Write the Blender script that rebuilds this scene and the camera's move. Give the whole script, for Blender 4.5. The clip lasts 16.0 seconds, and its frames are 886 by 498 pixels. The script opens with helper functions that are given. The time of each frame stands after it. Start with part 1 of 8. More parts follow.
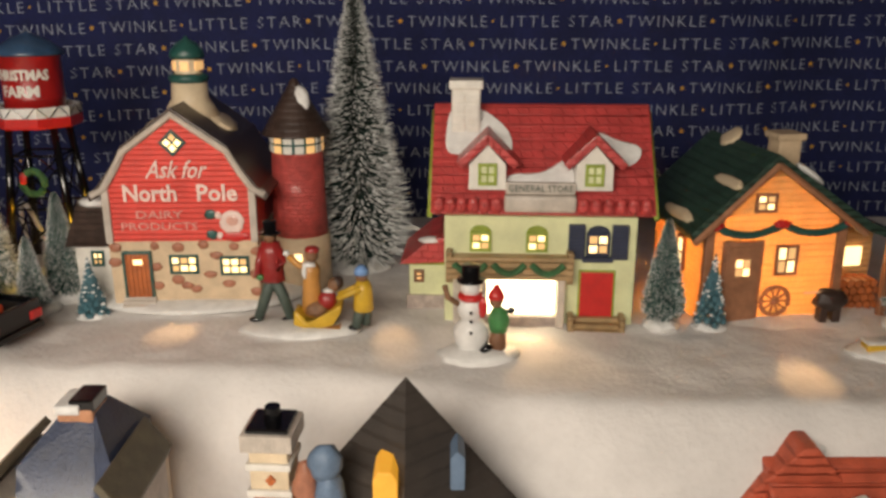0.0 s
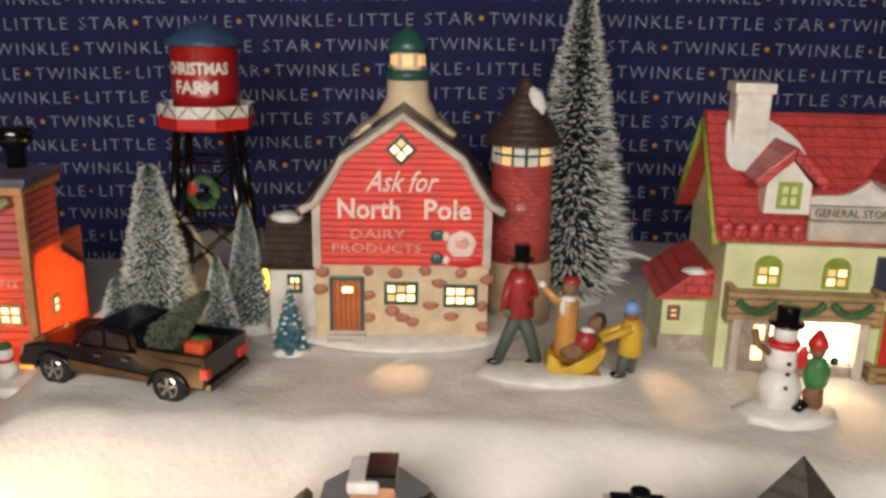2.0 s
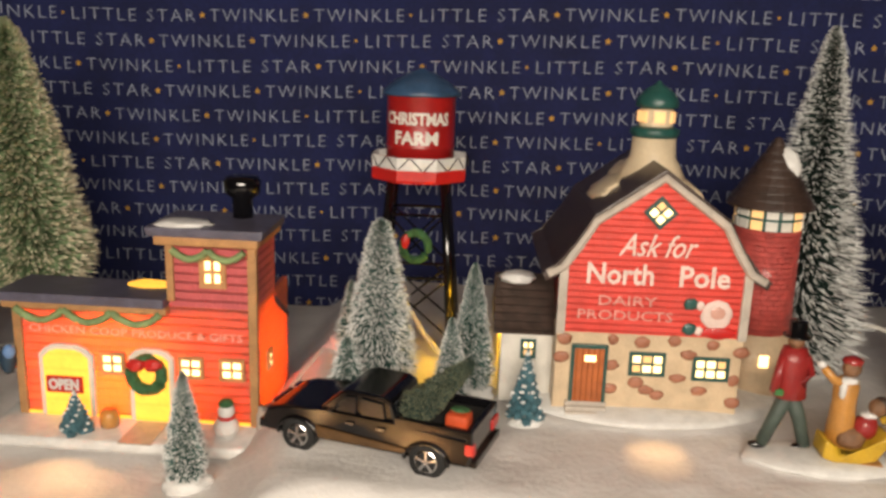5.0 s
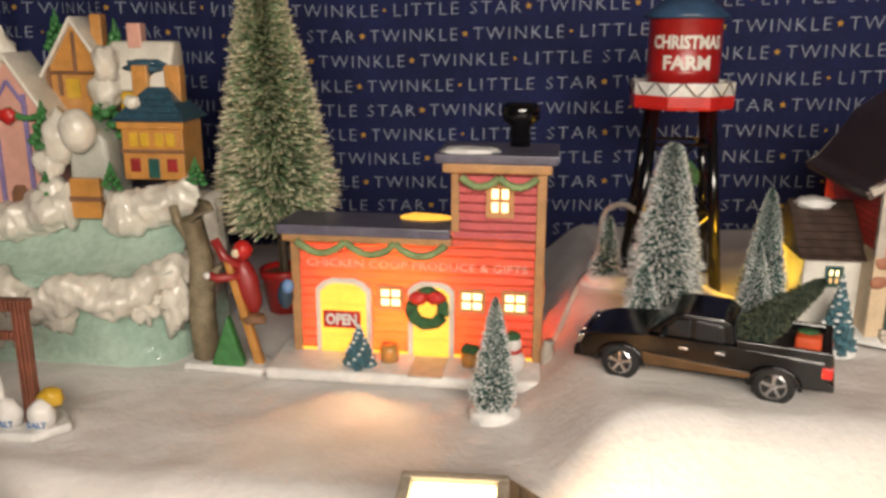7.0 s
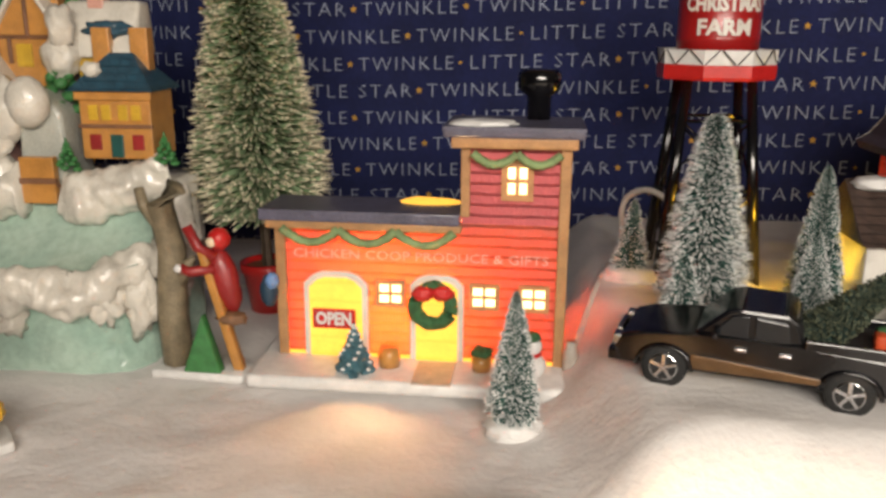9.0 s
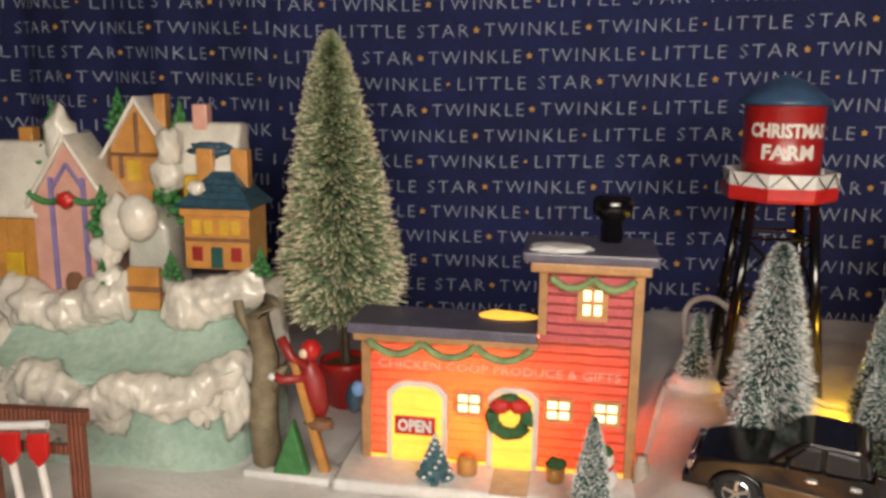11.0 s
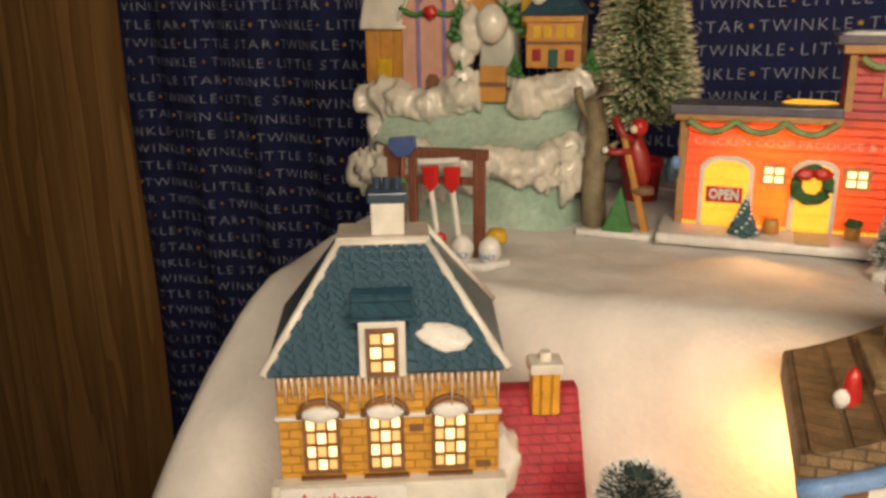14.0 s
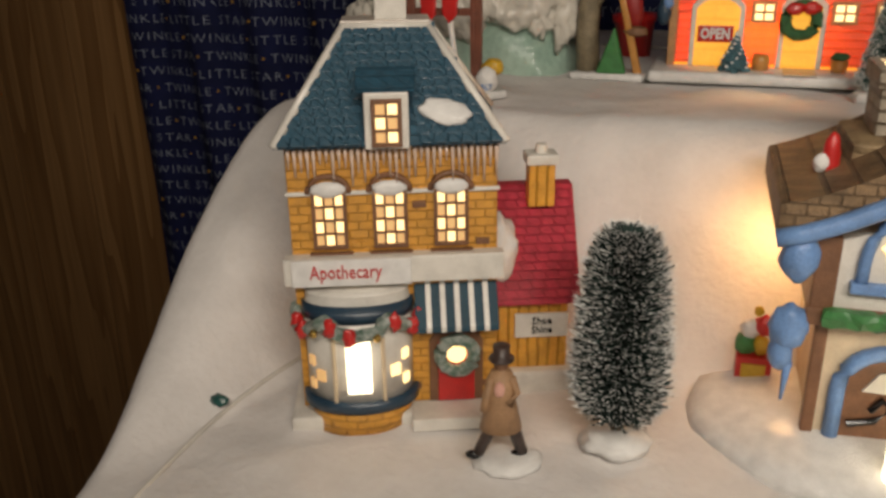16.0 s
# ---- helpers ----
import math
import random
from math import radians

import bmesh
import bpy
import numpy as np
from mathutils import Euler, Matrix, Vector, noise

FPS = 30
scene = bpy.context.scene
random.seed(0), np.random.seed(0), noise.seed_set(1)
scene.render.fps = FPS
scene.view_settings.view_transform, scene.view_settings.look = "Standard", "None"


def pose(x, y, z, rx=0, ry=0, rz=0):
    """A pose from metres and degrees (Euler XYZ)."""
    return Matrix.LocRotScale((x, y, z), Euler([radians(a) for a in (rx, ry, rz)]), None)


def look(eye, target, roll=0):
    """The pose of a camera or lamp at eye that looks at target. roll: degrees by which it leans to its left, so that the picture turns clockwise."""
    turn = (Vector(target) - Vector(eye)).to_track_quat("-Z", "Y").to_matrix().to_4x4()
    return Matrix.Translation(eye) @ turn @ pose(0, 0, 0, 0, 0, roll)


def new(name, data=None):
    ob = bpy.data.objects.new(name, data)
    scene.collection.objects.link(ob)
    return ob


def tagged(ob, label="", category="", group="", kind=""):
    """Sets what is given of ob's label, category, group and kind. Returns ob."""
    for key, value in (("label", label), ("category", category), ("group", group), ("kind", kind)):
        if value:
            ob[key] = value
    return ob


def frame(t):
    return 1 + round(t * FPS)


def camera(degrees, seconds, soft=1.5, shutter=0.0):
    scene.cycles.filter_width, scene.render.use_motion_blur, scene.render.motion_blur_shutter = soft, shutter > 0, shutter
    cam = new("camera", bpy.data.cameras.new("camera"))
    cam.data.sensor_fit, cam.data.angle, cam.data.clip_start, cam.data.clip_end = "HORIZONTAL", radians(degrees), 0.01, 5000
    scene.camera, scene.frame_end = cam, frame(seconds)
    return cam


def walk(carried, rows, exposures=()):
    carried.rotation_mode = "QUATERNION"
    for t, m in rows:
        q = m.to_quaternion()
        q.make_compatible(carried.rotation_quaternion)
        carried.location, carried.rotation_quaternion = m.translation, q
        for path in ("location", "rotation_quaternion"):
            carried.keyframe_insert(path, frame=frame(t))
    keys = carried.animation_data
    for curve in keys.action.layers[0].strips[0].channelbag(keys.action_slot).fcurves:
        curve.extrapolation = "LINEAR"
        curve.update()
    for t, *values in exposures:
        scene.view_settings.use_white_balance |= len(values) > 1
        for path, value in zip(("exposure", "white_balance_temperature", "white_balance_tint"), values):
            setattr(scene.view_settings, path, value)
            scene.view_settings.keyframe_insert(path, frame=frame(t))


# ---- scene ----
cam = camera(55.9, 16.0, soft=3.0)
METRES, EYE, TILT, LEAN, TURN = 1.0, 0.28, -17.0, 0.0, 0.0
ROWS = [
    (0.0, 0.0, 0.0, 0.0, 0.0, 0.0, -0.0),
    (0.5, -0.0391, -0.0117, 0.0036, -0.67, 0.54, -0.51),
    (1.0, -0.0771, -0.009, 0.0068, -0.66, 0.97, -0.92),
    (1.5, -0.1419, 0.045, -0.0007, -0.14, 1.01, -1.15),
    (2.0, -0.1746, 0.1007, 0.0078, 0.36, 1.06, -1.29),
    (2.5, -0.188, 0.1261, 0.0141, 0.76, 1.22, -1.52),
    (3.0, -0.2255, 0.13, 0.0192, 1.16, 1.69, -1.88),
    (5.5, -0.3212, 0.1239, 0.0232, 4.88, 3.24, -3.25),
    (6.0, -0.3484, 0.1176, 0.0206, 6.24, 2.74, -3.09),
    (6.5, -0.384, 0.1178, 0.0024, 7.46, 2.17, -2.82),
    (7.0, -0.4492, 0.1336, -0.0166, 7.88, 1.66, -2.61),
    (7.5, -0.4725, 0.1767, -0.0211, 7.47, 1.29, -2.49),
    (8.0, -0.4711, 0.2031, -0.0227, 6.78, 1.19, -2.43),
    (10.5, -0.4826, 0.1899, -0.0222, 7.42, 4.13, -2.85),
    (11.0, -0.4934, 0.1659, 0.0148, 9.36, 4.92, -3.61),
    (11.5, -0.5073, 0.1416, 0.0247, 11.61, 5.56, -4.4),
    (12.0, -0.5182, 0.1253, 0.0193, 13.84, 5.55, -5.08),
    (12.5, -0.528, 0.0893, 0.0004, 16.27, 4.74, -5.5),
    (13.0, -0.5366, 0.0632, -0.0415, 18.21, 3.07, -5.64),
    (13.5, -0.5676, 0.0406, -0.0654, 19.54, 1.12, -5.53),
    (14.0, -0.5692, 0.0344, -0.0984, 20.23, -1.0, -5.29),
    (14.5, -0.5565, 0.0272, -0.1264, 20.26, -2.72, -5.08),
    (15.0, -0.542, 0.0233, -0.1316, 20.05, -3.92, -5.02),
    (15.5, -0.549, 0.0198, -0.15, 19.92, -4.66, -5.1),
    (16.0, -0.559, 0.0143, -0.1729, 19.71, -5.06, -5.01),
]
EXPOSURES = [(0.0, 0.02, 6700, 10), (2.5, 0.12, 6350, 10), (3.2, 0.08, 6300, 10), (5.5, 0.46, 6900, 10), (6.5, 0.38, 6740, 10), (8.0, 0.45, 6500, 10), (10.5, 0.40, 6450, 10), (11.5, 0.60, 7400, 10), (12.2, 0.80, 9200, 10), (13.0, 0.78, 9200, 10), (14.0, 0.06, 8000, 10), (14.7, -0.28, 7000, 10), (16.0, -0.5, 6700, 10)]
walk(cam, [(t, pose(0, 0, EYE, TILT, LEAN, TURN) @ pose(METRES * x, METRES * y, METRES * z, 90 + pitch, roll, yaw)) for t, x, y, z, yaw, pitch, roll in ROWS], EXPOSURES)

# ---- light ----
world = bpy.data.worlds.new("room_dark")
world.use_nodes = True
world.node_tree.nodes["Background"].inputs["Color"].default_value = (1.0, 0.86, 0.7, 1)
world.node_tree.nodes["Background"].inputs["Strength"].default_value = 0.12
scene.world = world


def lamp(name, kind, energy, colour, m, size=0.05, spread=None):
    d = bpy.data.lights.new(name, kind)
    d.energy, d.color = energy, colour
    if kind == "AREA":
        d.shape, d.size = "DISK", size
        if spread:
            d.spread = radians(spread)
    else:
        d.shadow_soft_size = size
    o = new(name, d)
    o.matrix_world = m
    return o


# broad still lamp added in place of the light carried beside the camera
room = lamp("camera_light_stand_in", "AREA", 9.2, (1.0, 0.90, 0.78), look((-0.28, -0.30, 0.44), (-0.30, 0.75, 0.05)), 0.85)
room.data.shape, room.data.size_y = "ELLIPSE", 0.22
# bulbs in the backs of the lower houses, shining on the bank behind them
for x, y, z, e in ((-0.415, 0.452, -0.035, 0.46), (-0.538, 0.414, -0.040, 0.16), (-0.285, 0.470, -0.060, 0.18), (-0.200, 0.482, -0.060, 0.10), (-0.020, 0.510, -0.060, 0.06)):
    lamp("house_bulb", "POINT", e, (1.0, 0.56, 0.24), pose(x, y, z), 0.01)
# light that falls through doors and windows on the snow in front
for eye, to, cone, e in (((-0.562, 0.615, 0.040), (-0.572, 0.545, 0.0), 75, 0.10), ((-0.533, 0.615, 0.045), (-0.545, 0.54, 0.0), 60, 0.05), ((0.265, 0.600, 0.100), (0.243, 0.506, 0.03), 22, 0.45), ((-0.200, 0.622, 0.075), (-0.203, 0.586, 0.034), 40, 0.09), ((-0.050, 0.66, 0.09), (-0.036, 0.572, 0.034), 20, 0.30), ((0.05, 0.598, 0.06), (0.066, 0.535, 0.03), 70, 0.14)):
    sp = lamp("window_light", "SPOT", e, (1.0, 0.58, 0.24), look(eye, to), 0.006)
    sp.data.spot_size, sp.data.spot_blend = radians(cone), 0.5
lamp("amber_bulb_light", "POINT", 0.07, (1.0, 0.55, 0.03), pose(-0.322, 0.700, 0.066), 0.006)

# ---- materials ----
MATS = {}


def mat(name, colour, rough=0.5, vary=0.18, scale=60.0, bump=0.15, metal=0.0, lines=None, coat=0.0, second=None, glow=None, through_light=0.0, mixat=0.55, bricks=None, through_colour=None):
    """A surface with stains at two scales, fine relief, and grooves where lines = (axis, spacing, depth) names them."""
    if name in MATS:
        return MATS[name]
    m = bpy.data.materials.new(name)
    m.use_nodes = True
    nt = m.node_tree
    n, l = nt.nodes, nt.links
    b = n["Principled BSDF"]
    co = n.new("ShaderNodeTexCoord")
    big, fine = n.new("ShaderNodeTexNoise"), n.new("ShaderNodeTexNoise")
    big.inputs["Scale"].default_value, big.inputs["Detail"].default_value = scale, 5
    fine.inputs["Scale"].default_value, fine.inputs["Detail"].default_value = scale * 9, 3
    l.new(co.outputs["Object"], big.inputs["Vector"])
    l.new(co.outputs["Object"], fine.inputs["Vector"])
    ramp = n.new("ShaderNodeValToRGB")
    two = second or tuple(c * (1 - vary) for c in colour)
    ramp.color_ramp.elements[0].color = (*two, 1)
    ramp.color_ramp.elements[1].color = (*(min(1, c * (1 + vary * 0.35)) for c in colour), 1)
    ramp.color_ramp.elements[0].position, ramp.color_ramp.elements[1].position = mixat - 0.22, mixat + 0.1
    l.new(big.outputs["Fac"], ramp.inputs["Fac"])
    grain = n.new("ShaderNodeMixRGB")
    grain.blend_type, grain.inputs["Fac"].default_value = "OVERLAY", min(1, vary * 1.2)
    l.new(ramp.outputs["Color"], grain.inputs["Color1"])
    l.new(fine.outputs["Fac"], grain.inputs["Color2"])
    colour_out = grain.outputs["Color"]
    height = fine.outputs["Fac"]
    if lines:
        axis, spacing, depth = lines
        sep = n.new("ShaderNodeSeparateXYZ")
        l.new(co.outputs["Object"], sep.inputs["Vector"])
        div = n.new("ShaderNodeMath")
        div.operation, div.inputs[1].default_value = "DIVIDE", spacing
        l.new(sep.outputs[axis], div.inputs[0])
        wob = n.new("ShaderNodeMath")
        wob.operation, wob.inputs[1].default_value = "MULTIPLY_ADD", 0.35
        l.new(big.outputs["Fac"], wob.inputs[0])
        l.new(div.outputs[0], wob.inputs[2])
        fr = n.new("ShaderNodeMath")
        fr.operation = "FRACT"
        l.new(wob.outputs[0], fr.inputs[0])
        groove = n.new("ShaderNodeValToRGB")
        groove.color_ramp.elements[0].color = (0, 0, 0, 1)
        groove.color_ramp.elements[1].position = 0.28
        l.new(fr.outputs[0], groove.inputs["Fac"])
        dark = n.new("ShaderNodeMixRGB")
        dark.blend_type = "MULTIPLY"
        dark.inputs["Color2"].default_value = (1 - depth, 1 - depth, 1 - depth, 1)
        inv = n.new("ShaderNodeMath")
        inv.operation, inv.inputs[0].default_value = "SUBTRACT", 1
        l.new(groove.outputs["Color"], inv.inputs[1])
        l.new(inv.outputs[0], dark.inputs["Fac"])
        l.new(colour_out, dark.inputs["Color1"])
        colour_out = dark.outputs["Color"]
        add = n.new("ShaderNodeMath")
        add.operation = "MULTIPLY_ADD"
        add.inputs[1].default_value = 2.2
        l.new(groove.outputs["Color"], add.inputs[0])
        l.new(fine.outputs["Fac"], add.inputs[2])
        height = add.outputs[0]
    if bricks:
        width, tall, depth = bricks
        sep, com, tex = n.new("ShaderNodeSeparateXYZ"), n.new("ShaderNodeCombineXYZ"), n.new("ShaderNodeTexBrick")
        across = n.new("ShaderNodeMath")
        across.operation = "ADD"
        l.new(co.outputs["Object"], sep.inputs["Vector"])
        l.new(sep.outputs["X"], across.inputs[0])
        l.new(sep.outputs["Y"], across.inputs[1])
        l.new(across.outputs[0], com.inputs["X"])
        l.new(sep.outputs["Z"], com.inputs["Y"])
        l.new(com.outputs[0], tex.inputs["Vector"])
        tex.inputs["Scale"].default_value, tex.inputs["Brick Width"].default_value, tex.inputs["Row Height"].default_value = 1.0, width, tall
        tex.inputs["Mortar Size"].default_value, tex.inputs["Mortar Smooth"].default_value = tall * 0.10, 0.6
        tex.inputs["Color1"].default_value, tex.inputs["Color2"].default_value = (1, 1, 1, 1), (1 - depth * 0.6,) * 3 + (1,)
        tex.inputs["Mortar"].default_value = (1 - depth,) * 3 + (1,)
        mul, high = n.new("ShaderNodeMixRGB"), n.new("ShaderNodeMath")
        mul.blend_type, mul.inputs["Fac"].default_value = "MULTIPLY", 1.0
        l.new(colour_out, mul.inputs["Color1"])
        l.new(tex.outputs["Color"], mul.inputs["Color2"])
        colour_out = mul.outputs["Color"]
        high.operation, high.inputs[1].default_value = "MULTIPLY_ADD", -2.2
        l.new(tex.outputs["Fac"], high.inputs[0])
        l.new(fine.outputs["Fac"], high.inputs[2])
        height = high.outputs[0]
    l.new(colour_out, b.inputs["Base Color"])
    bp = n.new("ShaderNodeBump")
    bp.inputs["Strength"].default_value, bp.inputs["Distance"].default_value = min(1, bump * 2), 0.0008
    l.new(height, bp.inputs["Height"])
    l.new(bp.outputs["Normal"], b.inputs["Normal"])
    b.inputs["Roughness"].default_value, b.inputs["Metallic"].default_value = rough, metal
    b.inputs["Coat Weight"].default_value, b.inputs["Coat Roughness"].default_value = coat, 0.12
    if glow:
        b.inputs["Emission Color"].default_value, b.inputs["Emission Strength"].default_value = (*glow[:3], 1), glow[3]
    if through_light:
        tr, mix = n.new("ShaderNodeBsdfTranslucent"), n.new("ShaderNodeMixShader")
        if through_colour:
            tr.inputs["Color"].default_value = (*through_colour, 1)
        else:
            l.new(colour_out, tr.inputs["Color"])
        mix.inputs["Fac"].default_value = through_light
        l.new(b.outputs[0], mix.inputs[1])
        l.new(tr.outputs[0], mix.inputs[2])
        l.new(mix.outputs[0], n["Material Output"].inputs["Surface"])
    MATS[name] = m
    return m


SNOW = mat("cotton_snow_cloth", (0.74, 0.71, 0.69), 0.95, 0.10, 26, 1.0)
FABRIC = mat("navy_cotton_fabric", (0.0085, 0.0135, 0.075), 0.9, 0.25, 25, 0.3)
LETTER = mat("pale_blue_print", (0.33, 0.37, 0.48), 0.8, 0.25, 120, 0.1)
GOLD = mat("ochre_star_print", (0.60, 0.33, 0.05), 0.8, 0.2, 120, 0.1)
WHITE = mat("white_glaze", (0.72, 0.69, 0.63), 0.35, 0.14, 90, 0.2, coat=0.2)
SNOWPAINT = mat("white_snow_paint", (0.80, 0.79, 0.77), 0.4, 0.12, 120, 0.5, coat=0.3)
CREAM = mat("cream_glaze", (0.68, 0.55, 0.38), 0.4, 0.15, 70, 0.2, coat=0.2)
BARNRED = mat("barn_red_siding", (0.76, 0.072, 0.055), 0.42, 0.17, 60, 0.35, lines=("Z", 0.0042, 0.08), coat=0.25)
SILORED = mat("silo_red_brick", (0.58, 0.085, 0.075), 0.45, 0.25, 160, 0.5, bricks=(0.008, 0.0036, 0.11), coat=0.2)
STONEWALL = mat("cream_stone_wall", (0.66, 0.50, 0.33), 0.45, 0.18, 80, 0.4, coat=0.15)
COBBLE = mat("brown_painted_stone", (0.42, 0.17, 0.10), 0.45, 0.25, 90, 0.4, coat=0.15)
DARKROOF = mat("dark_brown_shingle", (0.075, 0.046, 0.036), 0.5, 0.3, 120, 0.8, bricks=(0.008, 0.0040, 0.5), coat=0.15)
SMOOTHBROWN = mat("dark_brown_roof_paint", (0.050, 0.030, 0.024), 0.4, 0.3, 80, 0.4, coat=0.2)
GREYTRIM = mat("warm_grey_trim", (0.52, 0.46, 0.40), 0.4, 0.2, 90, 0.25, coat=0.2)
DOORORANGE = mat("orange_brown_door", (0.48, 0.13, 0.035), 0.45, 0.22, 90, 0.3, lines=("X", 0.0035, 0.35), coat=0.2)
TEAL = mat("dark_teal_paint", (0.018, 0.085, 0.075), 0.35, 0.2, 90, 0.2, coat=0.3)
GREEN = mat("garland_green", (0.045, 0.15, 0.055), 0.6, 0.35, 200, 0.9)
LEAFGREEN = mat("holly_green_paint", (0.05, 0.22, 0.06), 0.4, 0.3, 140, 0.7, coat=0.3)
RED = mat("bright_red_paint", (0.55, 0.02, 0.018), 0.35, 0.15, 90, 0.2, coat=0.3)
DULLRED = mat("deep_red_paint", (0.30, 0.018, 0.018), 0.4, 0.2, 90, 0.25, coat=0.3)
ROOFRED = mat("red_tile_roof", (0.54, 0.060, 0.058), 0.42, 0.22, 70, 0.6, bricks=(0.0085, 0.0058, 0.12), coat=0.25)
ROOFPINK = mat("crimson_shingle_roof", (0.52, 0.030, 0.060), 0.62, 0.25, 150, 0.8, bricks=(0.007, 0.0042, 0.18), coat=0.03)
PALEYELLOW = mat("pale_green_yellow_stucco", (0.66, 0.68, 0.40), 0.45, 0.12, 60, 0.25, coat=0.2)
LIME = mat("lime_green_trim", (0.30, 0.38, 0.05), 0.45, 0.25, 140, 0.4, coat=0.2)
TAN = mat("tan_wood_paint", (0.38, 0.25, 0.12), 0.5, 0.25, 90, 0.4, lines=("Z", 0.005, 0.3), coat=0.15)
BROWN = mat("brown_timber_paint", (0.21, 0.095, 0.045), 0.5, 0.25, 110, 0.4, coat=0.15)
NAVY = mat("navy_shutter_paint", (0.025, 0.035, 0.075), 0.4, 0.2, 100, 0.3, lines=("Z", 0.0028, 0.4), coat=0.2)
CABINWOOD = mat("honey_clapboard", (0.80, 0.50, 0.22), 0.5, 0.12, 60, 0.5, lines=("Z", 0.0050, 0.14), coat=0.15, through_light=0.34)
CABINROOF = mat("dark_green_shingle", (0.022, 0.055, 0.038), 0.5, 0.35, 110, 0.9, lines=("Z", 0.0055, 0.35), coat=0.2)
COOPRED = mat("coop_red_clapboard", (0.64, 0.160, 0.125), 0.5, 0.18, 60, 0.6, lines=("Z", 0.0060, 0.22), coat=0.15, through_light=0.33, through_colour=(0.94, 0.40, 0.15))
# opaque, darker copy of the coop red for walls left without the bulb's glow
COOPUNLIT = mat("coop_red_unlit_boards", (0.56, 0.105, 0.115), 0.5, 0.15, 60, 0.5, lines=("Z", 0.0060, 0.20), coat=0.15)
COOPTRIM = mat("honey_corner_trim", (0.55, 0.30, 0.13), 0.5, 0.2, 90, 0.3, coat=0.15, through_light=0.2)
PURPLEROOF = mat("slate_purple_roof", (0.10, 0.095, 0.14), 0.45, 0.25, 70, 0.5, coat=0.25)
BLACK = mat("black_gloss_paint", (0.004, 0.004, 0.005), 0.16, 0.2, 60, 0.03, coat=0.25)
BRONZE = mat("bronze_side_paint", (0.14, 0.075, 0.03), 0.25, 0.3, 80, 0.1, metal=0.3, coat=0.5)
CHROME = mat("chrome", (0.62, 0.62, 0.63), 0.2, 0.1, 80, 0.1, metal=1.0)
GLASS = mat("tinted_car_glass", (0.012, 0.014, 0.017), 0.06, 0.1, 50, 0.02, coat=0.5)
RUBBER = mat("black_rubber", (0.015, 0.015, 0.015), 0.8, 0.2, 90, 0.4)
TANKRED = mat("tank_red_enamel", (0.34, 0.012, 0.012), 0.32, 0.15, 60, 0.1, coat=0.25)
TANKBLUE = mat("tank_blue_enamel", (0.035, 0.08, 0.16), 0.35, 0.25, 70, 0.2, coat=0.4)
BRICKGOLD = mat("ochre_brick", (0.76, 0.36, 0.05), 0.42, 0.20, 110, 0.5, bricks=(0.0095, 0.0044, 0.20), coat=0.25)
PLANKGOLD = mat("ochre_plank", (0.74, 0.36, 0.045), 0.45, 0.2, 90, 0.5, lines=("X", 0.0055, 0.3), coat=0.2)
SLATEBLUE = mat("slate_blue_shingle", (0.022, 0.090, 0.145), 0.42, 0.3, 130, 0.9, bricks=(0.0075, 0.0045, 0.15), coat=0.3)
PLAINBLUE = mat("dark_blue_paint", (0.02, 0.05, 0.085), 0.4, 0.2, 90, 0.2, coat=0.3)
SKYBLUE = mat("sky_blue_trim", (0.16, 0.30, 0.58), 0.42, 0.2, 90, 0.3, coat=0.25)
THATCH = mat("brown_thatch_shingle", (0.26, 0.165, 0.085), 0.55, 0.35, 90, 1.0, bricks=(0.0085, 0.0052, 0.38))
CHIMSTONE = mat("grey_beige_stone", (0.42, 0.36, 0.28), 0.55, 0.25, 120, 0.6, lines=("Z", 0.006, 0.25), coat=0.1)
ICE = mat("pale_aqua_ice_glaze", (0.29, 0.42, 0.35), 0.14, 0.25, 22, 0.5, coat=0.6, second=(0.44, 0.56, 0.47))
GLITTERSNOW = mat("glazed_white_snow", (0.72, 0.68, 0.60), 0.2, 0.15, 60, 0.8, coat=0.6)
PINKWALL = mat("pink_glaze", (0.66, 0.36, 0.29), 0.28, 0.12, 80, 0.2, coat=0.5)
OCHREWALL = mat("ochre_glaze", (0.54, 0.25, 0.06), 0.28, 0.2, 100, 0.3, coat=0.5)
LILAC = mat("lilac_paint", (0.25, 0.2, 0.42), 0.35, 0.2, 90, 0.2, coat=0.3)
TRUNK = mat("dark_bark", (0.12, 0.085, 0.055), 0.6, 0.35, 60, 1.0, lines=("X", 0.006, 0.4))


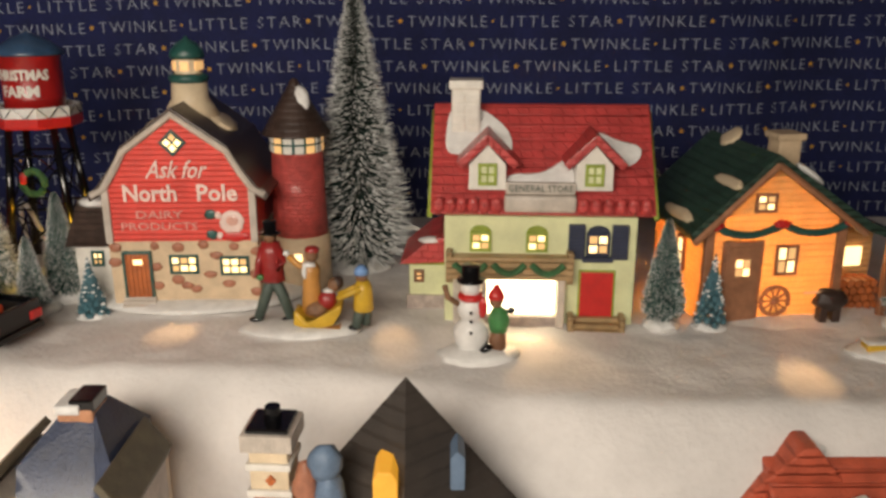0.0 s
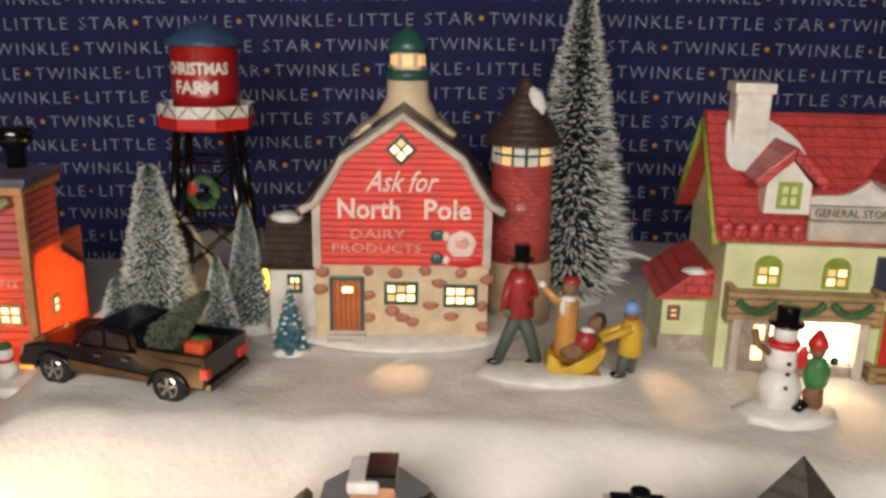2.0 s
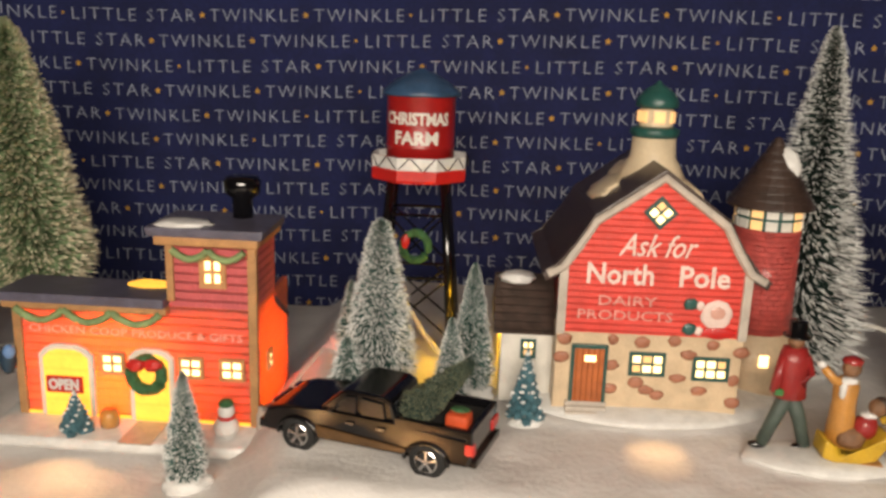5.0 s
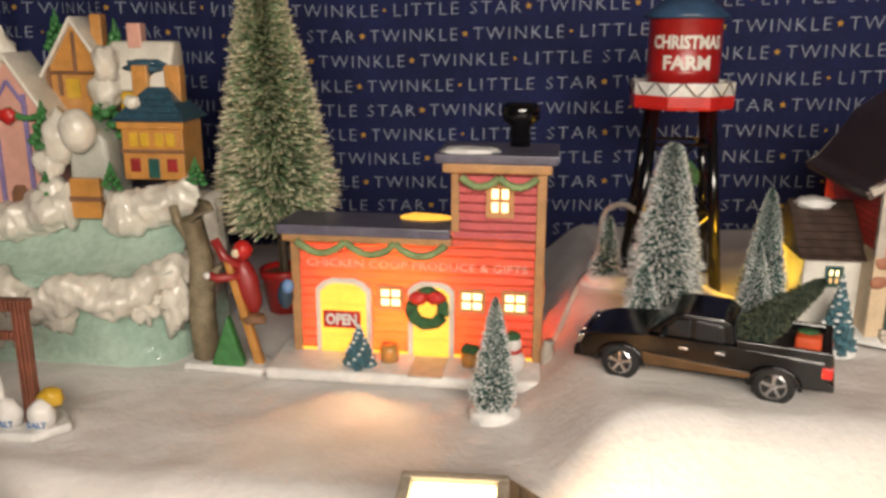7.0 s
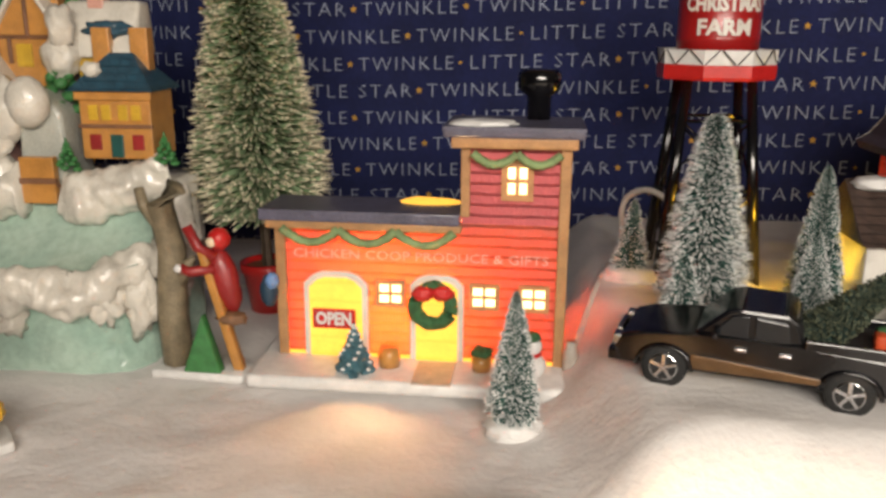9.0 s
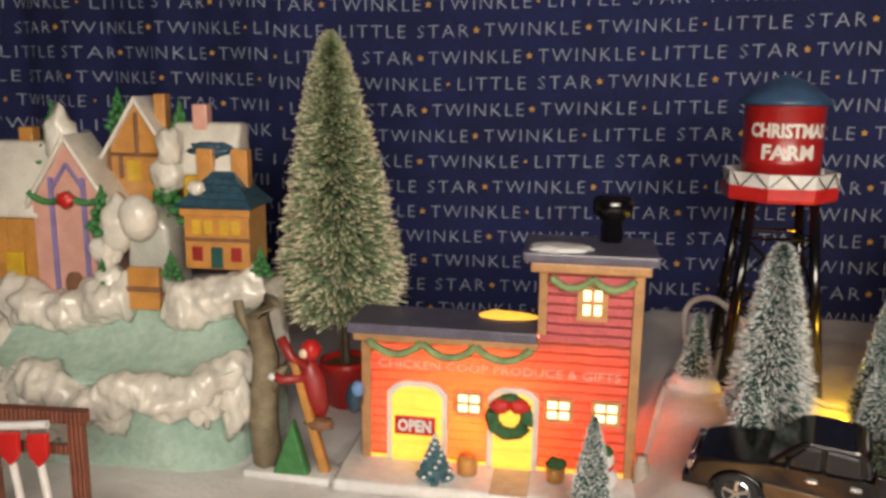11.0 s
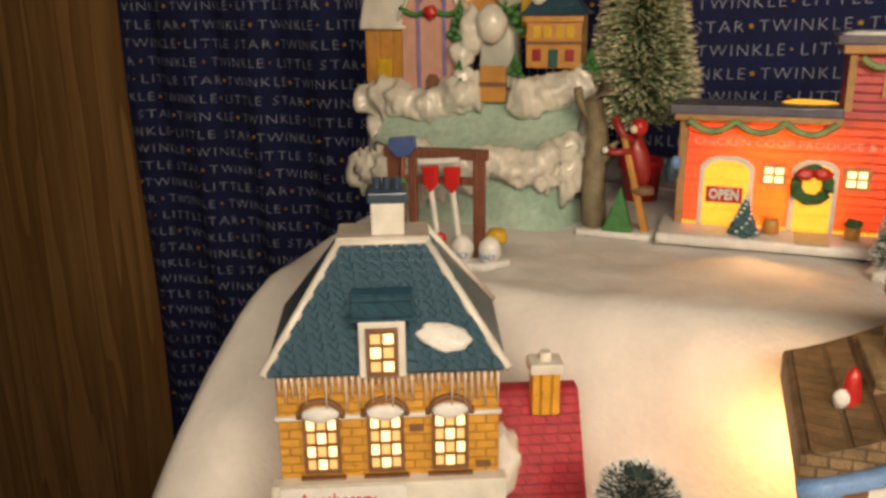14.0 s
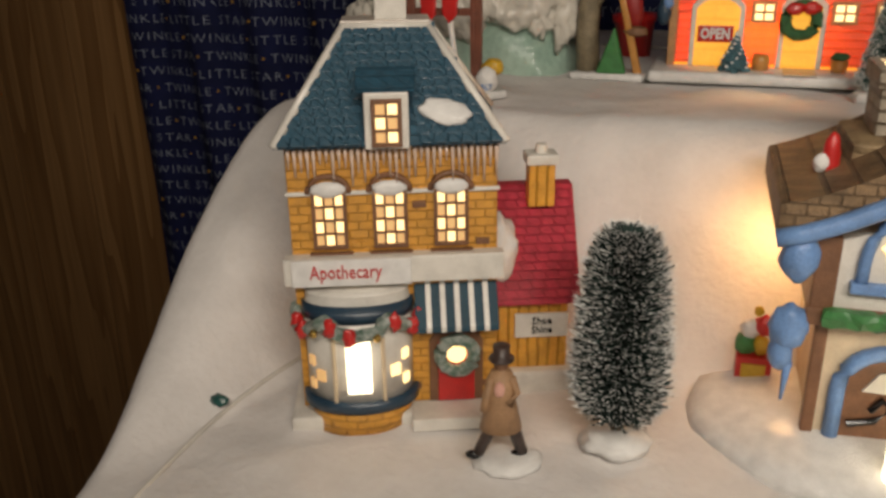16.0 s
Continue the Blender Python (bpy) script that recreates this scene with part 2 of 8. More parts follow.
def panel_wood():
    """Knotty panelling: long cathedral grain with knots, varied plank by plank."""
    m = bpy.data.materials.new("wall_panelling_wood")
    m.use_nodes = True
    nt = m.node_tree
    n, l = nt.nodes, nt.links
    b = n["Principled BSDF"]
    co, info, mp = n.new("ShaderNodeTexCoord"), n.new("ShaderNodeObjectInfo"), n.new("ShaderNodeMapping")
    mp.inputs["Scale"].default_value = (7.0, 1.0, 0.45)
    l.new(co.outputs["Object"], mp.inputs["Vector"])
    off = n.new("ShaderNodeVectorMath")
    off.operation = "ADD"
    l.new(mp.outputs[0], off.inputs[0])
    k = n.new("ShaderNodeMath")
    k.operation, k.inputs[1].default_value = "MULTIPLY", 40
    l.new(info.outputs["Random"], k.inputs[0])
    l.new(k.outputs[0], off.inputs[1])
    warp = n.new("ShaderNodeTexNoise")
    warp.inputs["Scale"].default_value, warp.inputs["Detail"].default_value = 1.1, 3
    l.new(off.outputs[0], warp.inputs["Vector"])
    rings = n.new("ShaderNodeMath")
    rings.operation, rings.inputs[1].default_value = "MULTIPLY", 10
    l.new(warp.outputs["Fac"], rings.inputs[0])
    fr = n.new("ShaderNodeMath")
    fr.operation = "FRACT"
    l.new(rings.outputs[0], fr.inputs[0])
    ramp = n.new("ShaderNodeValToRGB")
    ramp.color_ramp.elements[0].color, ramp.color_ramp.elements[1].color = (0.46, 0.250, 0.102, 1), (0.30, 0.150, 0.056, 1)
    ramp.color_ramp.elements[0].position, ramp.color_ramp.elements[1].position = 0.30, 1.0
    l.new(fr.outputs[0], ramp.inputs["Fac"])
    fine, fm = n.new("ShaderNodeTexNoise"), n.new("ShaderNodeMapping")
    fm.inputs["Scale"].default_value = (160, 160, 5)
    l.new(co.outputs["Object"], fm.inputs["Vector"])
    l.new(fm.outputs[0], fine.inputs["Vector"])
    fine.inputs["Scale"].default_value = 1.0
    mx = n.new("ShaderNodeMixRGB")
    mx.blend_type, mx.inputs["Fac"].default_value = "OVERLAY", 0.35
    l.new(ramp.outputs["Color"], mx.inputs["Color1"])
    l.new(fine.outputs["Fac"], mx.inputs["Color2"])
    hsv, vary = n.new("ShaderNodeHueSaturation"), n.new("ShaderNodeMath")
    vary.operation, vary.inputs[1].default_value, vary.inputs[2].default_value = "MULTIPLY_ADD", 0.35, 0.8
    l.new(info.outputs["Random"], vary.inputs[0])
    l.new(vary.outputs[0], hsv.inputs["Value"])
    l.new(mx.outputs["Color"], hsv.inputs["Color"])
    l.new(hsv.outputs["Color"], b.inputs["Base Color"])
    b.inputs["Roughness"].default_value = 0.42
    return m


BOARDWOOD = panel_wood()
BARNLETTER = mat("pink_white_lettering", (0.80, 0.62, 0.56), 0.5, 0.15, 120, 0.2)
BARNPALE = mat("worn_pink_lettering", (0.76, 0.36, 0.31), 0.5, 0.3, 160, 0.2)
COOPLETTER = mat("faded_pink_lettering", (0.80, 0.50, 0.40), 0.5, 0.3, 200, 0.2)
OLIVETIP = mat("olive_bristle_tip", (0.13, 0.14, 0.085), 0.7, 0.3, 120, 0.1)
# garland green lightened and yellowed, with the coop's glow put into the colour
GLOWGARLAND = mat("garland_green_lit_by_coop", (0.24, 0.34, 0.15), 0.55, 0.3, 120, 0.5)
BRISTLE = mat("blue_green_bristle", (0.045, 0.125, 0.105), 0.7, 0.35, 90, 0.1)
BRISTLEDARK = mat("dark_green_bristle", (0.020, 0.045, 0.038), 0.7, 0.35, 90, 0.1)
BRISTLESAGE = mat("sage_green_bristle", (0.28, 0.40, 0.22), 0.7, 0.35, 90, 0.1)
BRISTLEBLUE = mat("blue_resin_tree", (0.06, 0.16, 0.20), 0.45, 0.4, 160, 0.9, coat=0.2)
FROST = mat("frosted_tip", (0.80, 0.81, 0.80), 0.8, 0.1, 90, 0.1)
FROSTGOLD = mat("cream_frosted_tip", (0.82, 0.74, 0.55), 0.7, 0.15, 90, 0.1)
SKINLESS = mat("painted_brown_resin", (0.24, 0.12, 0.06), 0.5, 0.3, 200, 0.3)
YELLOW = mat("yellow_paint", (0.62, 0.38, 0.03), 0.4, 0.2, 90, 0.2, coat=0.2)
SLATEGREEN = mat("grey_green_cloth_paint", (0.07, 0.095, 0.08), 0.5, 0.2, 120, 0.3)
GREYSTONE = mat("lilac_grey_stone", (0.46, 0.38, 0.34), 0.5, 0.3, 150, 0.6, coat=0.1)
GNARL = mat("gnarled_olive_bark", (0.23, 0.185, 0.115), 0.55, 0.4, 90, 1.0, coat=0.15)
CABINTRIM = mat("red_brown_timber_paint", (0.34, 0.15, 0.075), 0.5, 0.25, 110, 0.4, coat=0.15)
COATBROWN = mat("brown_coat_paint", (0.36, 0.21, 0.11), 0.5, 0.25, 120, 0.3)
WIRE = mat("white_plastic_cord", (0.66, 0.63, 0.57), 0.4, 0.1, 60, 0.1)
LIT = mat("lit_window_pane", (0.8, 0.6, 0.3), 0.4, 0.05, 60, 0.05, glow=(1.0, 0.70, 0.32, 2.4))
LITWHITE = mat("bright_lit_opening", (0.9, 0.8, 0.6), 0.4, 0.05, 60, 0.05, glow=(1.0, 0.84, 0.58, 5.0))
LITDIM = mat("dim_lit_pane", (0.7, 0.45, 0.2), 0.4, 0.1, 60, 0.05, glow=(1.0, 0.56, 0.22, 0.55))
# gold planks with the coop bulb's light put in as emission
LITGOLD = mat("golden_planks_bulb_glow", (0.80, 0.42, 0.09), 0.4, 0.2, 120, 0.2, lines=("Z", 0.0110, 0.22), glow=(1.0, 0.52, 0.06, 1.5), through_light=0.4)


# ---- builders ----
def part(name, bm, material, parent, label="", smooth=False):
    me = bpy.data.meshes.new(name)
    bmesh.ops.recalc_face_normals(bm, faces=bm.faces)
    if smooth:
        for f in bm.faces:
            f.smooth = True
    bm.to_mesh(me)
    bm.free()
    me.materials.append(material)
    ob = new(name, me)
    ob.parent = parent
    if label:
        tagged(ob, label)
    return ob


def thing(name, m, label, category, group="", kind=""):
    ob = new(name)
    ob.empty_display_size = 0.01
    ob.matrix_world = m
    return tagged(ob, label, category, group, kind)


def box(x0, x1, y0, y1, z0, z1, bevel=0.0006, bm=None):
    bm = bm or bmesh.new()
    r = bmesh.ops.create_cube(bm, size=1, matrix=Matrix.LocRotScale(((x0 + x1) / 2, (y0 + y1) / 2, (z0 + z1) / 2), None, (x1 - x0, y1 - y0, z1 - z0)))
    if bevel:
        es = list({e for v in r["verts"] for e in v.link_edges})
        bmesh.ops.bevel(bm, geom=es, offset=bevel, segments=2, affect="EDGES", profile=0.6)
    return bm


def prism(poly, y0, y1, bevel=0.0, bm=None, plane="xz"):
    """A polygon of (x, z) pairs drawn out from y0 to y1 (plane "xz"), or of (y, z) pairs drawn out along x ("yz"), or of (x, y) along z ("xy")."""
    bm = bm or bmesh.new()
    put = {"xz": lambda a, b, c: (a, c, b), "yz": lambda a, b, c: (c, a, b), "xy": lambda a, b, c: (a, b, c)}[plane]
    lo = [bm.verts.new(put(a, b, y0)) for a, b in poly]
    hi = [bm.verts.new(put(a, b, y1)) for a, b in poly]
    fs = [bm.faces.new(lo), bm.faces.new(hi[::-1])]
    k = len(poly)
    for i in range(k):
        fs.append(bm.faces.new((lo[i], hi[i], hi[(i + 1) % k], lo[(i + 1) % k])))
    if bevel:
        es = list({e for f in fs for e in f.edges})
        bmesh.ops.bevel(bm, geom=es, offset=bevel, segments=2, affect="EDGES", profile=0.6)
    return bm


def lathe(profile, x=0, y=0, n=24, bm=None, sx=1.0, sy=1.0):
    """A body of revolution from (radius, height) pairs."""
    bm = bm or bmesh.new()
    rings = []
    for r, z in profile:
        rings.append([bm.verts.new((x + sx * max(r, 1e-5) * math.cos(2 * math.pi * i / n), y + sy * max(r, 1e-5) * math.sin(2 * math.pi * i / n), z)) for i in range(n)])
    for a, b in zip(rings, rings[1:]):
        for i in range(n):
            bm.faces.new((a[i], a[(i + 1) % n], b[(i + 1) % n], b[i]))
    bm.faces.new(rings[0][::-1])
    bm.faces.new(rings[-1])
    return bm


def tube(points, r, n=8, bm=None, r1=None):
    bm = bm or bmesh.new()
    pts = [Vector(p) for p in points]
    rings = []
    for i, p in enumerate(pts):
        d = (pts[min(i + 1, len(pts) - 1)] - pts[max(i - 1, 0)]).normalized()
        u = d.cross(Vector((0.3, 0.2, 1)) if abs(d.z) < 0.9 else Vector((1, 0.1, 0))).normalized()
        v = d.cross(u)
        k = i / max(1, len(pts) - 1)
        rr = r if r1 is None else r + (r1 - r) * k
        rings.append([bm.verts.new(p + rr * (math.cos(2 * math.pi * j / n) * u + math.sin(2 * math.pi * j / n) * v)) for j in range(n)])
    for a, b in zip(rings, rings[1:]):
        for j in range(n):
            bm.faces.new((a[j], a[(j + 1) % n], b[(j + 1) % n], b[j]))
    bm.faces.new(rings[0][::-1])
    bm.faces.new(rings[-1])
    return bm


def blob(x, y, z, rx, ry, rz, rough=0.12, seed=0, bm=None, sub=3, turn=None):
    """A lumpy rounded body."""
    bm = bm or bmesh.new()
    r = bmesh.ops.create_icosphere(bm, subdivisions=sub, radius=1)
    for v in r["verts"]:
        k = 1 + rough * noise.noise(v.co * 2.1 + Vector((seed * 3.7, seed, 0)))
        c = Vector((v.co.x * rx * k, v.co.y * ry * k, v.co.z * rz * k))
        if turn:
            c = turn @ c
        v.co = c + Vector((x, y, z))
    return bm


def swag(x0, x1, y, z, drop, r=0.0022, count=1):
    """Hanging garland arcs along x."""
    bm = bmesh.new()
    w = (x1 - x0) / count
    for c in range(count):
        pts = [(x0 + w * (c + i / 30), y, z - drop * (1 - (2 * i / 30 - 1) ** 2)) for i in range(31)]
        tube(pts, r, 7, bm)
    for v in bm.verts:
        v.co += 0.0006 * noise.noise_vector(v.co * 700)
    return bm


def lettering(text, size, material, parent, x, y, z, width=None, name="lettering", turn=None, thick=0.0004, shear=0.0, bold=0.0, label=""):
    """Raised letters, centred at (x, z) on a front that faces -y."""
    c = bpy.data.curves.new(name, "FONT")
    c.body, c.size, c.extrude, c.resolution_u, c.shear, c.offset = text, size, thick, 2, shear, bold
    c.align_x, c.align_y = "CENTER", "CENTER"
    t = bpy.data.objects.new(name, c)
    me = bpy.data.meshes.new_from_object(t)
    bpy.data.objects.remove(t)
    bpy.data.curves.remove(c)
    if width:
        xs = [v.co.x for v in me.vertices]
        k = width / (max(xs) - min(xs))
        for v in me.vertices:
            v.co.x *= k
    me.materials.append(material)
    ob = new(name, me)
    ob.parent = parent
    ob.matrix_basis = turn @ pose(x, y, z, 90, 0, 0) if turn else pose(x, y, z, 90, 0, 0)
    tagged(ob, label or "painted lettering")
    return ob


def window(parent, x, y, z, w, h, frame_mat, cols=2, rows=2, lit=LIT, arch=False, rim=0.0022, dim=(), turn=None, name="window"):
    """A window on a front that faces -y, centred at (x, z): a frame with bars, and a pane in each opening."""
    bm = bmesh.new()
    bar = rim * 0.6
    xs, zs = [x - w / 2 - rim / 2], [z - h / 2 - rim / 2]
    for i in range(cols):
        xs += [x - w / 2 + w * i / cols + (rim if i == 0 else bar) / 2, x - w / 2 + w * (i + 1) / cols - (rim if i == cols - 1 else bar) / 2]
    for j in range(rows):
        zs += [z - h / 2 + h * j / rows + (rim if j == 0 else bar) / 2, z - h / 2 + h * (j + 1) / rows - (rim if j == rows - 1 else bar) / 2]
    xs.append(x + w / 2 + rim / 2)
    zs.append(z + h / 2 + rim / 2)
    gv = [[bm.verts.new((a, y + 0.001, b)) for b in zs] for a in xs]
    gf = [bm.faces.new((gv[i][j], gv[i + 1][j], gv[i + 1][j + 1], gv[i][j + 1])) for i in range(len(xs) - 1) for j in range(len(zs) - 1) if i % 2 == 0 or j % 2 == 0]
    ex = bmesh.ops.extrude_face_region(bm, geom=gf)
    bmesh.ops.translate(bm, vec=(0, -0.0031, 0), verts=[g for g in ex["geom"] if isinstance(g, bmesh.types.BMVert)])
    if arch:
        pts = [(x + (w / 2) * math.cos(a), y - 0.0006, z + h / 2 + (w / 2) * 0.75 * math.sin(a)) for a in [math.pi * i / 10 for i in range(11)]]
        tube(pts, rim * 0.55, 6, bm)
        prism([(x + w / 2 * 0.9 * math.cos(a), z + h / 2 + w / 2 * 0.66 * math.sin(a)) for a in [math.pi * i / 10 for i in range(11)]], y - 0.0008, y + 0.0008, 0, bm)
    f = part(name, bm, frame_mat, parent)
    for i in range(cols):
        for j in range(rows):
            px, pz = x - w / 2 + w * (i + 0.5) / cols, z - h / 2 + h * (j + 0.5) / rows
            a, b = w / cols / 2 - bar * 0.4, h / rows / 2 - bar * 0.4
            part("pane", box(px - a, px + a, y - 0.0009, y + 0.0006, pz - b, pz + b, 0.0003), LITDIM if (i, j) in dim else lit, f)
    if turn:
        f.matrix_basis = turn
    return f


def brush_tree(m, height, radius, bristle, frost, label, start=0.12, rings=70, per=34, base=True, trunk_r=0.0025, top_r=0.12, shape=1.0, tip=0.32, seed=1, droop=-0.15, base_r=0.017, fold=0.0004, group="bottle-brush trees"):
    """A bottle-brush tree: a wire stem with bristles all round, whitened at the tips, on a small snowy foot."""
    rnd = random.Random(seed)
    t = thing("bottle_brush_tree", m, label, "tree", group)
    part("stem", tube([(0, 0, 0.002), (0, 0, height * 0.5), (0, 0, height * 0.985)], trunk_r, 8, None, trunk_r * 0.4), TRUNK, t)
    if base:
        part("snowy_foot", blob(0, 0, 0.002, base_r, base_r * 0.9, 0.0065, 0.35, seed), SNOWPAINT, t, "lumpy white snow foot", True)
    z0 = height * start
    body, tips, core = [], [], []
    bf, tf = [], []
    for k in range(rings):
        f = (k + 0.5) / rings
        z = z0 + (height - z0) * f
        r = radius * (top_r + (1 - top_r) * (1 - f) ** shape) * (0.72 + 0.28 * min(1, f * 9))
        crown = max(0, (f - 0.72) / 0.28) if top_r > 0.3 else max(0, (f - 0.92) / 0.08)
        r *= math.sqrt(max(0.05, 1 - 0.8 * crown * crown))
        for j in range(per):
            a = 2 * math.pi * (j + rnd.random()) / per
            rr = r * rnd.uniform(0.80, 1.08)
            up = rr * (droop + rnd.uniform(-0.18, 0.2)) + rr * 0.35 * crown
            zz = z + rnd.uniform(-0.5, 0.5) * (height - z0) / rings
            c, s = math.cos(a), math.sin(a)
            w = fold * rnd.uniform(0.7, 1.4)
            p0 = Vector((c * rr * 0.05, s * rr * 0.05, zz))
            cut = 1 - tip * rnd.uniform(0.5, 1.4)
            p1 = Vector((c * rr * cut, s * rr * cut, zz + up * cut))
            p2 = Vector((c * rr, s * rr, zz + up * 1.05))
            side = Vector((-s * w, c * w, 0)) + Vector((0, 0, w * rnd.uniform(-1, 1)))
            i = len(body)
            body += [p0 - side, p0 + side, p1 + side, p1 - side]
            bf.append((i, i + 1, i + 2, i + 3))
            i = len(tips)
            tips += [p1 - side * 1.15, p1 + side * 1.15, p2]
            tf.append((i, i + 1, i + 2))
    for nm, vs, fs, mt in (("bristle_coat", body, bf, bristle), ("frost_coat", tips, tf, frost)):
        me = bpy.data.meshes.new(nm)
        me.from_pydata(vs, [], fs)
        me.materials.append(mt)
        o = new(nm, me)
        o.parent = t
        tagged(o, "", "", "", "stuff")
    return t


# ---- the setting ----
def smooth(a, b, x):
    k = min(1, max(0, (x - a) / (b - a)))
    return k * k * (3 - 2 * k)


LOW = -0.130


def ground_height(x, y):
    """The cotton cloth: two low platforms behind, a bank, and a lower floor in front."""
    top = 0.034 * smooth(-0.478, -0.425, x - 0.2 * max(0, 0.6 - y))
    edge = 0.485 + 0.045 * smooth(-0.5, -0.38, x) - 0.05 * smooth(-0.1, 0.1, x)
    soft = smooth(-0.76, -0.84, x)
    back = edge - 0.015 * soft
    front = edge - 0.105 - 0.18 * soft
    k = smooth(front, back, y)
    z = LOW + (top - LOW) * k
    z += 0.0008 * noise.noise(Vector((x * 90, y * 90, 2.3))) + 0.0035 * noise.noise(Vector((x * 9, y * 9, 0.3))) + 0.0016 * noise.noise(Vector((x * 31, y * 31, 1.3)))
    side = -0.822 - 0.045 * smooth(0.15, 0.45, y) + 0.012 * noise.noise(Vector((y * 5, 0.2, 0)))
    if x < side:
        d = side - x
        z -= 3.2 * d * d / (0.02 + d)
    return max(z, -0.75)


def cloth(name, x0, x1, y0, y1, nx, ny, material, label):
    vs, fs = [], []
    for j in range(ny + 1):
        for i in range(nx + 1):
            x, y = x0 + (x1 - x0) * i / nx, y0 + (y1 - y0) * j / ny
            vs.append((x, y, ground_height(x, y)))
    for j in range(ny):
        for i in range(nx):
            a = j * (nx + 1) + i
            fs.append((a, a + 1, a + nx + 2, a + nx + 1))
    me = bpy.data.meshes.new(name)
    me.from_pydata(vs, [], fs)
    for p in me.polygons:
        p.use_smooth = True
    me.materials.append(material)
    return tagged(new(name, me), label, "snow cloth", "", "structure")


cloth("ground", -1.06, 0.75, -0.55, 0.93, 380, 320, SNOW, "white cotton batting laid in two snowy levels")


SEAM = -0.795


def fold(x, z):
    """How far the hung fabric bulges towards the room."""
    left = smooth(-0.70, -0.95, x)
    k = 0.008 * left * math.sin(x * 62 + 2.0 * math.sin(z * 4)) + 0.003 * left * math.sin(x * 131 + z * 3)
    right = smooth(0.25, 0.45, x)
    k += 0.004 * smooth(SEAM + 0.05, SEAM, x) * (1 if x > SEAM else -0.6)
    return k + 0.004 * math.sin(x * 7 + 1) + 0.002 * math.sin(x * 23 + z * 5) - 0.03 * right * right


def lettersag(x):
    return -0.016 * min(1, max(0, (-0.15 - x) / 0.5)) + (0.003 if x < SEAM else 0)


BACK = 0.945
FABRIC_LEFT, FABRIC_RIGHT = -1.40, 0.85
backdrop = thing("backdrop", pose(0, 0, 0), "navy cotton fabric printed with pale lines of words", "fabric backdrop", "", "structure")
vs, fs = [], []
NX, NZ = 340, 30
for j in range(NZ + 1):
    for i in range(NX + 1):
        x, z = FABRIC_LEFT + (FABRIC_RIGHT - FABRIC_LEFT) * i / NX, -0.8 + 1.5 * j / NZ
        vs.append((x, BACK - fold(x, z), z))
for j in range(NZ):
    for i in range(NX):
        a = j * (NX + 1) + i
        fs.append((a, a + 1, a + NX + 2, a + NX + 1))
me = bpy.data.meshes.new("fabric_panel")
me.from_pydata(vs, [], fs)
for p in me.polygons:
    p.use_smooth = True
me.materials.append(FABRIC)
o = new("fabric_panel", me)
o.parent = backdrop


def word_mesh(text, size):
    c = bpy.data.curves.new("w", "FONT")
    c.body, c.size, c.resolution_u, c.space_character, c.offset = text, size, 1, 1.22, -0.00028
    t = bpy.data.objects.new("w", c)
    me = bpy.data.meshes.new_from_object(t)
    bpy.data.objects.remove(t)
    bpy.data.curves.remove(c)
    vs = [(v.co.x, v.co.y) for v in me.vertices]
    fs = [tuple(p.vertices) for p in me.polygons]
    bpy.data.meshes.remove(me)
    w = max(v[0] for v in vs)
    return vs, fs, w


PERIOD, ROW = 0.340, 0.0240
SIZE = 0.0172
TW, LS = word_mesh("TWINKLE", SIZE), word_mesh("LITTLE STAR", SIZE)
TWW, LSW = 0.0865, 0.124
STAR = [(0.0034 * (1 if i % 2 == 0 else 0.45) * math.sin(i * math.pi / 5), 0.0034 * (1 if i % 2 == 0 else 0.45) * math.cos(i * math.pi / 5)) for i in range(10)]
# where each printed line begins, on the main cloth and on the piece beyond the seam
MAIN_START = {4: 0.206, 3: 0.042, 2: 0.188, 1: 0.136, 0: 0.301, -1: 0.140, -2: 0.088, -3: 0.035, -4: 0.199, -5: 0.038, -6: 0.103, -7: 0.040, -8: 0.208, -9: 0.047}
SIDE_START = {4: 0.110, 3: 0.269, 2: 0.106, 1: 0.168, 0: 0.119, -1: 0.279}
for r in range(-28, 9):
    z0 = 0.2515 + ROW * r - 0.006
    vs, fs, gv, gf = [], [], [], []
    runs = []
    for begin, lo, hi in ((MAIN_START.get(r, 0.117 * r), SEAM, FABRIC_RIGHT), (SIDE_START.get(r, 0.211 * r), FABRIC_LEFT + 0.004, SEAM)):
        begin -= PERIOD * math.ceil((begin - FABRIC_LEFT) / PERIOD)
        while begin < hi:
            runs.append((begin, lo, hi))
            begin += PERIOD
    for start, lo, hi in runs:
        for word, w, off in ((TW, TWW, 0.0), (LS, LSW, 0.1005), (TW, TWW, 0.2385)):
            k = w / word[2]
            base = len(vs)
            xs = [start + off + v[0] * k for v in word[0]]
            vs += [(x, BACK - fold(x, z0 + v[1]) - 0.0012, z0 + v[1] + lettersag(x)) for x, v in zip(xs, word[0])]
            fs += [tuple(base + q for q in f) for f in word[1] if all(lo < xs[q] < hi for q in f)]
        for off, big in ((0.0930, 0.6), (0.2315, 1.0), (0.3325, 1.0)):
            x = start + off
            if not lo + 0.004 < x < hi - 0.004:
                continue
            base = len(gv)
            gv += [(x + a * big, BACK - fold(x, z0) - 0.0013, z0 + 0.006 + b * big + lettersag(x)) for a, b in STAR]
            gf.append(tuple(base + q for q in range(10)))
    for nm, v, f, mt in (("printed_line", vs, fs, LETTER), ("printed_stars", gv, gf, GOLD)):
        me = bpy.data.meshes.new(nm)
        me.from_pydata(v, [], f)
        me.materials.append(mt)
        o = new(nm, me)
        o.parent = backdrop

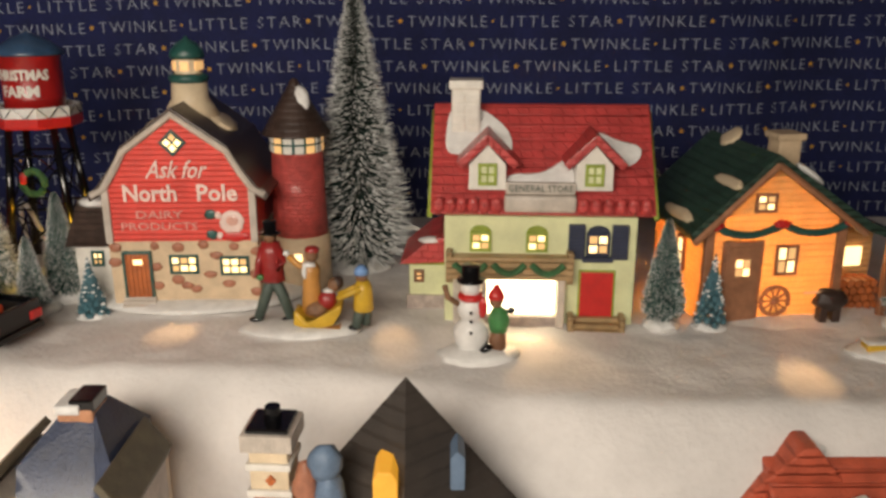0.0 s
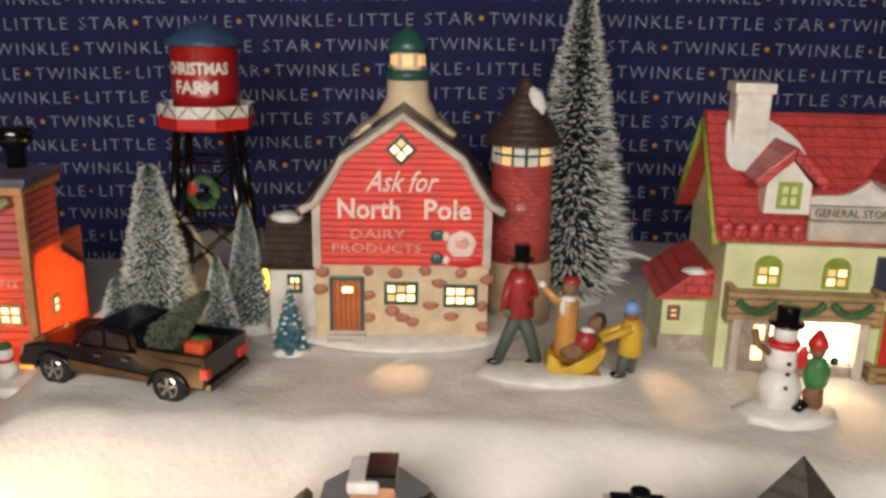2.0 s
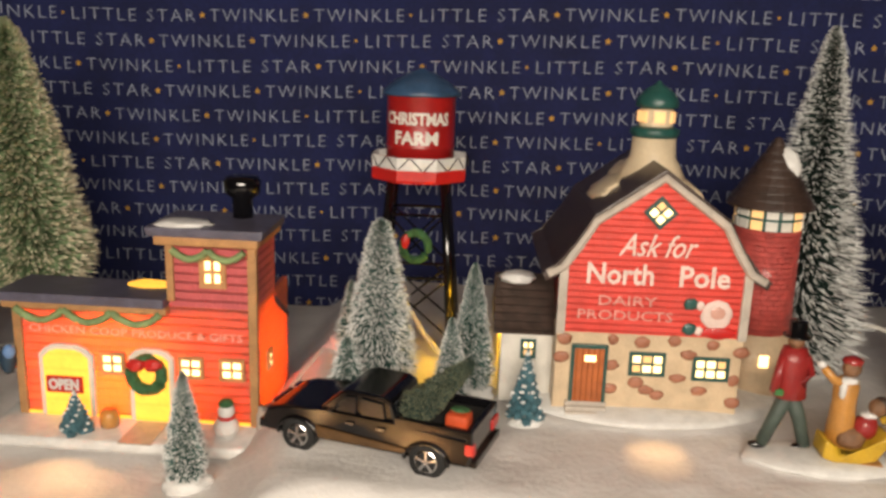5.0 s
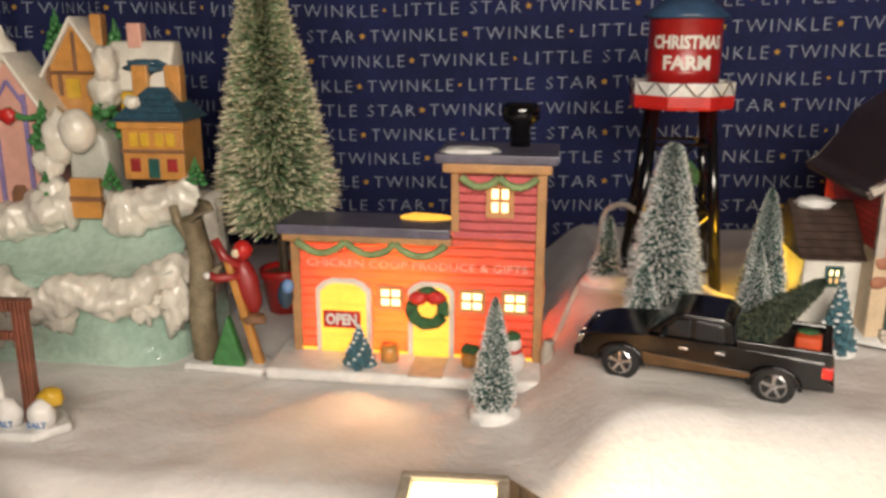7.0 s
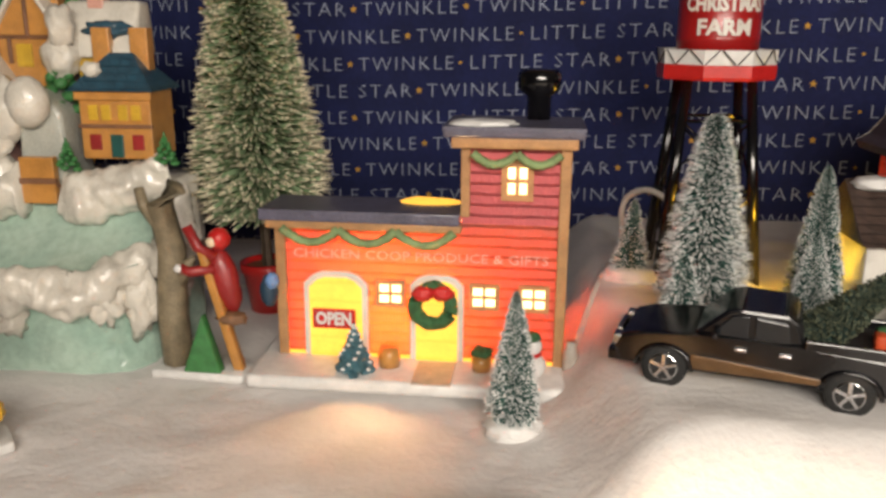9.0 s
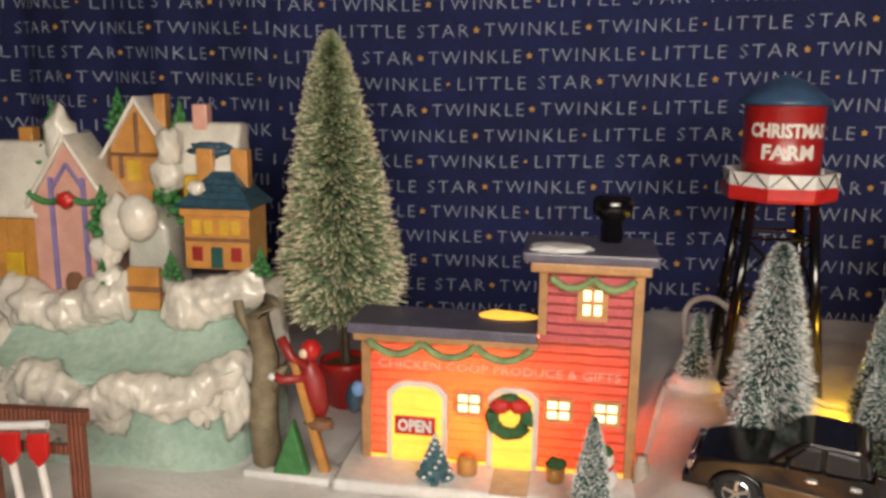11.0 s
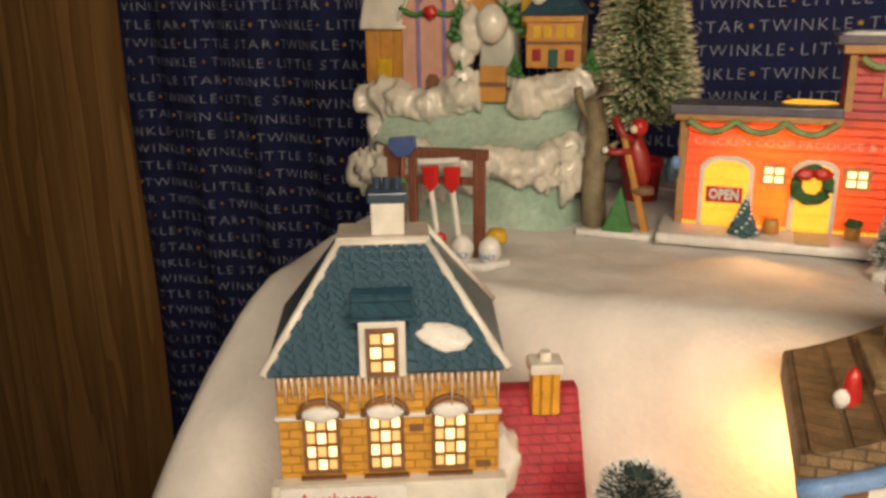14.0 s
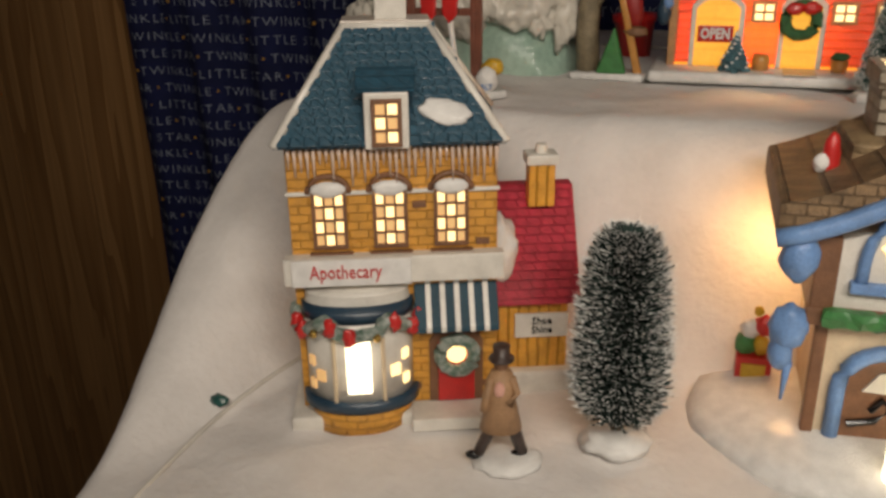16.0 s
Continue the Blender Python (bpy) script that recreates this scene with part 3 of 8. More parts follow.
# panelled wall behind the fabric, and the plain room round it
wall = thing("wall_north", pose(0, 0, 0), "brown wood panelling with dark vertical grooves", "wall", "", "structure")
x = -3.158
while x < 2.25:
    w = 0.146
    part("plank", box(x + 0.0026, x + w - 0.0026, 0.985, 1.005, -1.2, 1.6, 0.0012), BOARDWOOD, wall)
    x += w
part("backing", box(-3.2, 2.4, 1.004, 1.04, -1.2, 1.6, 0), BLACK, wall, "dark groove backing")
PLAIN = mat("plain_wall_paint", (0.35, 0.30, 0.24), 0.9, 0.1, 4, 0.1)
for nm, b in (("wall_west", (-3.24, -3.2, -2.4, 1.04, -1.2, 1.6)), ("wall_east", (2.4, 2.44, -2.4, 1.04, -1.2, 1.6)), ("wall_south", (-3.2, 2.4, -2.44, -2.4, -1.2, 1.6)), ("ceiling", (-3.24, 2.44, -2.44, 1.04, 1.6, 1.64)), ("floor", (-3.24, 2.44, -2.44, 1.04, -1.24, -1.2))):
    tagged(part(nm, box(*b, 0), PLAIN, None), "plain dim painted room surface", nm.split("_")[0], "", "structure")
tagged(part("table", box(-0.84, 0.74, -0.52, 0.92, -0.19, -0.16, 0.004), BROWN, None), "brown table under the white cloth", "table")


# ---- the village on the upper level ----
def roof_slab(poly_low, poly_high, thick, y0, y1):
    """One roof plane seen from the front: from (x, z) to (x, z), drawn out from y0 to y1."""
    (xa, za), (xb, zb) = poly_low, poly_high
    d = Vector((xb - xa, zb - za)).normalized()
    n = Vector((-d.y, d.x)) * thick
    if n.y < 0:
        n = -n
    return prism([(xa, za), (xb, zb), (xb + n.x, zb + n.y), (xa + n.x, za + n.y)], y0, y1, 0.0008)


def barn(m):
    t = thing("barn", m, "red ceramic dairy barn with stone lower storey and brown roof", "ceramic house", "lit ceramic houses")
    W, D = 0.117, 0.105
    part("base", blob(W / 2 + 0.004, D / 2 - 0.006, 0.003, 0.098, 0.066, 0.007, 0.10, 2), SNOWPAINT, t, "white snowy ceramic base", True)
    part("stone_wall", box(0, W, 0, D, 0.0, 0.058, 0.001), STONEWALL, t)
    gam = [(0.002, 0.057), (W - 0.002, 0.057), (W - 0.002, 0.095), (W - 0.020, 0.128), (W / 2, 0.154), (0.020, 0.128), (0.002, 0.095)]
    part("red_gable_wall", prism(gam, 0.0, D - 0.001), BARNRED, t, "red painted clapboard gable")
    # trim along the gable and the corners
    edge = [(-0.008, 0.0945), (0.001, 0.0995), (0.010, 0.113), (0.019, 0.129), (W / 2, 0.157), (W - 0.019, 0.129), (W - 0.010, 0.113), (W - 0.001, 0.0995), (W + 0.008, 0.0945)]
    bm = bmesh.new()
    tube([(a, -0.0015, b) for a, b in edge], 0.0032, 8, bm)
    for x in (0.002, W - 0.002):
        box(x - 0.0028, x + 0.0028, -0.0022, 0.002, 0.056, 0.099, 0.0006, bm)
    part("gable_trim", bm, GREYTRIM, t)
    # curved gambrel roof
    prof = [(-0.012, 0.095), (-0.004, 0.099), (0.008, 0.116), (0.018, 0.133), (W / 2, 0.1625), (W - 0.018, 0.133), (W - 0.008, 0.116), (W + 0.004, 0.099), (W + 0.012, 0.095)]
    poly = prof + [(a * 0.96 + W * 0.02, b - 0.005) for a, b in prof[::-1]]
    part("roof", prism(poly, -0.0035, D + 0.006, 0.0009), SMOOTHBROWN, t, "smooth dark brown gambrel roof")
    for a, (x, y, rx, ry) in enumerate(((0.030, 0.05, 0.012, 0.022), (0.045, 0.07, 0.010, 0.018), (0.086, 0.055, 0.012, 0.02))):
        z = 0.133 + (x - 0.018) * 0.73 if x < W / 2 else 0.133 + (W - 0.018 - x) * 0.73
        part("snow_patch", blob(x, y, z + 0.0005, rx, ry, 0.0032, 0.3, a, None, 3, Matrix.Rotation(radians(-36 if x < W / 2 else 36), 3, "Y")), CREAM, t, "", True)
    # cupola
    cx, cy = W / 2 + 0.002, D * 0.50
    cup = part("cupola", lathe([(0.025, 0.144), (0.018, 0.158), (0.0148, 0.163), (0.0140, 0.178)], cx, cy, 20), CREAM, t, "cream cupola", True)
    part("gallery", lathe([(0.0140, 0.1755), (0.0158, 0.178), (0.0158, 0.181), (0.0120, 0.183)], cx, cy, 20), TEAL, cup, "dark teal ring", True)
    part("lantern", lathe([(0.0108, 0.182), (0.0108, 0.197)], cx, cy, 16), CREAM, cup)
    for a in (-150, -90, -30, 30, 150):
        part("pane", box(-0.0035, 0.0035, -0.0008, 0.0008, -0.0036, 0.0036, 0.0004), LITDIM, cup).matrix_basis = pose(cx + 0.0111 * math.cos(radians(a)), cy + 0.0111 * math.sin(radians(a)), 0.1890, 0, 0, a + 90)
    part("dome", lathe([(0.0130, 0.1945), (0.0140, 0.1965), (0.0130, 0.201), (0.0080, 0.2065), (0.0025, 0.2095), (0.0010, 0.2115), (0.0004, 0.2120)], cx, cy, 20), TEAL, cup, "dark teal dome", True)
    # windows, door, step
    w = window(t, 0, 0, 0, 0.0125, 0.0125, TEAL, 2, 2, LIT, rim=0.0022, dim=((0, 1),))
    w.matrix_basis = pose(W / 2 - 0.001, -0.0006, 0.1355, 0, 45, 0)
    window(t, 0.0580, 0, 0.038, 0.0205, 0.0135, TEAL, 3, 2, LIT, dim=((0, 0), (1, 1)))
    window(t, 0.0980, 0, 0.0365, 0.0205, 0.0135, TEAL, 3, 2, LIT, dim=((2, 1),))
    d = part("door", box(0.012, 0.031, -0.0022, 0.001, 0.011, 0.047, 0.0006), DOORORANGE, t, "orange-brown plank door")
    part("pane", box(0.0185, 0.0255, -0.0030, -0.0018, 0.0385, 0.0425, 0.0003), LIT, d)
    bm = bmesh.new()
    for b in ((0.0100, 0.0122, 0.011, 0.049), (0.0308, 0.033, 0.011, 0.049), (0.0100, 0.033, 0.0470, 0.0495)):
        box(b[0], b[1], -0.0030, 0.001, b[2], b[3], 0.0005, bm)
    part("door_frame", bm, TEAL, d)
    for i in range(3):
        part("step", box(0.008, 0.034, -0.0075 + 0.0022 * i, 0.002, 0.0025 + 0.0028 * i, 0.0056 + 0.0028 * i, 0.0008), GREYTRIM, t)
    rnd = random.Random(5)
    for x, z in ((0.005, 0.052), (0.004, 0.040), (0.036, 0.053), (0.054, 0.052), (0.074, 0.054), (0.036, 0.036), (0.036, 0.020), (0.052, 0.025), (0.059, 0.020), (0.066, 0.017), (0.078, 0.029), (0.092, 0.021), (0.113, 0.029), (0.114, 0.014), (0.116, 0.048), (0.098, 0.052), (0.084, 0.045)):
        part("stone", blob(x, -0.0002, z, rnd.uniform(0.0035, 0.0055), 0.0012, rnd.uniform(0.003, 0.0042), 0.3, rnd.randint(0, 90), None, 2), COBBLE, t, "", True)
    lettering("Ask for", 0.0200, BARNLETTER, t, 0.057, -0.0010, 0.1140, 0.048, shear=0.42, bold=0.0001)
    lettering("North", 0.0185, BARNLETTER, t, 0.0365, -0.0010, 0.0955, 0.041, bold=0.0004)
    lettering("Pole", 0.0185, BARNLETTER, t, 0.0880, -0.0010, 0.0955, 0.031, bold=0.0004)
    lettering("DAIRY", 0.0088, BARNPALE, t, 0.0420, -0.0008, 0.0785, 0.036)
    lettering("PRODUCTS", 0.0088, BARNPALE, t, 0.0415, -0.0008, 0.0690, 0.059)
    em = part("painted_emblem", blob(0.098, -0.0002, 0.0720, 0.0098, 0.0014, 0.0098, 0.12, 3), BARNLETTER, t, "round pale painted emblem with red and green", True)
    part("emblem_red", blob(0.100, -0.0006, 0.0605, 0.0115, 0.0014, 0.0038, 0.2, 3), RED, em, "", True)
    part("emblem_pink", blob(0.0985, -0.0012, 0.0735, 0.0048, 0.0010, 0.0042, 0.1, 5), PINKWALL, em, "", True)
    for x, z in ((0.0815, 0.0785), (0.0820, 0.0620)):
        part("emblem_green", blob(x, -0.0003, z, 0.0045, 0.0014, 0.0040, 0.25, int(z * 999)), TEAL, em, "", True)
        part("emblem_cuff", blob(x + 0.0060, -0.0003, z - 0.0008, 0.0026, 0.0012, 0.0030, 0.25, int(z * 999) + 1), BARNLETTER, em, "", True)
    # lean-to
    s = part("lean_to", box(-0.034, 0.0, 0.018, 0.075, 0.0, 0.050, 0.001), WHITE, t, "white lean-to")
    part("lean_to_roof", prism([(0.010, 0.050), (0.016, 0.054), (0.048, 0.081), (0.080, 0.054), (0.080, 0.050)], -0.039, 0.001, 0.0008, None, "yz"), DARKROOF, s, "dark shingled roof")
    part("lean_to_snow", blob(-0.024, 0.044, 0.079, 0.012, 0.010, 0.004, 0.3, 5), SNOWPAINT, s, "", True)
    window(t, -0.016, 0.018, 0.038, 0.008, 0.011, TEAL, 2, 2, LIT, dim=((0, 0), (1, 0)))
    # silo
    sx, sy = W + 0.0265, 0.060
    si = part("silo", lathe([(0.0235, 0.046), (0.0225, 0.075), (0.0215, 0.118)], sx, sy, 32), SILORED, t, "red brick silo", True)
    part("silo_foot", lathe([(0.0255, 0.0), (0.0245, 0.047)], sx, sy, 32), STONEWALL, si, "cream stone foot", True)
    part("silo_band", lathe([(0.0212, 0.117), (0.0212, 0.134)], sx, sy, 32), TEAL, si)
    for k in range(14):
        a = 2 * math.pi * k / 14
        for z in (0.1215, 0.1295):
            part("pane", box(-0.0038, 0.0038, -0.0006, 0.0006, -0.0031, 0.0031, 0.0003), WHITE if k % 3 else LITDIM, si).matrix_basis = pose(sx + 0.0214 * math.cos(a), sy + 0.0214 * math.sin(a), z, 0, 0, math.degrees(a) + 90)
    prof = []
    for k in range(9):
        r0, r1 = 0.0285 * (1 - (k / 9.5)), 0.0285 * (1 - ((k + 1) / 9.5))
        z = 0.1325 + 0.0050 * k
        prof += [(r0, z), (r0, z + 0.0012), (r1 + 0.0006, z + 0.0048)]
    prof += [(0.003, 0.1745), (0.0015, 0.1775), (0.0004, 0.178)]
    part("silo_roof", lathe(prof, sx, sy, 28), SMOOTHBROWN, si, "brown shingled cone roof")
    part("silo_snow", blob(sx + 0.0065, sy - 0.0075, 0.163, 0.0060, 0.0040, 0.0105, 0.3, 9, None, 3, Matrix.Rotation(radians(-26), 3, "Y") @ Matrix.Rotation(radians(-22), 3, "X")), SNOWPAINT, si, "", True)
    part("pane", box(sx - 0.003, sx + 0.003, sy - 0.0262, sy - 0.024, 0.026, 0.034, 0.0004), LIT, si)
    return t


barn(pose(-0.2640, 0.631, 0.036, 0, 0, 2))


def general_store(m):
    t = thing("general_store", m, "pale yellow ceramic store with red tile roof and snowy chimney", "ceramic house", "lit ceramic houses")
    W, D, E, R = 0.145, 0.098, 0.100, 0.170
    part("base", box(-0.002, W + 0.002, -0.006, D, 0, 0.006, 0.002), WHITE, t)
    part("wall", box(0, W, 0, D, 0.004, E, 0.0012), PALEYELLOW, t, "pale yellow stucco walls")
    g = prism([(0.0, E), (D, E), (D / 2 + 0.008, R - 0.008)], 0.002, W - 0.002, 0, None, "yz")
    part("gable_wall", g, PALEYELLOW, t)
    part("front_roof", prism([(-0.012, E - 0.003), (0.046, R), (0.054, R), (0.054, R - 0.006), (-0.006, E - 0.006)], -0.010, W + 0.011, 0.0014, None, "yz"), ROOFRED, t, "red tiled roof slope")
    part("rear_roof", prism([(D + 0.012, E - 0.003), (0.054, R), (0.050, R - 0.004), (D + 0.006, E - 0.007)], -0.010, W + 0.011, 0.0012, None, "yz"), ROOFRED, t)
    part("eave_trim", prism([(-0.0075, E - 0.0055), (-0.0075, E - 0.0015), (0.001, E + 0.002), (0.001, E - 0.0055)], -0.004, W + 0.004, 0.0008, None, "yz"), LIME, t, "lime green mossy eave")

    def roof_z(y):
        return E - 0.003 + (y + 0.012) * (R - E + 0.003) / 0.058
    tilt = Matrix.Rotation(math.atan2(R - E, 0.058), 3, "X")
    # tile courses standing proud
    for c in range(9):
        y = -0.011 + 0.0064 * c
        part("tile_course", tube([(-0.0095 + 0.163 * i / 12, y, roof_z(y) + 0.0002 + 0.0003 * math.sin(i * 2.3 + c)) for i in range(13)], 0.0007, 6), ROOFRED, t, "", True)
    # smooth moulded snow lying on the slope: round the chimney, behind the sign, beside a dormer
    for drift in ([(-0.003, 0.132), (-0.001, 0.156), (0.002, 0.163), (0.024, 0.163), (0.038, 0.155), (0.047, 0.146), (0.049, 0.136), (0.047, 0.133), (0.034, 0.140), (0.014, 0.131)],
                  [(0.044, 0.119), (0.069, 0.119), (0.080, 0.124), (0.094, 0.133), (0.097, 0.119), (0.099, 0.108), (0.044, 0.108)],
                  [(0.107, 0.146), (0.115, 0.147), (0.129, 0.141), (0.146, 0.138), (0.144, 0.129), (0.133, 0.123), (0.126, 0.130), (0.117, 0.139)]):
        for k in range(2):
            drift = [(a[0] * f + b[0] * (1 - f), a[1] * f + b[1] * (1 - f)) for a, b in zip(drift, drift[1:] + drift[:1]) for f in (0.78, 0.22)]
        drift = [(a + 0.002, b + 0.0045) for a, b in drift]
        bm = prism(drift, -0.0036, 0.001, 0.0013)
        for v in bm.verts:
            v.co.y += (v.co.z - E + 0.003) * 0.058 / (R - E + 0.003) - 0.012 + 0.0006 * noise.noise(v.co * 300)
        part("snow_patch", bm, SNOWPAINT, t)
    for x in (-0.0100, W + 0.0110):
        part("verge_trim", tube([(x, -0.011, E - 0.006), (x, 0.050, R - 0.006)], 0.0022, 7), LIME, t, "lime green verge", True)
        part("verge_trim", tube([(x, 0.050, R - 0.006), (x, D + 0.010, E - 0.006)], 0.0022, 7), LIME, t, "lime green verge", True)
    ch = part("chimney", box(0.004, 0.026, 0.028, 0.046, R - 0.04, R + 0.016, 0.0016), WHITE, t, "whitewashed brick chimney")
    part("chimney_cap", box(0.002, 0.028, 0.026, 0.048, R + 0.013, R + 0.020, 0.0016), WHITE, ch)
    for k in range(6):
        for j in range(2):
            part("brick", box(0.0045 + 0.011 * j, 0.0142 + 0.011 * j, 0.0268, 0.029, R - 0.034 + 0.0075 * k, R - 0.0285 + 0.0075 * k, 0.0006), WHITE, ch)
    for cx in (0.0320, 0.1100):
        d = part("dormer", prism([(cx - 0.0140, E + 0.0135), (cx + 0.0140, E + 0.0135), (cx + 0.0135, E + 0.0325), (cx, E + 0.0475), (cx - 0.0135, E + 0.0325)], -0.006, 0.036, 0.0008), WHITE, t, "white dormer")
        bm = bmesh.new()
        for k in (-1, 1):
            a, b = (cx + k * 0.0190, E + 0.0300), (cx, E + 0.0480)
            n = Vector((-(b[1] - a[1]), b[0] - a[0])).normalized() * 0.006
            n = n if n.y > 0 else -n
            prism([a, b, (b[0], b[1] + 0.0080), (a[0] + n.x, a[1] + n.y)], -0.011, 0.040, 0.0010, bm)
        part("dormer_roof", bm, ROOFRED, d, "red dormer roof")
        window(t, cx, -0.006, E + 0.0255, 0.0115, 0.014, LIME, 2, 2, PALEYELLOW, rim=0.0022)
    s = part("sign_board", box(0.0455, 0.0965, -0.0100, -0.004, E + 0.0115, E + 0.0200, 0.0008), GREYTRIM, t, "long grey sign board")
    lettering("GENERAL STORE", 0.0070, SLATEGREEN, s, 0.071, -0.0104, E + 0.0158, 0.047)
    part("sign_snow", box(0.0445, 0.0975, -0.0125, -0.004, E - 0.002, E + 0.0110, 0.0024), GREYTRIM, t, "grey-white snowy ledge under the sign", True)
    # tile fringes at the eave
    for x0, x1 in ((-0.008, 0.043), (0.098, 0.153)):
        for i in range(6):
            x = x0 + (x1 - x0) * (i + 0.5) / 6
            part("eave_tile", blob(x, -0.0110, E + 0.003, 0.0046, 0.0026, 0.0065, 0.15, i, None, 2), ROOFRED, t, "", True)
    for cx in (0.0275, 0.0700):
        window(t, cx, 0, 0.0725, 0.0140, 0.0130, LIME, 2, 2, LIT, True, rim=0.0022, dim=((0, 1), (1, 0)))
    w = window(t, 0.116, 0, 0.0715, 0.0155, 0.0155, NAVY, 2, 2, LIT, True, rim=0.0022, dim=((0, 1), (1, 0)))
    for k in (-1, 1):
        part("shutter", box(0.116 + k * 0.0162 - 0.0062, 0.116 + k * 0.0162 + 0.0062, -0.0035, 0.001, 0.0600, 0.0870, 0.0008), NAVY, w, "dark navy shutter")
    part("sill", box(0.1045, 0.1275, -0.0045, 0.001, 0.0580, 0.0620, 0.0006), NAVY, w)
    # awning board with garlands, shop front
    a = part("awning_board", box(0.003, 0.0960, -0.012, 0.002, 0.0455, 0.0630, 0.0012), TAN, t, "tan board with green garlands")
    for x in (0.004, 0.095):
        part("bracket", box(x - 0.0024, x + 0.0024, -0.0125, 0.002, 0.043, 0.067, 0.0008), TAN, a)
    for i in range(3):
        part("garland", swag(0.008 + 0.0290 * i, 0.032 + 0.0290 * i, -0.0128, 0.0585, 0.0075, 0.0026), GREEN, a, "green garland swag", True)
    for x in (0.0100, 0.0890):
        part("post", box(x - 0.003, x + 0.003, -0.009, 0.001, 0.004, 0.046, 0.001), GREYTRIM, t)
    part("shop_window", box(0.0330, 0.0850, -0.0012, 0.001, 0.0145, 0.0430, 0.0006), LITWHITE, t, "bright lit shop window")
    p = part("front_pier", box(0.0125, 0.0325, -0.0060, 0.001, 0.000, 0.0450, 0.0012), GREYSTONE, t, "lilac grey stone pier")
    for z in (0.0215, 0.0355):
        part("pane", box(0.0215, 0.0285, -0.0068, -0.0050, z - 0.0050, z + 0.0050, 0.0008), LIT, p)
    part("stall_riser", box(0.0325, 0.086, -0.006, 0.001, 0.000, 0.0140, 0.0012), GREYSTONE, t, "speckled stone riser")
    d = part("door", box(0.1040, 0.1290, -0.002, 0.001, 0.012, 0.0495, 0.0008), RED, t, "bright red door")
    part("door_trim", box(0.1025, 0.1305, -0.0012, 0.001, 0.011, 0.0510, 0.0006), LIME, d)
    for k in range(3):
        part("step", box(0.0985, 0.1345, -0.013 + 0.0035 * k, 0.0, 0.002 + 0.004 * k, 0.006 + 0.004 * k, 0.0008), TAN, t)
    for x in (0.0970, 0.1360):
        part("stair_side", box(x - 0.0022, x + 0.0022, -0.0135, 0.0, 0.0, 0.017, 0.001), TAN, t)
    x = part("annex", box(-0.030, 0.0, 0.03, 0.085, 0.0, 0.050, 0.001), PALEYELLOW, t, "low pale yellow annex")
    part("annex_roof", prism([(-0.037, 0.047), (0.002, 0.049), (0.002, 0.070), (-0.006, 0.069), (-0.014, 0.066)], 0.018, 0.09, 0.0012), ROOFRED, x, "red annex roof")
    part("annex_trim", box(-0.034, 0.0, 0.024, 0.03, 0.045, 0.050, 0.0008), LIME, x)
    part("annex_foot", box(-0.032, 0.0, 0.027, 0.03, 0.0, 0.018, 0.001), GREYSTONE, x)
    part("annex_snow", blob(-0.012, 0.022, 0.0665, 0.009, 0.006, 0.0025, 0.3, 6), SNOWPAINT, x, "", True)
    window(t, -0.022, 0.03, 0.034, 0.006, 0.008, BROWN, 1, 2, LITDIM)
    return t


general_store(pose(0.0010, 0.609, 0.028, 0, 0, -3))


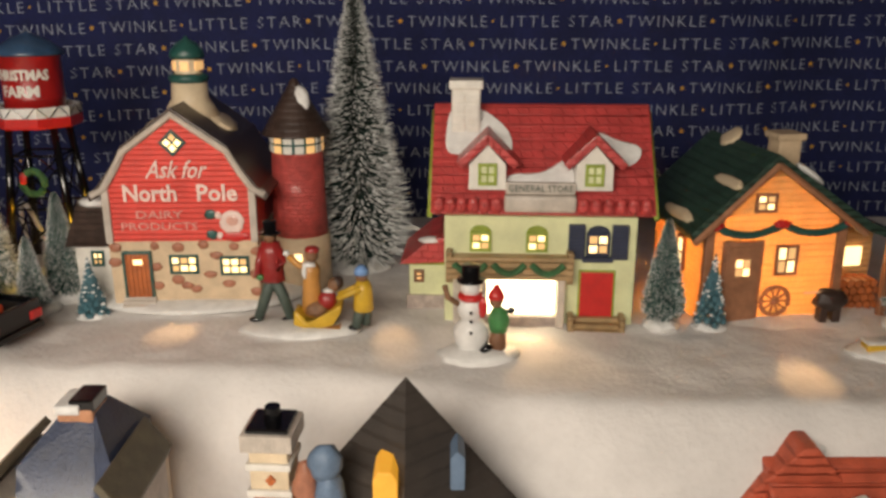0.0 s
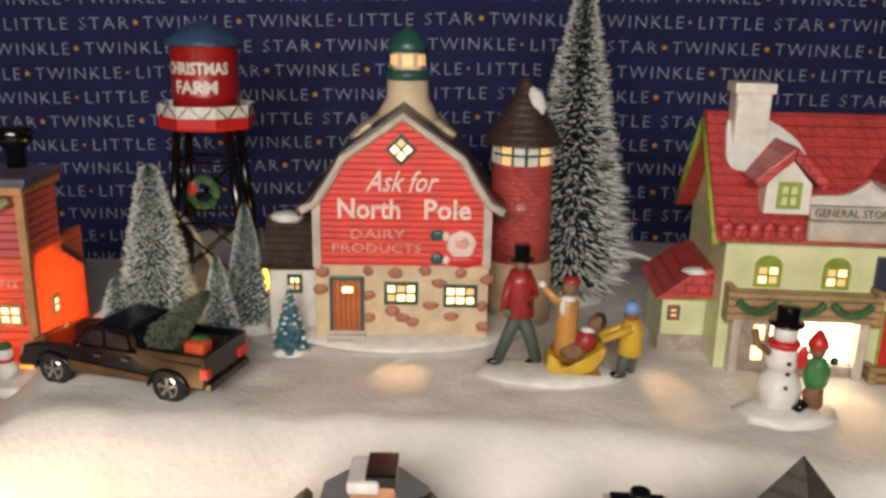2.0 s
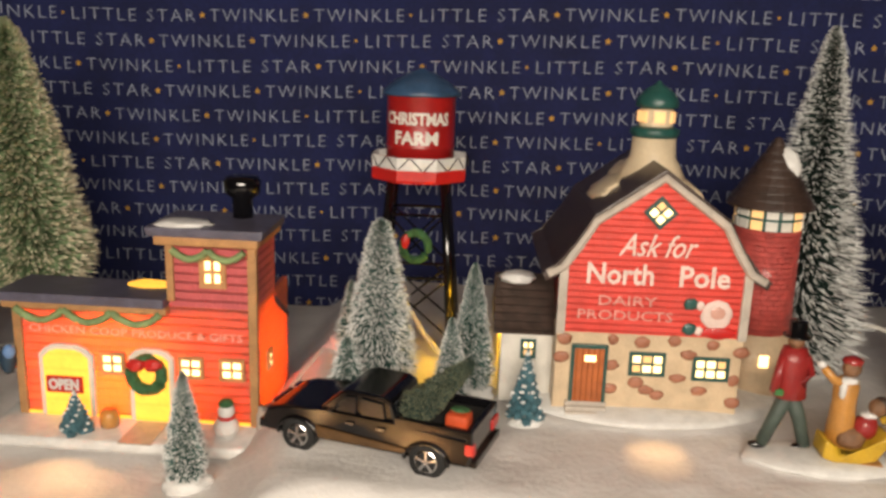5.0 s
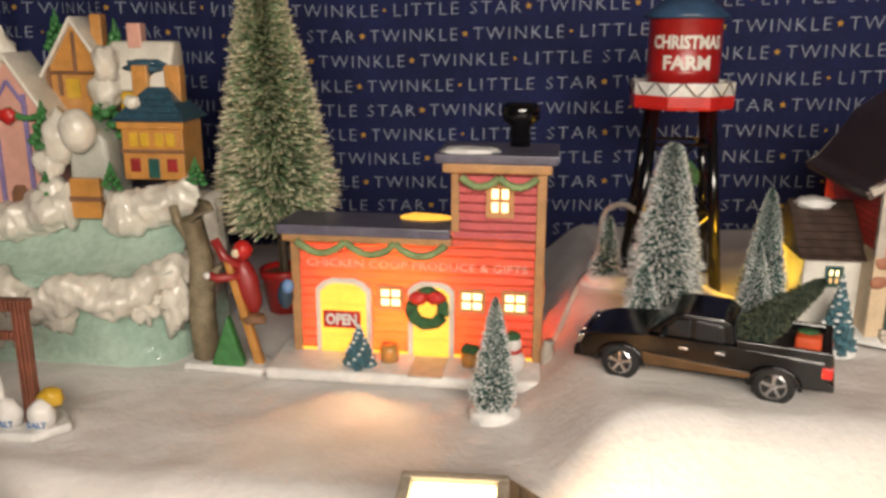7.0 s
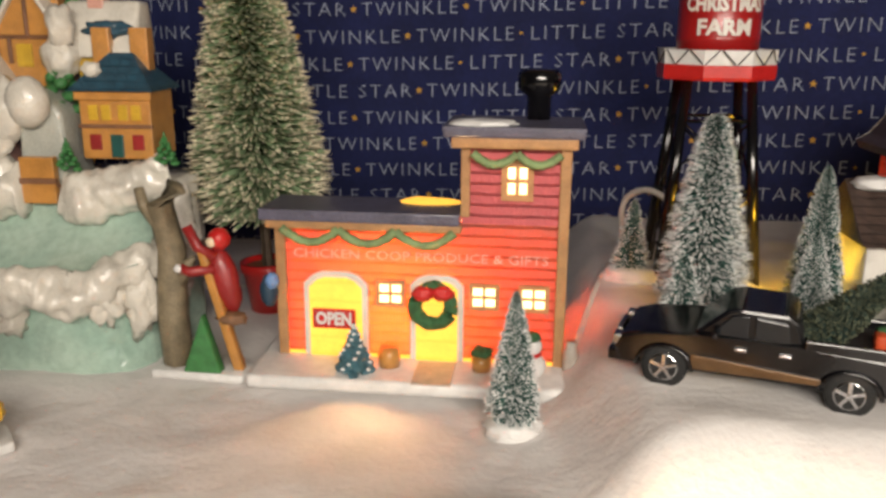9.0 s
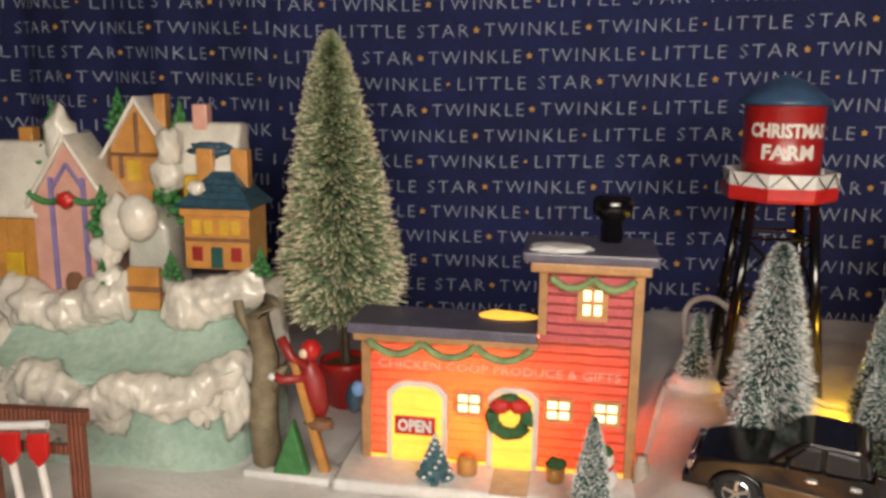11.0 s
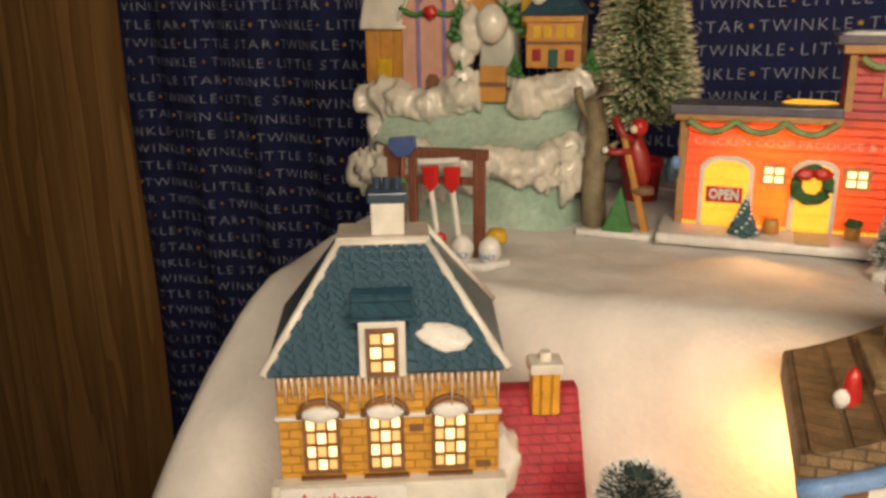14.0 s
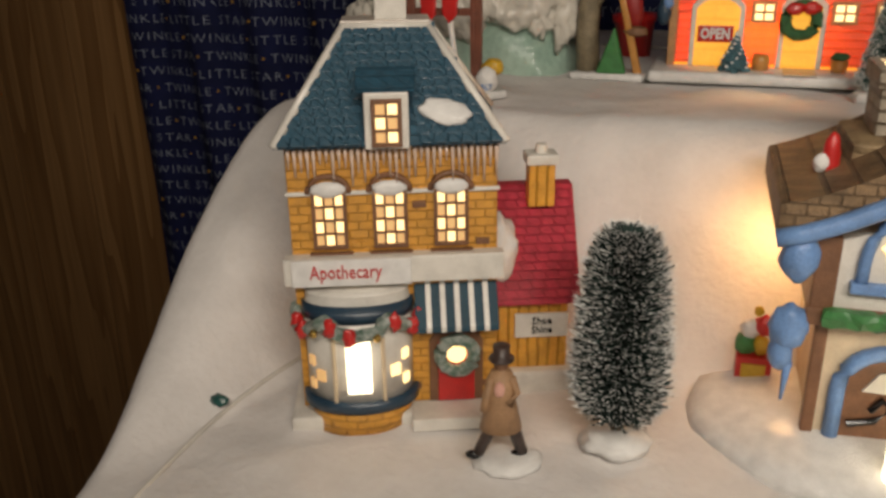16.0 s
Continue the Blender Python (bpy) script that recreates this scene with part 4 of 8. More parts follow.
def log_cabin(m):
    t = thing("log_cabin", m, "glowing honey clapboard ceramic cabin with snowy green roof", "ceramic house", "lit ceramic houses")
    W, D, E, R = 0.113, 0.10, 0.094, 0.140
    part("base", blob(W / 2 + 0.02, 0.03, 0.005, 0.105, 0.068, 0.0135, 0.08, 4), SNOWPAINT, t, "white snowy base", True)
    fr = [(0, 0.004), (W, 0.004), (W, E), (W / 2 - 0.010, R), (0, E)]
    part("front_wall", prism(fr, 0, 0.004), CABINWOOD, t)
    part("back_wall", prism(fr, D - 0.004, D), CABINWOOD, t)
    part("side_wall", box(0, 0.004, 0.004, D - 0.004, 0.004, E, 0), CABINWOOD, t)
    part("side_wall", box(W - 0.004, W, 0.004, D - 0.004, 0.004, E, 0), CABINWOOD, t)
    px = W / 2 - 0.010
    part("left_roof", prism([(-0.014, E - 0.011), (px, R + 0.002), (px, R + 0.008), (-0.017, E - 0.005)], -0.012, D + 0.008, 0.0012), CABINROOF, t, "dark green shingled roof slope")
    part("right_roof", prism([(W + 0.055, E - 0.022), (W + 0.056, E - 0.016), (W + 0.012, E - 0.001), (px, R + 0.008), (px, R + 0.002), (W + 0.008, E - 0.006)], -0.012, D + 0.008, 0.0012), CABINROOF, t)
    bm = bmesh.new()
    for a, b in (((-0.014, E - 0.012), (px, R + 0.0)), ((px, R + 0.0), (W + 0.010, E - 0.009))):
        tube([(a[0], -0.012, a[1]), (b[0], -0.012, b[1])], 0.0026, 6, bm)
    part("verge_board", bm, CABINTRIM, t)
    tl = math.atan2(R - E + 0.016, px + 0.018)
    for x, y, rx, ry, sd in ((-0.010, 0.03, 0.005, 0.026, 1), (0.020, 0.012, 0.005, 0.022, 2), (0.046, 0.070, 0.010, 0.012, 3)):
        part("snow_patch", blob(x, y, E - 0.005 + (x + 0.017) * (R - E + 0.013) / (px + 0.017) + 0.0005, rx, ry, 0.0015, 0.3, sd, None, 3, Matrix.Rotation(-tl, 3, "Y")), CREAM, t, "", True)
    part("snow_patch", blob(0.078, 0.0, R - 0.010, 0.014, 0.007, 0.003, 0.3, 4, None, 3, Matrix.Rotation(radians(36), 3, "Y")), SNOWPAINT, t, "", True)
    ch = part("chimney", box(0.079, 0.098, 0.05, 0.070, R - 0.03, R + 0.009, 0.0018), STONEWALL, t, "cream stone chimney")
    part("chimney_cap", box(0.0765, 0.1005, 0.0475, 0.0725, R + 0.007, R + 0.0125, 0.0016), STONEWALL, ch)
    for x in (0.003, W - 0.003):
        part("corner_post", box(x - 0.0035, x + 0.0035, -0.003, 0.002, 0.004, E, 0.0008), CABINTRIM, t)
    window(t, px - 0.001, 0, 0.109, 0.0150, 0.0125, CABINTRIM, 2, 2, LIT, dim=((0, 0), (1, 1)))
    window(t, 0.067, 0, 0.063, 0.0160, 0.022, CABINTRIM, 2, 2, LIT, dim=((0, 0), (1, 1)))
    d = part("door", box(0.018, 0.0440, -0.0028, 0.001, 0.014, 0.075, 0.0008), CABINTRIM, t, "dark brown plank door")
    part("door_frame", box(0.0145, 0.0475, -0.0018, 0.001, 0.014, 0.0795, 0.0006), CABINTRIM, d)
    for i in range(2):
        for j in range(2):
            part("pane", box(0.0255 + 0.006 * i, 0.0305 + 0.006 * i, -0.0036, -0.002, 0.052 + 0.007 * j, 0.058 + 0.007 * j, 0.0003), LIT if (i + j) % 2 else LITDIM, d)
    g = part("garland", swag(0.004, W + 0.0, -0.006, 0.0935, 0.008, 0.0030, 2), TEAL, t, "dark green garland with red bows", True)
    for x in (0.004, W / 2, W):
        part("bow", blob(x, -0.008, 0.0940, 0.0065, 0.0025, 0.0034, 0.4, int(x * 1000)), RED, g, "red bow", True)
    sw = window(t, 0, 0, 0, 0.012, 0.026, CABINTRIM, 1, 2, LIT)
    sw.matrix_basis = pose(-0.0005, 0.040, 0.060, 0, 0, -90)
    # lean-to porch with stacked firewood
    p = part("porch_back_wall", box(W, W + 0.045, 0.03, 0.034, 0.004, E - 0.012, 0), CABINWOOD, t)
    for x in (W + 0.041,):
        part("porch_post", box(x - 0.003, x + 0.003, -0.002, 0.004, 0.004, E - 0.01, 0.001), CABINTRIM, t)
    rnd = random.Random(8)
    for r in range(5):
        for c in range(6):
            part("firewood_log", tube([(W + 0.006 + 0.0068 * c + 0.003 * (r % 2), 0.012, 0.011 + 0.0062 * r), (W + 0.006 + 0.0068 * c + 0.003 * (r % 2), 0.030, 0.011 + 0.0062 * r)], 0.0032, 7), DOORORANGE, p)
    part("pane", box(W + 0.010, W + 0.036, 0.028, 0.0305, 0.046, 0.062, 0.0005), LIT, p)
    # wagon wheel leaning on the wall
    wb = bmesh.new()
    wz, wx = 0.0310, 0.059
    tube([(wx + 0.0115 * math.cos(2 * math.pi * i / 20), -0.005, wz + 0.0115 * math.sin(2 * math.pi * i / 20)) for i in range(21)], 0.0017, 6, wb)
    wh = part("wagon_wheel", wb, CABINTRIM, t, "brown spoked wagon wheel", True)
    for i in range(5):
        a = math.pi * i / 5
        part("spoke", tube([(wx - 0.0112 * math.cos(a), -0.005, wz - 0.0112 * math.sin(a)), (wx + 0.0112 * math.cos(a), -0.005, wz + 0.0112 * math.sin(a))], 0.0009, 6), CABINTRIM, wh)
    part("hub", blob(wx, -0.005, wz, 0.0028, 0.002, 0.0028, 0.0, 0), CABINTRIM, wh, "", True)
    b = part("saddled_barrel", blob(0.102, -0.010, 0.0325, 0.014, 0.008, 0.0085, 0.25, 3), SMOOTHBROWN, t, "dark brown pack animal shape", True)
    for k in (-0.006, 0.005):
        part("leg", box(0.102 + k - 0.0032, 0.102 + k + 0.0032, -0.014, -0.006, 0.008, 0.030, 0.001), SMOOTHBROWN, b)
    part("handle", tube([(0.080, -0.010, 0.0385), (0.106, -0.010, 0.039)], 0.001, 6), GREYTRIM, b)
    return t


log_cabin(pose(0.199, 0.608, 0.020, 0, 0, 7))
lamp("cabin_bulb", "POINT", 2.1, (1.0, 0.79, 0.52), pose(0.245, 0.66, 0.070), 0.012)


def chicken_coop(m):
    t = thing("chicken_coop_shop", m, "glowing red clapboard ceramic shop with square tower and green garlands", "ceramic house", "lit ceramic houses")
    W, D, E, TX, TE = 0.163, 0.085, 0.091, 0.106, 0.140
    part("base", prism([(-0.012, -0.036), (W + 0.010, -0.034), (W + 0.012, D * 0.5), (W + 0.006, D), (-0.006, D), (-0.014, D * 0.4)], 0.0, 0.0085, 0.003, None, "xy"), SNOWPAINT, t, "white snowy base slab", True)
    part("front_wall", prism([(0, 0.006), (W, 0.006), (W, E), (0, E)], 0, 0.0035), COOPRED, t)
    part("tower_front_wall", prism([(TX, E), (W, E), (W, TE), (TX, TE)], 0, 0.0035), COOPUNLIT, t)
    # unseen slab added to keep the coop bulb's light out of the tower
    part("tower_light_block", box(TX, W - 0.0035, 0.0035, D - 0.0035, E - 0.002, E, 0), PURPLEROOF, t)
    part("side_wall", prism([(0.0035, 0.006), (D, 0.006), (D, E - 0.032), (0.034, E), (0.0035, E)], 0, 0.0035, 0, None, "yz"), COOPUNLIT, t)
    part("side_wall", box(W - 0.0035, W, 0.0035, D, 0.006, E, 0), COOPRED, t)
    part("tower_side_wall", box(W - 0.0035, W, 0.0035, 0.050, E, TE, 0), COOPUNLIT, t)
    part("back_wall", box(0.0035, W - 0.0035, D - 0.0035, D, 0.006, E - 0.032, 0), COOPUNLIT, t)
    part("tower_wall", box(TX, TX + 0.0035, 0.0035, 0.050, E - 0.01, TE, 0), COOPUNLIT, t)
    part("tower_back_wall", box(TX + 0.0035, W - 0.0035, 0.0465, 0.050, E - 0.01, TE, 0), COOPUNLIT, t)
    part("roof", prism([(-0.009, E), (0.034, E + 0.001), (D + 0.004, E - 0.034), (D + 0.004, E - 0.029), (0.036, E + 0.006), (-0.009, E + 0.0065)], -0.009, TX - 0.001, 0.001, None, "yz"), PURPLEROOF, t, "slate purple roof")
    part("tower_rear_roof", prism([(0.050, E - 0.010), (D + 0.004, E - 0.034), (D + 0.004, E - 0.029), (0.050, E - 0.004)], TX - 0.001, W, 0.0, None, "yz"), PURPLEROOF, t)
    part("cornice", box(-0.006, TX, -0.007, 0.002, E - 0.005, E, 0.0012), COOPTRIM, t)
    part("tower_roof", prism([(TX - 0.010, TE), (W + 0.008, TE), (W + 0.009, TE + 0.006), (TX - 0.011, TE + 0.006)], -0.010, 0.048, 0.0014), PURPLEROOF, t)
    part("tower_cornice", box(TX - 0.006, W + 0.005, -0.008, 0.050, TE - 0.006, TE, 0.0014), COOPTRIM, t)
    part("roof_snow", blob(TX + 0.010, 0.004, TE + 0.0065, 0.020, 0.012, 0.0025, 0.3, 2), SNOWPAINT, t, "", True)
    # emissive blob stands in for bulb light spilling onto the opaque roof
    part("roof_light_leak", blob(TX - 0.022, 0.026, E + 0.0055, 0.020, 0.010, 0.0030, 0.2, 3), LITGOLD, t, "amber light leak on the roof, added as a glowing patch", True)
    p = part("stove_pipe", lathe([(0.0068, TE), (0.0068, TE + 0.019), (0.0120, TE + 0.023), (0.0125, TE + 0.031), (0.0105, TE + 0.034)], W - 0.017, 0.034, 18), BLACK, t, "black stove pipe", True)
    for x in (0.001, W - 0.001):
        part("corner_board", box(x - 0.003, x + 0.003, -0.0022, 0.003, 0.006, E if x < 0.1 else TE - 0.004, 0.0008), COOPTRIM, t)
    part("tower_corner_board", box(TX - 0.001, TX + 0.004, -0.0020, 0.003, E + 0.004, TE - 0.004, 0.0006), COOPTRIM, t)
    part("garland", swag(0.004, TX - 0.004, -0.0075, E - 0.004, 0.008, 0.0026, 3), GLOWGARLAND, t, "green garland swags", True)
    part("garland", swag(TX + 0.006, W - 0.004, -0.0085, TE - 0.008, 0.006, 0.0024, 2), GLOWGARLAND, t, "", True)
    window(t, TX + 0.030, 0, 0.1160, 0.0140, 0.0185, COOPTRIM, 2, 2, LIT, rim=0.0036)
    for x in (0.0650, 0.1190, 0.147):
        window(t, x, 0, 0.0485, 0.0150, 0.0135, COOPTRIM, 2, 2, LIT, rim=0.0024)
    # arched barn door opening with a red banner, and the wreathed doorway
    arch = lambda cx, w, h: [(cx - w / 2, 0.009), (cx + w / 2, 0.009), (cx + w / 2, h - w * 0.2), (cx + w * 0.36, h - w * 0.06), (cx + w * 0.2, h), (cx - w * 0.2, h), (cx - w * 0.36, h - w * 0.06), (cx - w / 2, h - w * 0.2)]
    for cx, w, h in ((0.033, 0.031, 0.057), (0.0920, 0.024, 0.057)):
        f = part("doorway_trim", prism(arch(cx, w + 0.007, h + 0.0035), -0.0022, 0.001, 0.0006), WHITE, t, "white arched surround")
        part("lit_doorway", prism(arch(cx, w, h), -0.0030, 0.0, 0.0), LITGOLD, f, "golden lit planked doorway")
    bn = part("banner", box(0.0195, 0.0450, -0.0048, -0.0030, 0.0265, 0.0385, 0.0008), RED, t, "red hanging banner")
    lettering("OPEN", 0.0105, SNOWPAINT, bn, 0.0323, -0.0052, 0.0325, 0.021, bold=0.0004)
    wr = bmesh.new()
    tube([(0.0905 + 0.0105 * math.cos(2 * math.pi * i / 24), -0.006, 0.0435 + 0.0105 * math.sin(2 * math.pi * i / 24)) for i in range(25)], 0.0042, 8, wr)
    for v in wr.verts:
        v.co += 0.0016 * noise.noise_vector(v.co * 600)
    w = part("wreath", wr, GREEN, t, "green wreath with a red bow", False)
    bb = blob(0.085, -0.0105, 0.0520, 0.0065, 0.003, 0.0042, 0.35, 2)
    blob(0.0965, -0.0105, 0.0525, 0.0065, 0.003, 0.0042, 0.35, 4, bb)
    part("bow", bb, RED, w, "red bow", True)
    lettering("CHICKEN COOP PRODUCE & GIFTS", 0.0074, COOPLETTER, t, 0.0815, -0.0006, 0.0705, 0.146)
    # small things moulded on the base
    part("moulded_pot", lathe([(0.006, 0.008), (0.0065, 0.016), (0.005, 0.020)], 0.066, -0.012, 14), OCHREWALL, t, "small tan basket", True)
    pt = part("moulded_planter", lathe([(0.005, 0.008), (0.006, 0.017)], 0.119, -0.012, 14), OCHREWALL, t, "small planter", True)
    part("planter_plant", blob(0.119, -0.012, 0.0195, 0.006, 0.005, 0.003, 0.4, 3), GREEN, pt, "", True)
    tr, sn = bmesh.new(), bmesh.new()
    for k in range(70):
        f = (k + 0.5) / 70
        rr, a = 0.0115 * (1 - f), k * 2.4
        blob(0.048 + rr * 0.75 * math.cos(a), -0.022 + rr * 0.75 * math.sin(a), 0.009 + 0.026 * f, 0.0030 * (1.25 - f), 0.0030 * (1.25 - f), 0.0032, 0.4, k, tr, 1)
        if k % 2:
            blob(0.048 + rr * 1.02 * math.cos(a), -0.022 + rr * 1.02 * math.sin(a), 0.010 + 0.026 * f, 0.0014, 0.0014, 0.0010, 0.4, k, sn, 1)
    mt = part("moulded_tree", tr, BRISTLEBLUE, t, "small frosted blue moulded tree")
    part("frost", sn, FROST, mt)
    sm = blob(0.147, -0.015, 0.0145, 0.0085, 0.008, 0.0075, 0.05, 1)
    blob(0.147, -0.015, 0.026, 0.0058, 0.0055, 0.0058, 0.05, 2, sm)
    sm = part("moulded_snowman", sm, SNOWPAINT, t, "small white snowman", True)
    part("scarf", lathe([(0.0050, 0.0200), (0.0056, 0.0212), (0.0050, 0.0225)], 0.147, -0.015, 12), RED, sm, "", True)
    part("cap", blob(0.147, -0.015, 0.0310, 0.005, 0.005, 0.003, 0.1, 2), GREEN, sm, "", True)
    # emissive strip in place of bulb light escaping at the wall's foot
    part("light_gap", box(0.004, W - 0.003, -0.0014, 0.0, 0.0090, 0.0106, 0), LITGOLD, t, "glowing strip added for amber light leaking under the wall")
    part("path", box(0.082, 0.104, -0.0368, -0.004, 0.0082, 0.0092, 0.0004), GREYTRIM, t)
    cn = part("moulded_milk_can", lathe([(0.0045, 0.006), (0.0045, 0.020), (0.003, 0.023), (0.0034, 0.026)], W + 0.006, -0.006, 14), GREYTRIM, t, "grey milk can", True)
    sd = part("side_bell", blob(-0.006, -0.004, 0.048, 0.0055, 0.0055, 0.010, 0.1, 2), PLAINBLUE, t, "dark blue moulded shape at the corner", True)
    part("side_bell_trim", blob(-0.003, -0.007, 0.055, 0.004, 0.004, 0.005, 0.1, 2), SKYBLUE, sd, "", True)
    # side window and hanging sign on the right wall
    sw = window(t, 0, 0, 0, 0.009, 0.012, COOPTRIM, 1, 2, LIT)
    sw.matrix_basis = pose(W + 0.0004, 0.030, 0.046, 0, 0, 90)
    return t


chicken_coop(pose(-0.6235, 0.6375, 0.001, 0, 0, 0.5))
lamp("coop_bulb", "POINT", 2.5, (1.0, 0.58, 0.20), pose(-0.558, 0.657, 0.036), 0.010)


def on(x, y, rz=0, lift=0.0):
    return pose(x, y, ground_height(x, y) + lift, 0, 0, rz)


def figure_mesh(name, m, pieces, label, category, group=""):
    """One plain mesh made of coloured pieces: [(bmesh, material), ...]."""
    me = bpy.data.meshes.new(name)
    vs, fs, ids = [], [], []
    for k, (bm, mt) in enumerate(pieces):
        bmesh.ops.recalc_face_normals(bm, faces=bm.faces)
        bm.verts.index_update()
        base = len(vs)
        vs += [v.co[:] for v in bm.verts]
        for f in bm.faces:
            fs.append(tuple(base + v.index for v in f.verts))
            ids.append(k)
        bm.free()
        me.materials.append(mt)
    me.from_pydata(vs, [], fs)
    for p, i in zip(me.polygons, ids):
        p.material_index, p.use_smooth = i, True
    ob = new(name, me)
    ob.matrix_world = m
    return tagged(ob, label, category, group)


# tall trees and small ones
brush_tree(on(-0.077, 0.748), 0.252, 0.060, BRISTLEDARK, FROST, "tall dark green bottle-brush tree with heavy white frost", 0.05, 115, 60, True, 0.003, 0.10, 1.0, 0.34, 3, -0.05, 0.03, 0.00065)
brush_tree(on(-0.381, 0.66), 0.117, 0.031, BRISTLE, FROST, "frosted blue-green bottle-brush tree", 0.07, 95, 80, True, 0.002, 0.20, 0.8, 0.24, 5, -0.1, 0.022)
brush_tree(on(-0.318, 0.665), 0.092, 0.020, BRISTLE, FROST, "blue-green bottle-brush tree with light frost", 0.08, 80, 64, True, 0.002, 0.12, 0.85, 0.14, 6, -0.1)
brush_tree(on(-0.330, 0.632), 0.064, 0.0165, BRISTLE, FROST, "small blue-green bottle-brush tree", 0.08, 60, 54, True, 0.0018, 0.12, 0.85, 0.20, 7, -0.1, 0.018)
brush_tree(on(-0.397, 0.628), 0.046, 0.018, BRISTLE, FROST, "low bushy frosted bottle-brush tree", 0.08, 34, 36, True, 0.0018, 0.16, 0.7, 0.30, 8, -0.1, 0.018)
brush_tree(on(-0.484, 0.572), 0.074, 0.0165, BRISTLE, FROST, "small dark green bottle-brush tree on a snow foot", 0.12, 66, 56, True, 0.0018, 0.10, 0.85, 0.18, 9, -0.1, 0.0145)
brush_tree(on(0.168, 0.597), 0.086, 0.0195, BRISTLE, FROST, "dark blue-green bottle-brush tree beside the cabin", 0.13, 72, 60, True, 0.002, 0.10, 0.85, 0.10, 10, -0.1, 0.0135)
brush_tree(on(0.355, 0.60), 0.09, 0.02, BRISTLE, FROST, "dark blue-green bottle-brush tree", 0.13, 46, 36, True, 0.002, 0.10, 0.85, 0.12, 11, -0.1, 0.014)
brush_tree(on(-0.414, 0.735), 0.052, 0.016, BRISTLE, FROST, "small frosted bottle-brush tree near the cord", 0.08, 34, 34, True, 0.0018, 0.14, 0.8, 0.3, 12, -0.1, 0.02)


def resin_tree(m, h, r, label, seed):
    t = thing("moulded_tree", m, label, "tree", "moulded trees")
    rnd = random.Random(seed)
    part("snowy_foot", blob(0, 0, 0.001, r * 0.9, r * 0.8, 0.004, 0.3, seed), SNOWPAINT, t, "", True)
    bm, sn = bmesh.new(), bmesh.new()
    for k in range(90):
        f = (k + 0.5) / 90
        z, rr, a = h * (0.06 + 0.92 * f), r * (1 - f) * 0.92, k * 2.4
        blob(rr * 0.75 * math.cos(a), rr * 0.75 * math.sin(a), z, 0.0030 * (1.25 - f), 0.0030 * (1.25 - f), 0.0036, 0.4, k, bm, 1)
        if rnd.random() < 0.6:
            a, w = a + rnd.uniform(-0.5, 0.5), rnd.uniform(0.0009, 0.0022)
            blob(rr * 0.95 * math.cos(a), rr * 0.95 * math.sin(a), z + rnd.uniform(-0.001, 0.002), w, w, w * 0.6, 0.6, k, sn, 1)
    part("foliage", bm, BRISTLEBLUE, t)
    part("frost", sn, FROST, t)
    return t


resin_tree(on(-0.281, 0.628), 0.048, 0.0145, "frosted blue moulded tree beside the barn", 2)
resin_tree(on(0.205, 0.598), 0.057, 0.0145, "frosted blue moulded tree at the cabin door", 3)


def potted_tree(m):
    t = brush_tree(m, 0.272, 0.0535, BRISTLESAGE, FROSTGOLD, "tall sage green bottle-brush tree with cream tips in red pot", 0.265, 130, 90, False, 0.0042, 0.10, 0.72, 0.13, 21, -0.05, 0.0, 0.00085)
    pot = part("pot", lathe([(0.0140, 0.0), (0.0175, 0.028), (0.0195, 0.030), (0.0195, 0.036), (0.0170, 0.036), (0.0165, 0.032)], 0, 0, 28), RED, t, "glossy red pot", True)
    part("soil", lathe([(0.0164, 0.030), (0.0160, 0.0325)], 0, 0, 20), BROWN, pot)
    return t


potted_tree(on(-0.664, 0.735) @ pose(0, 0, 0, 0, -2.2, 0))


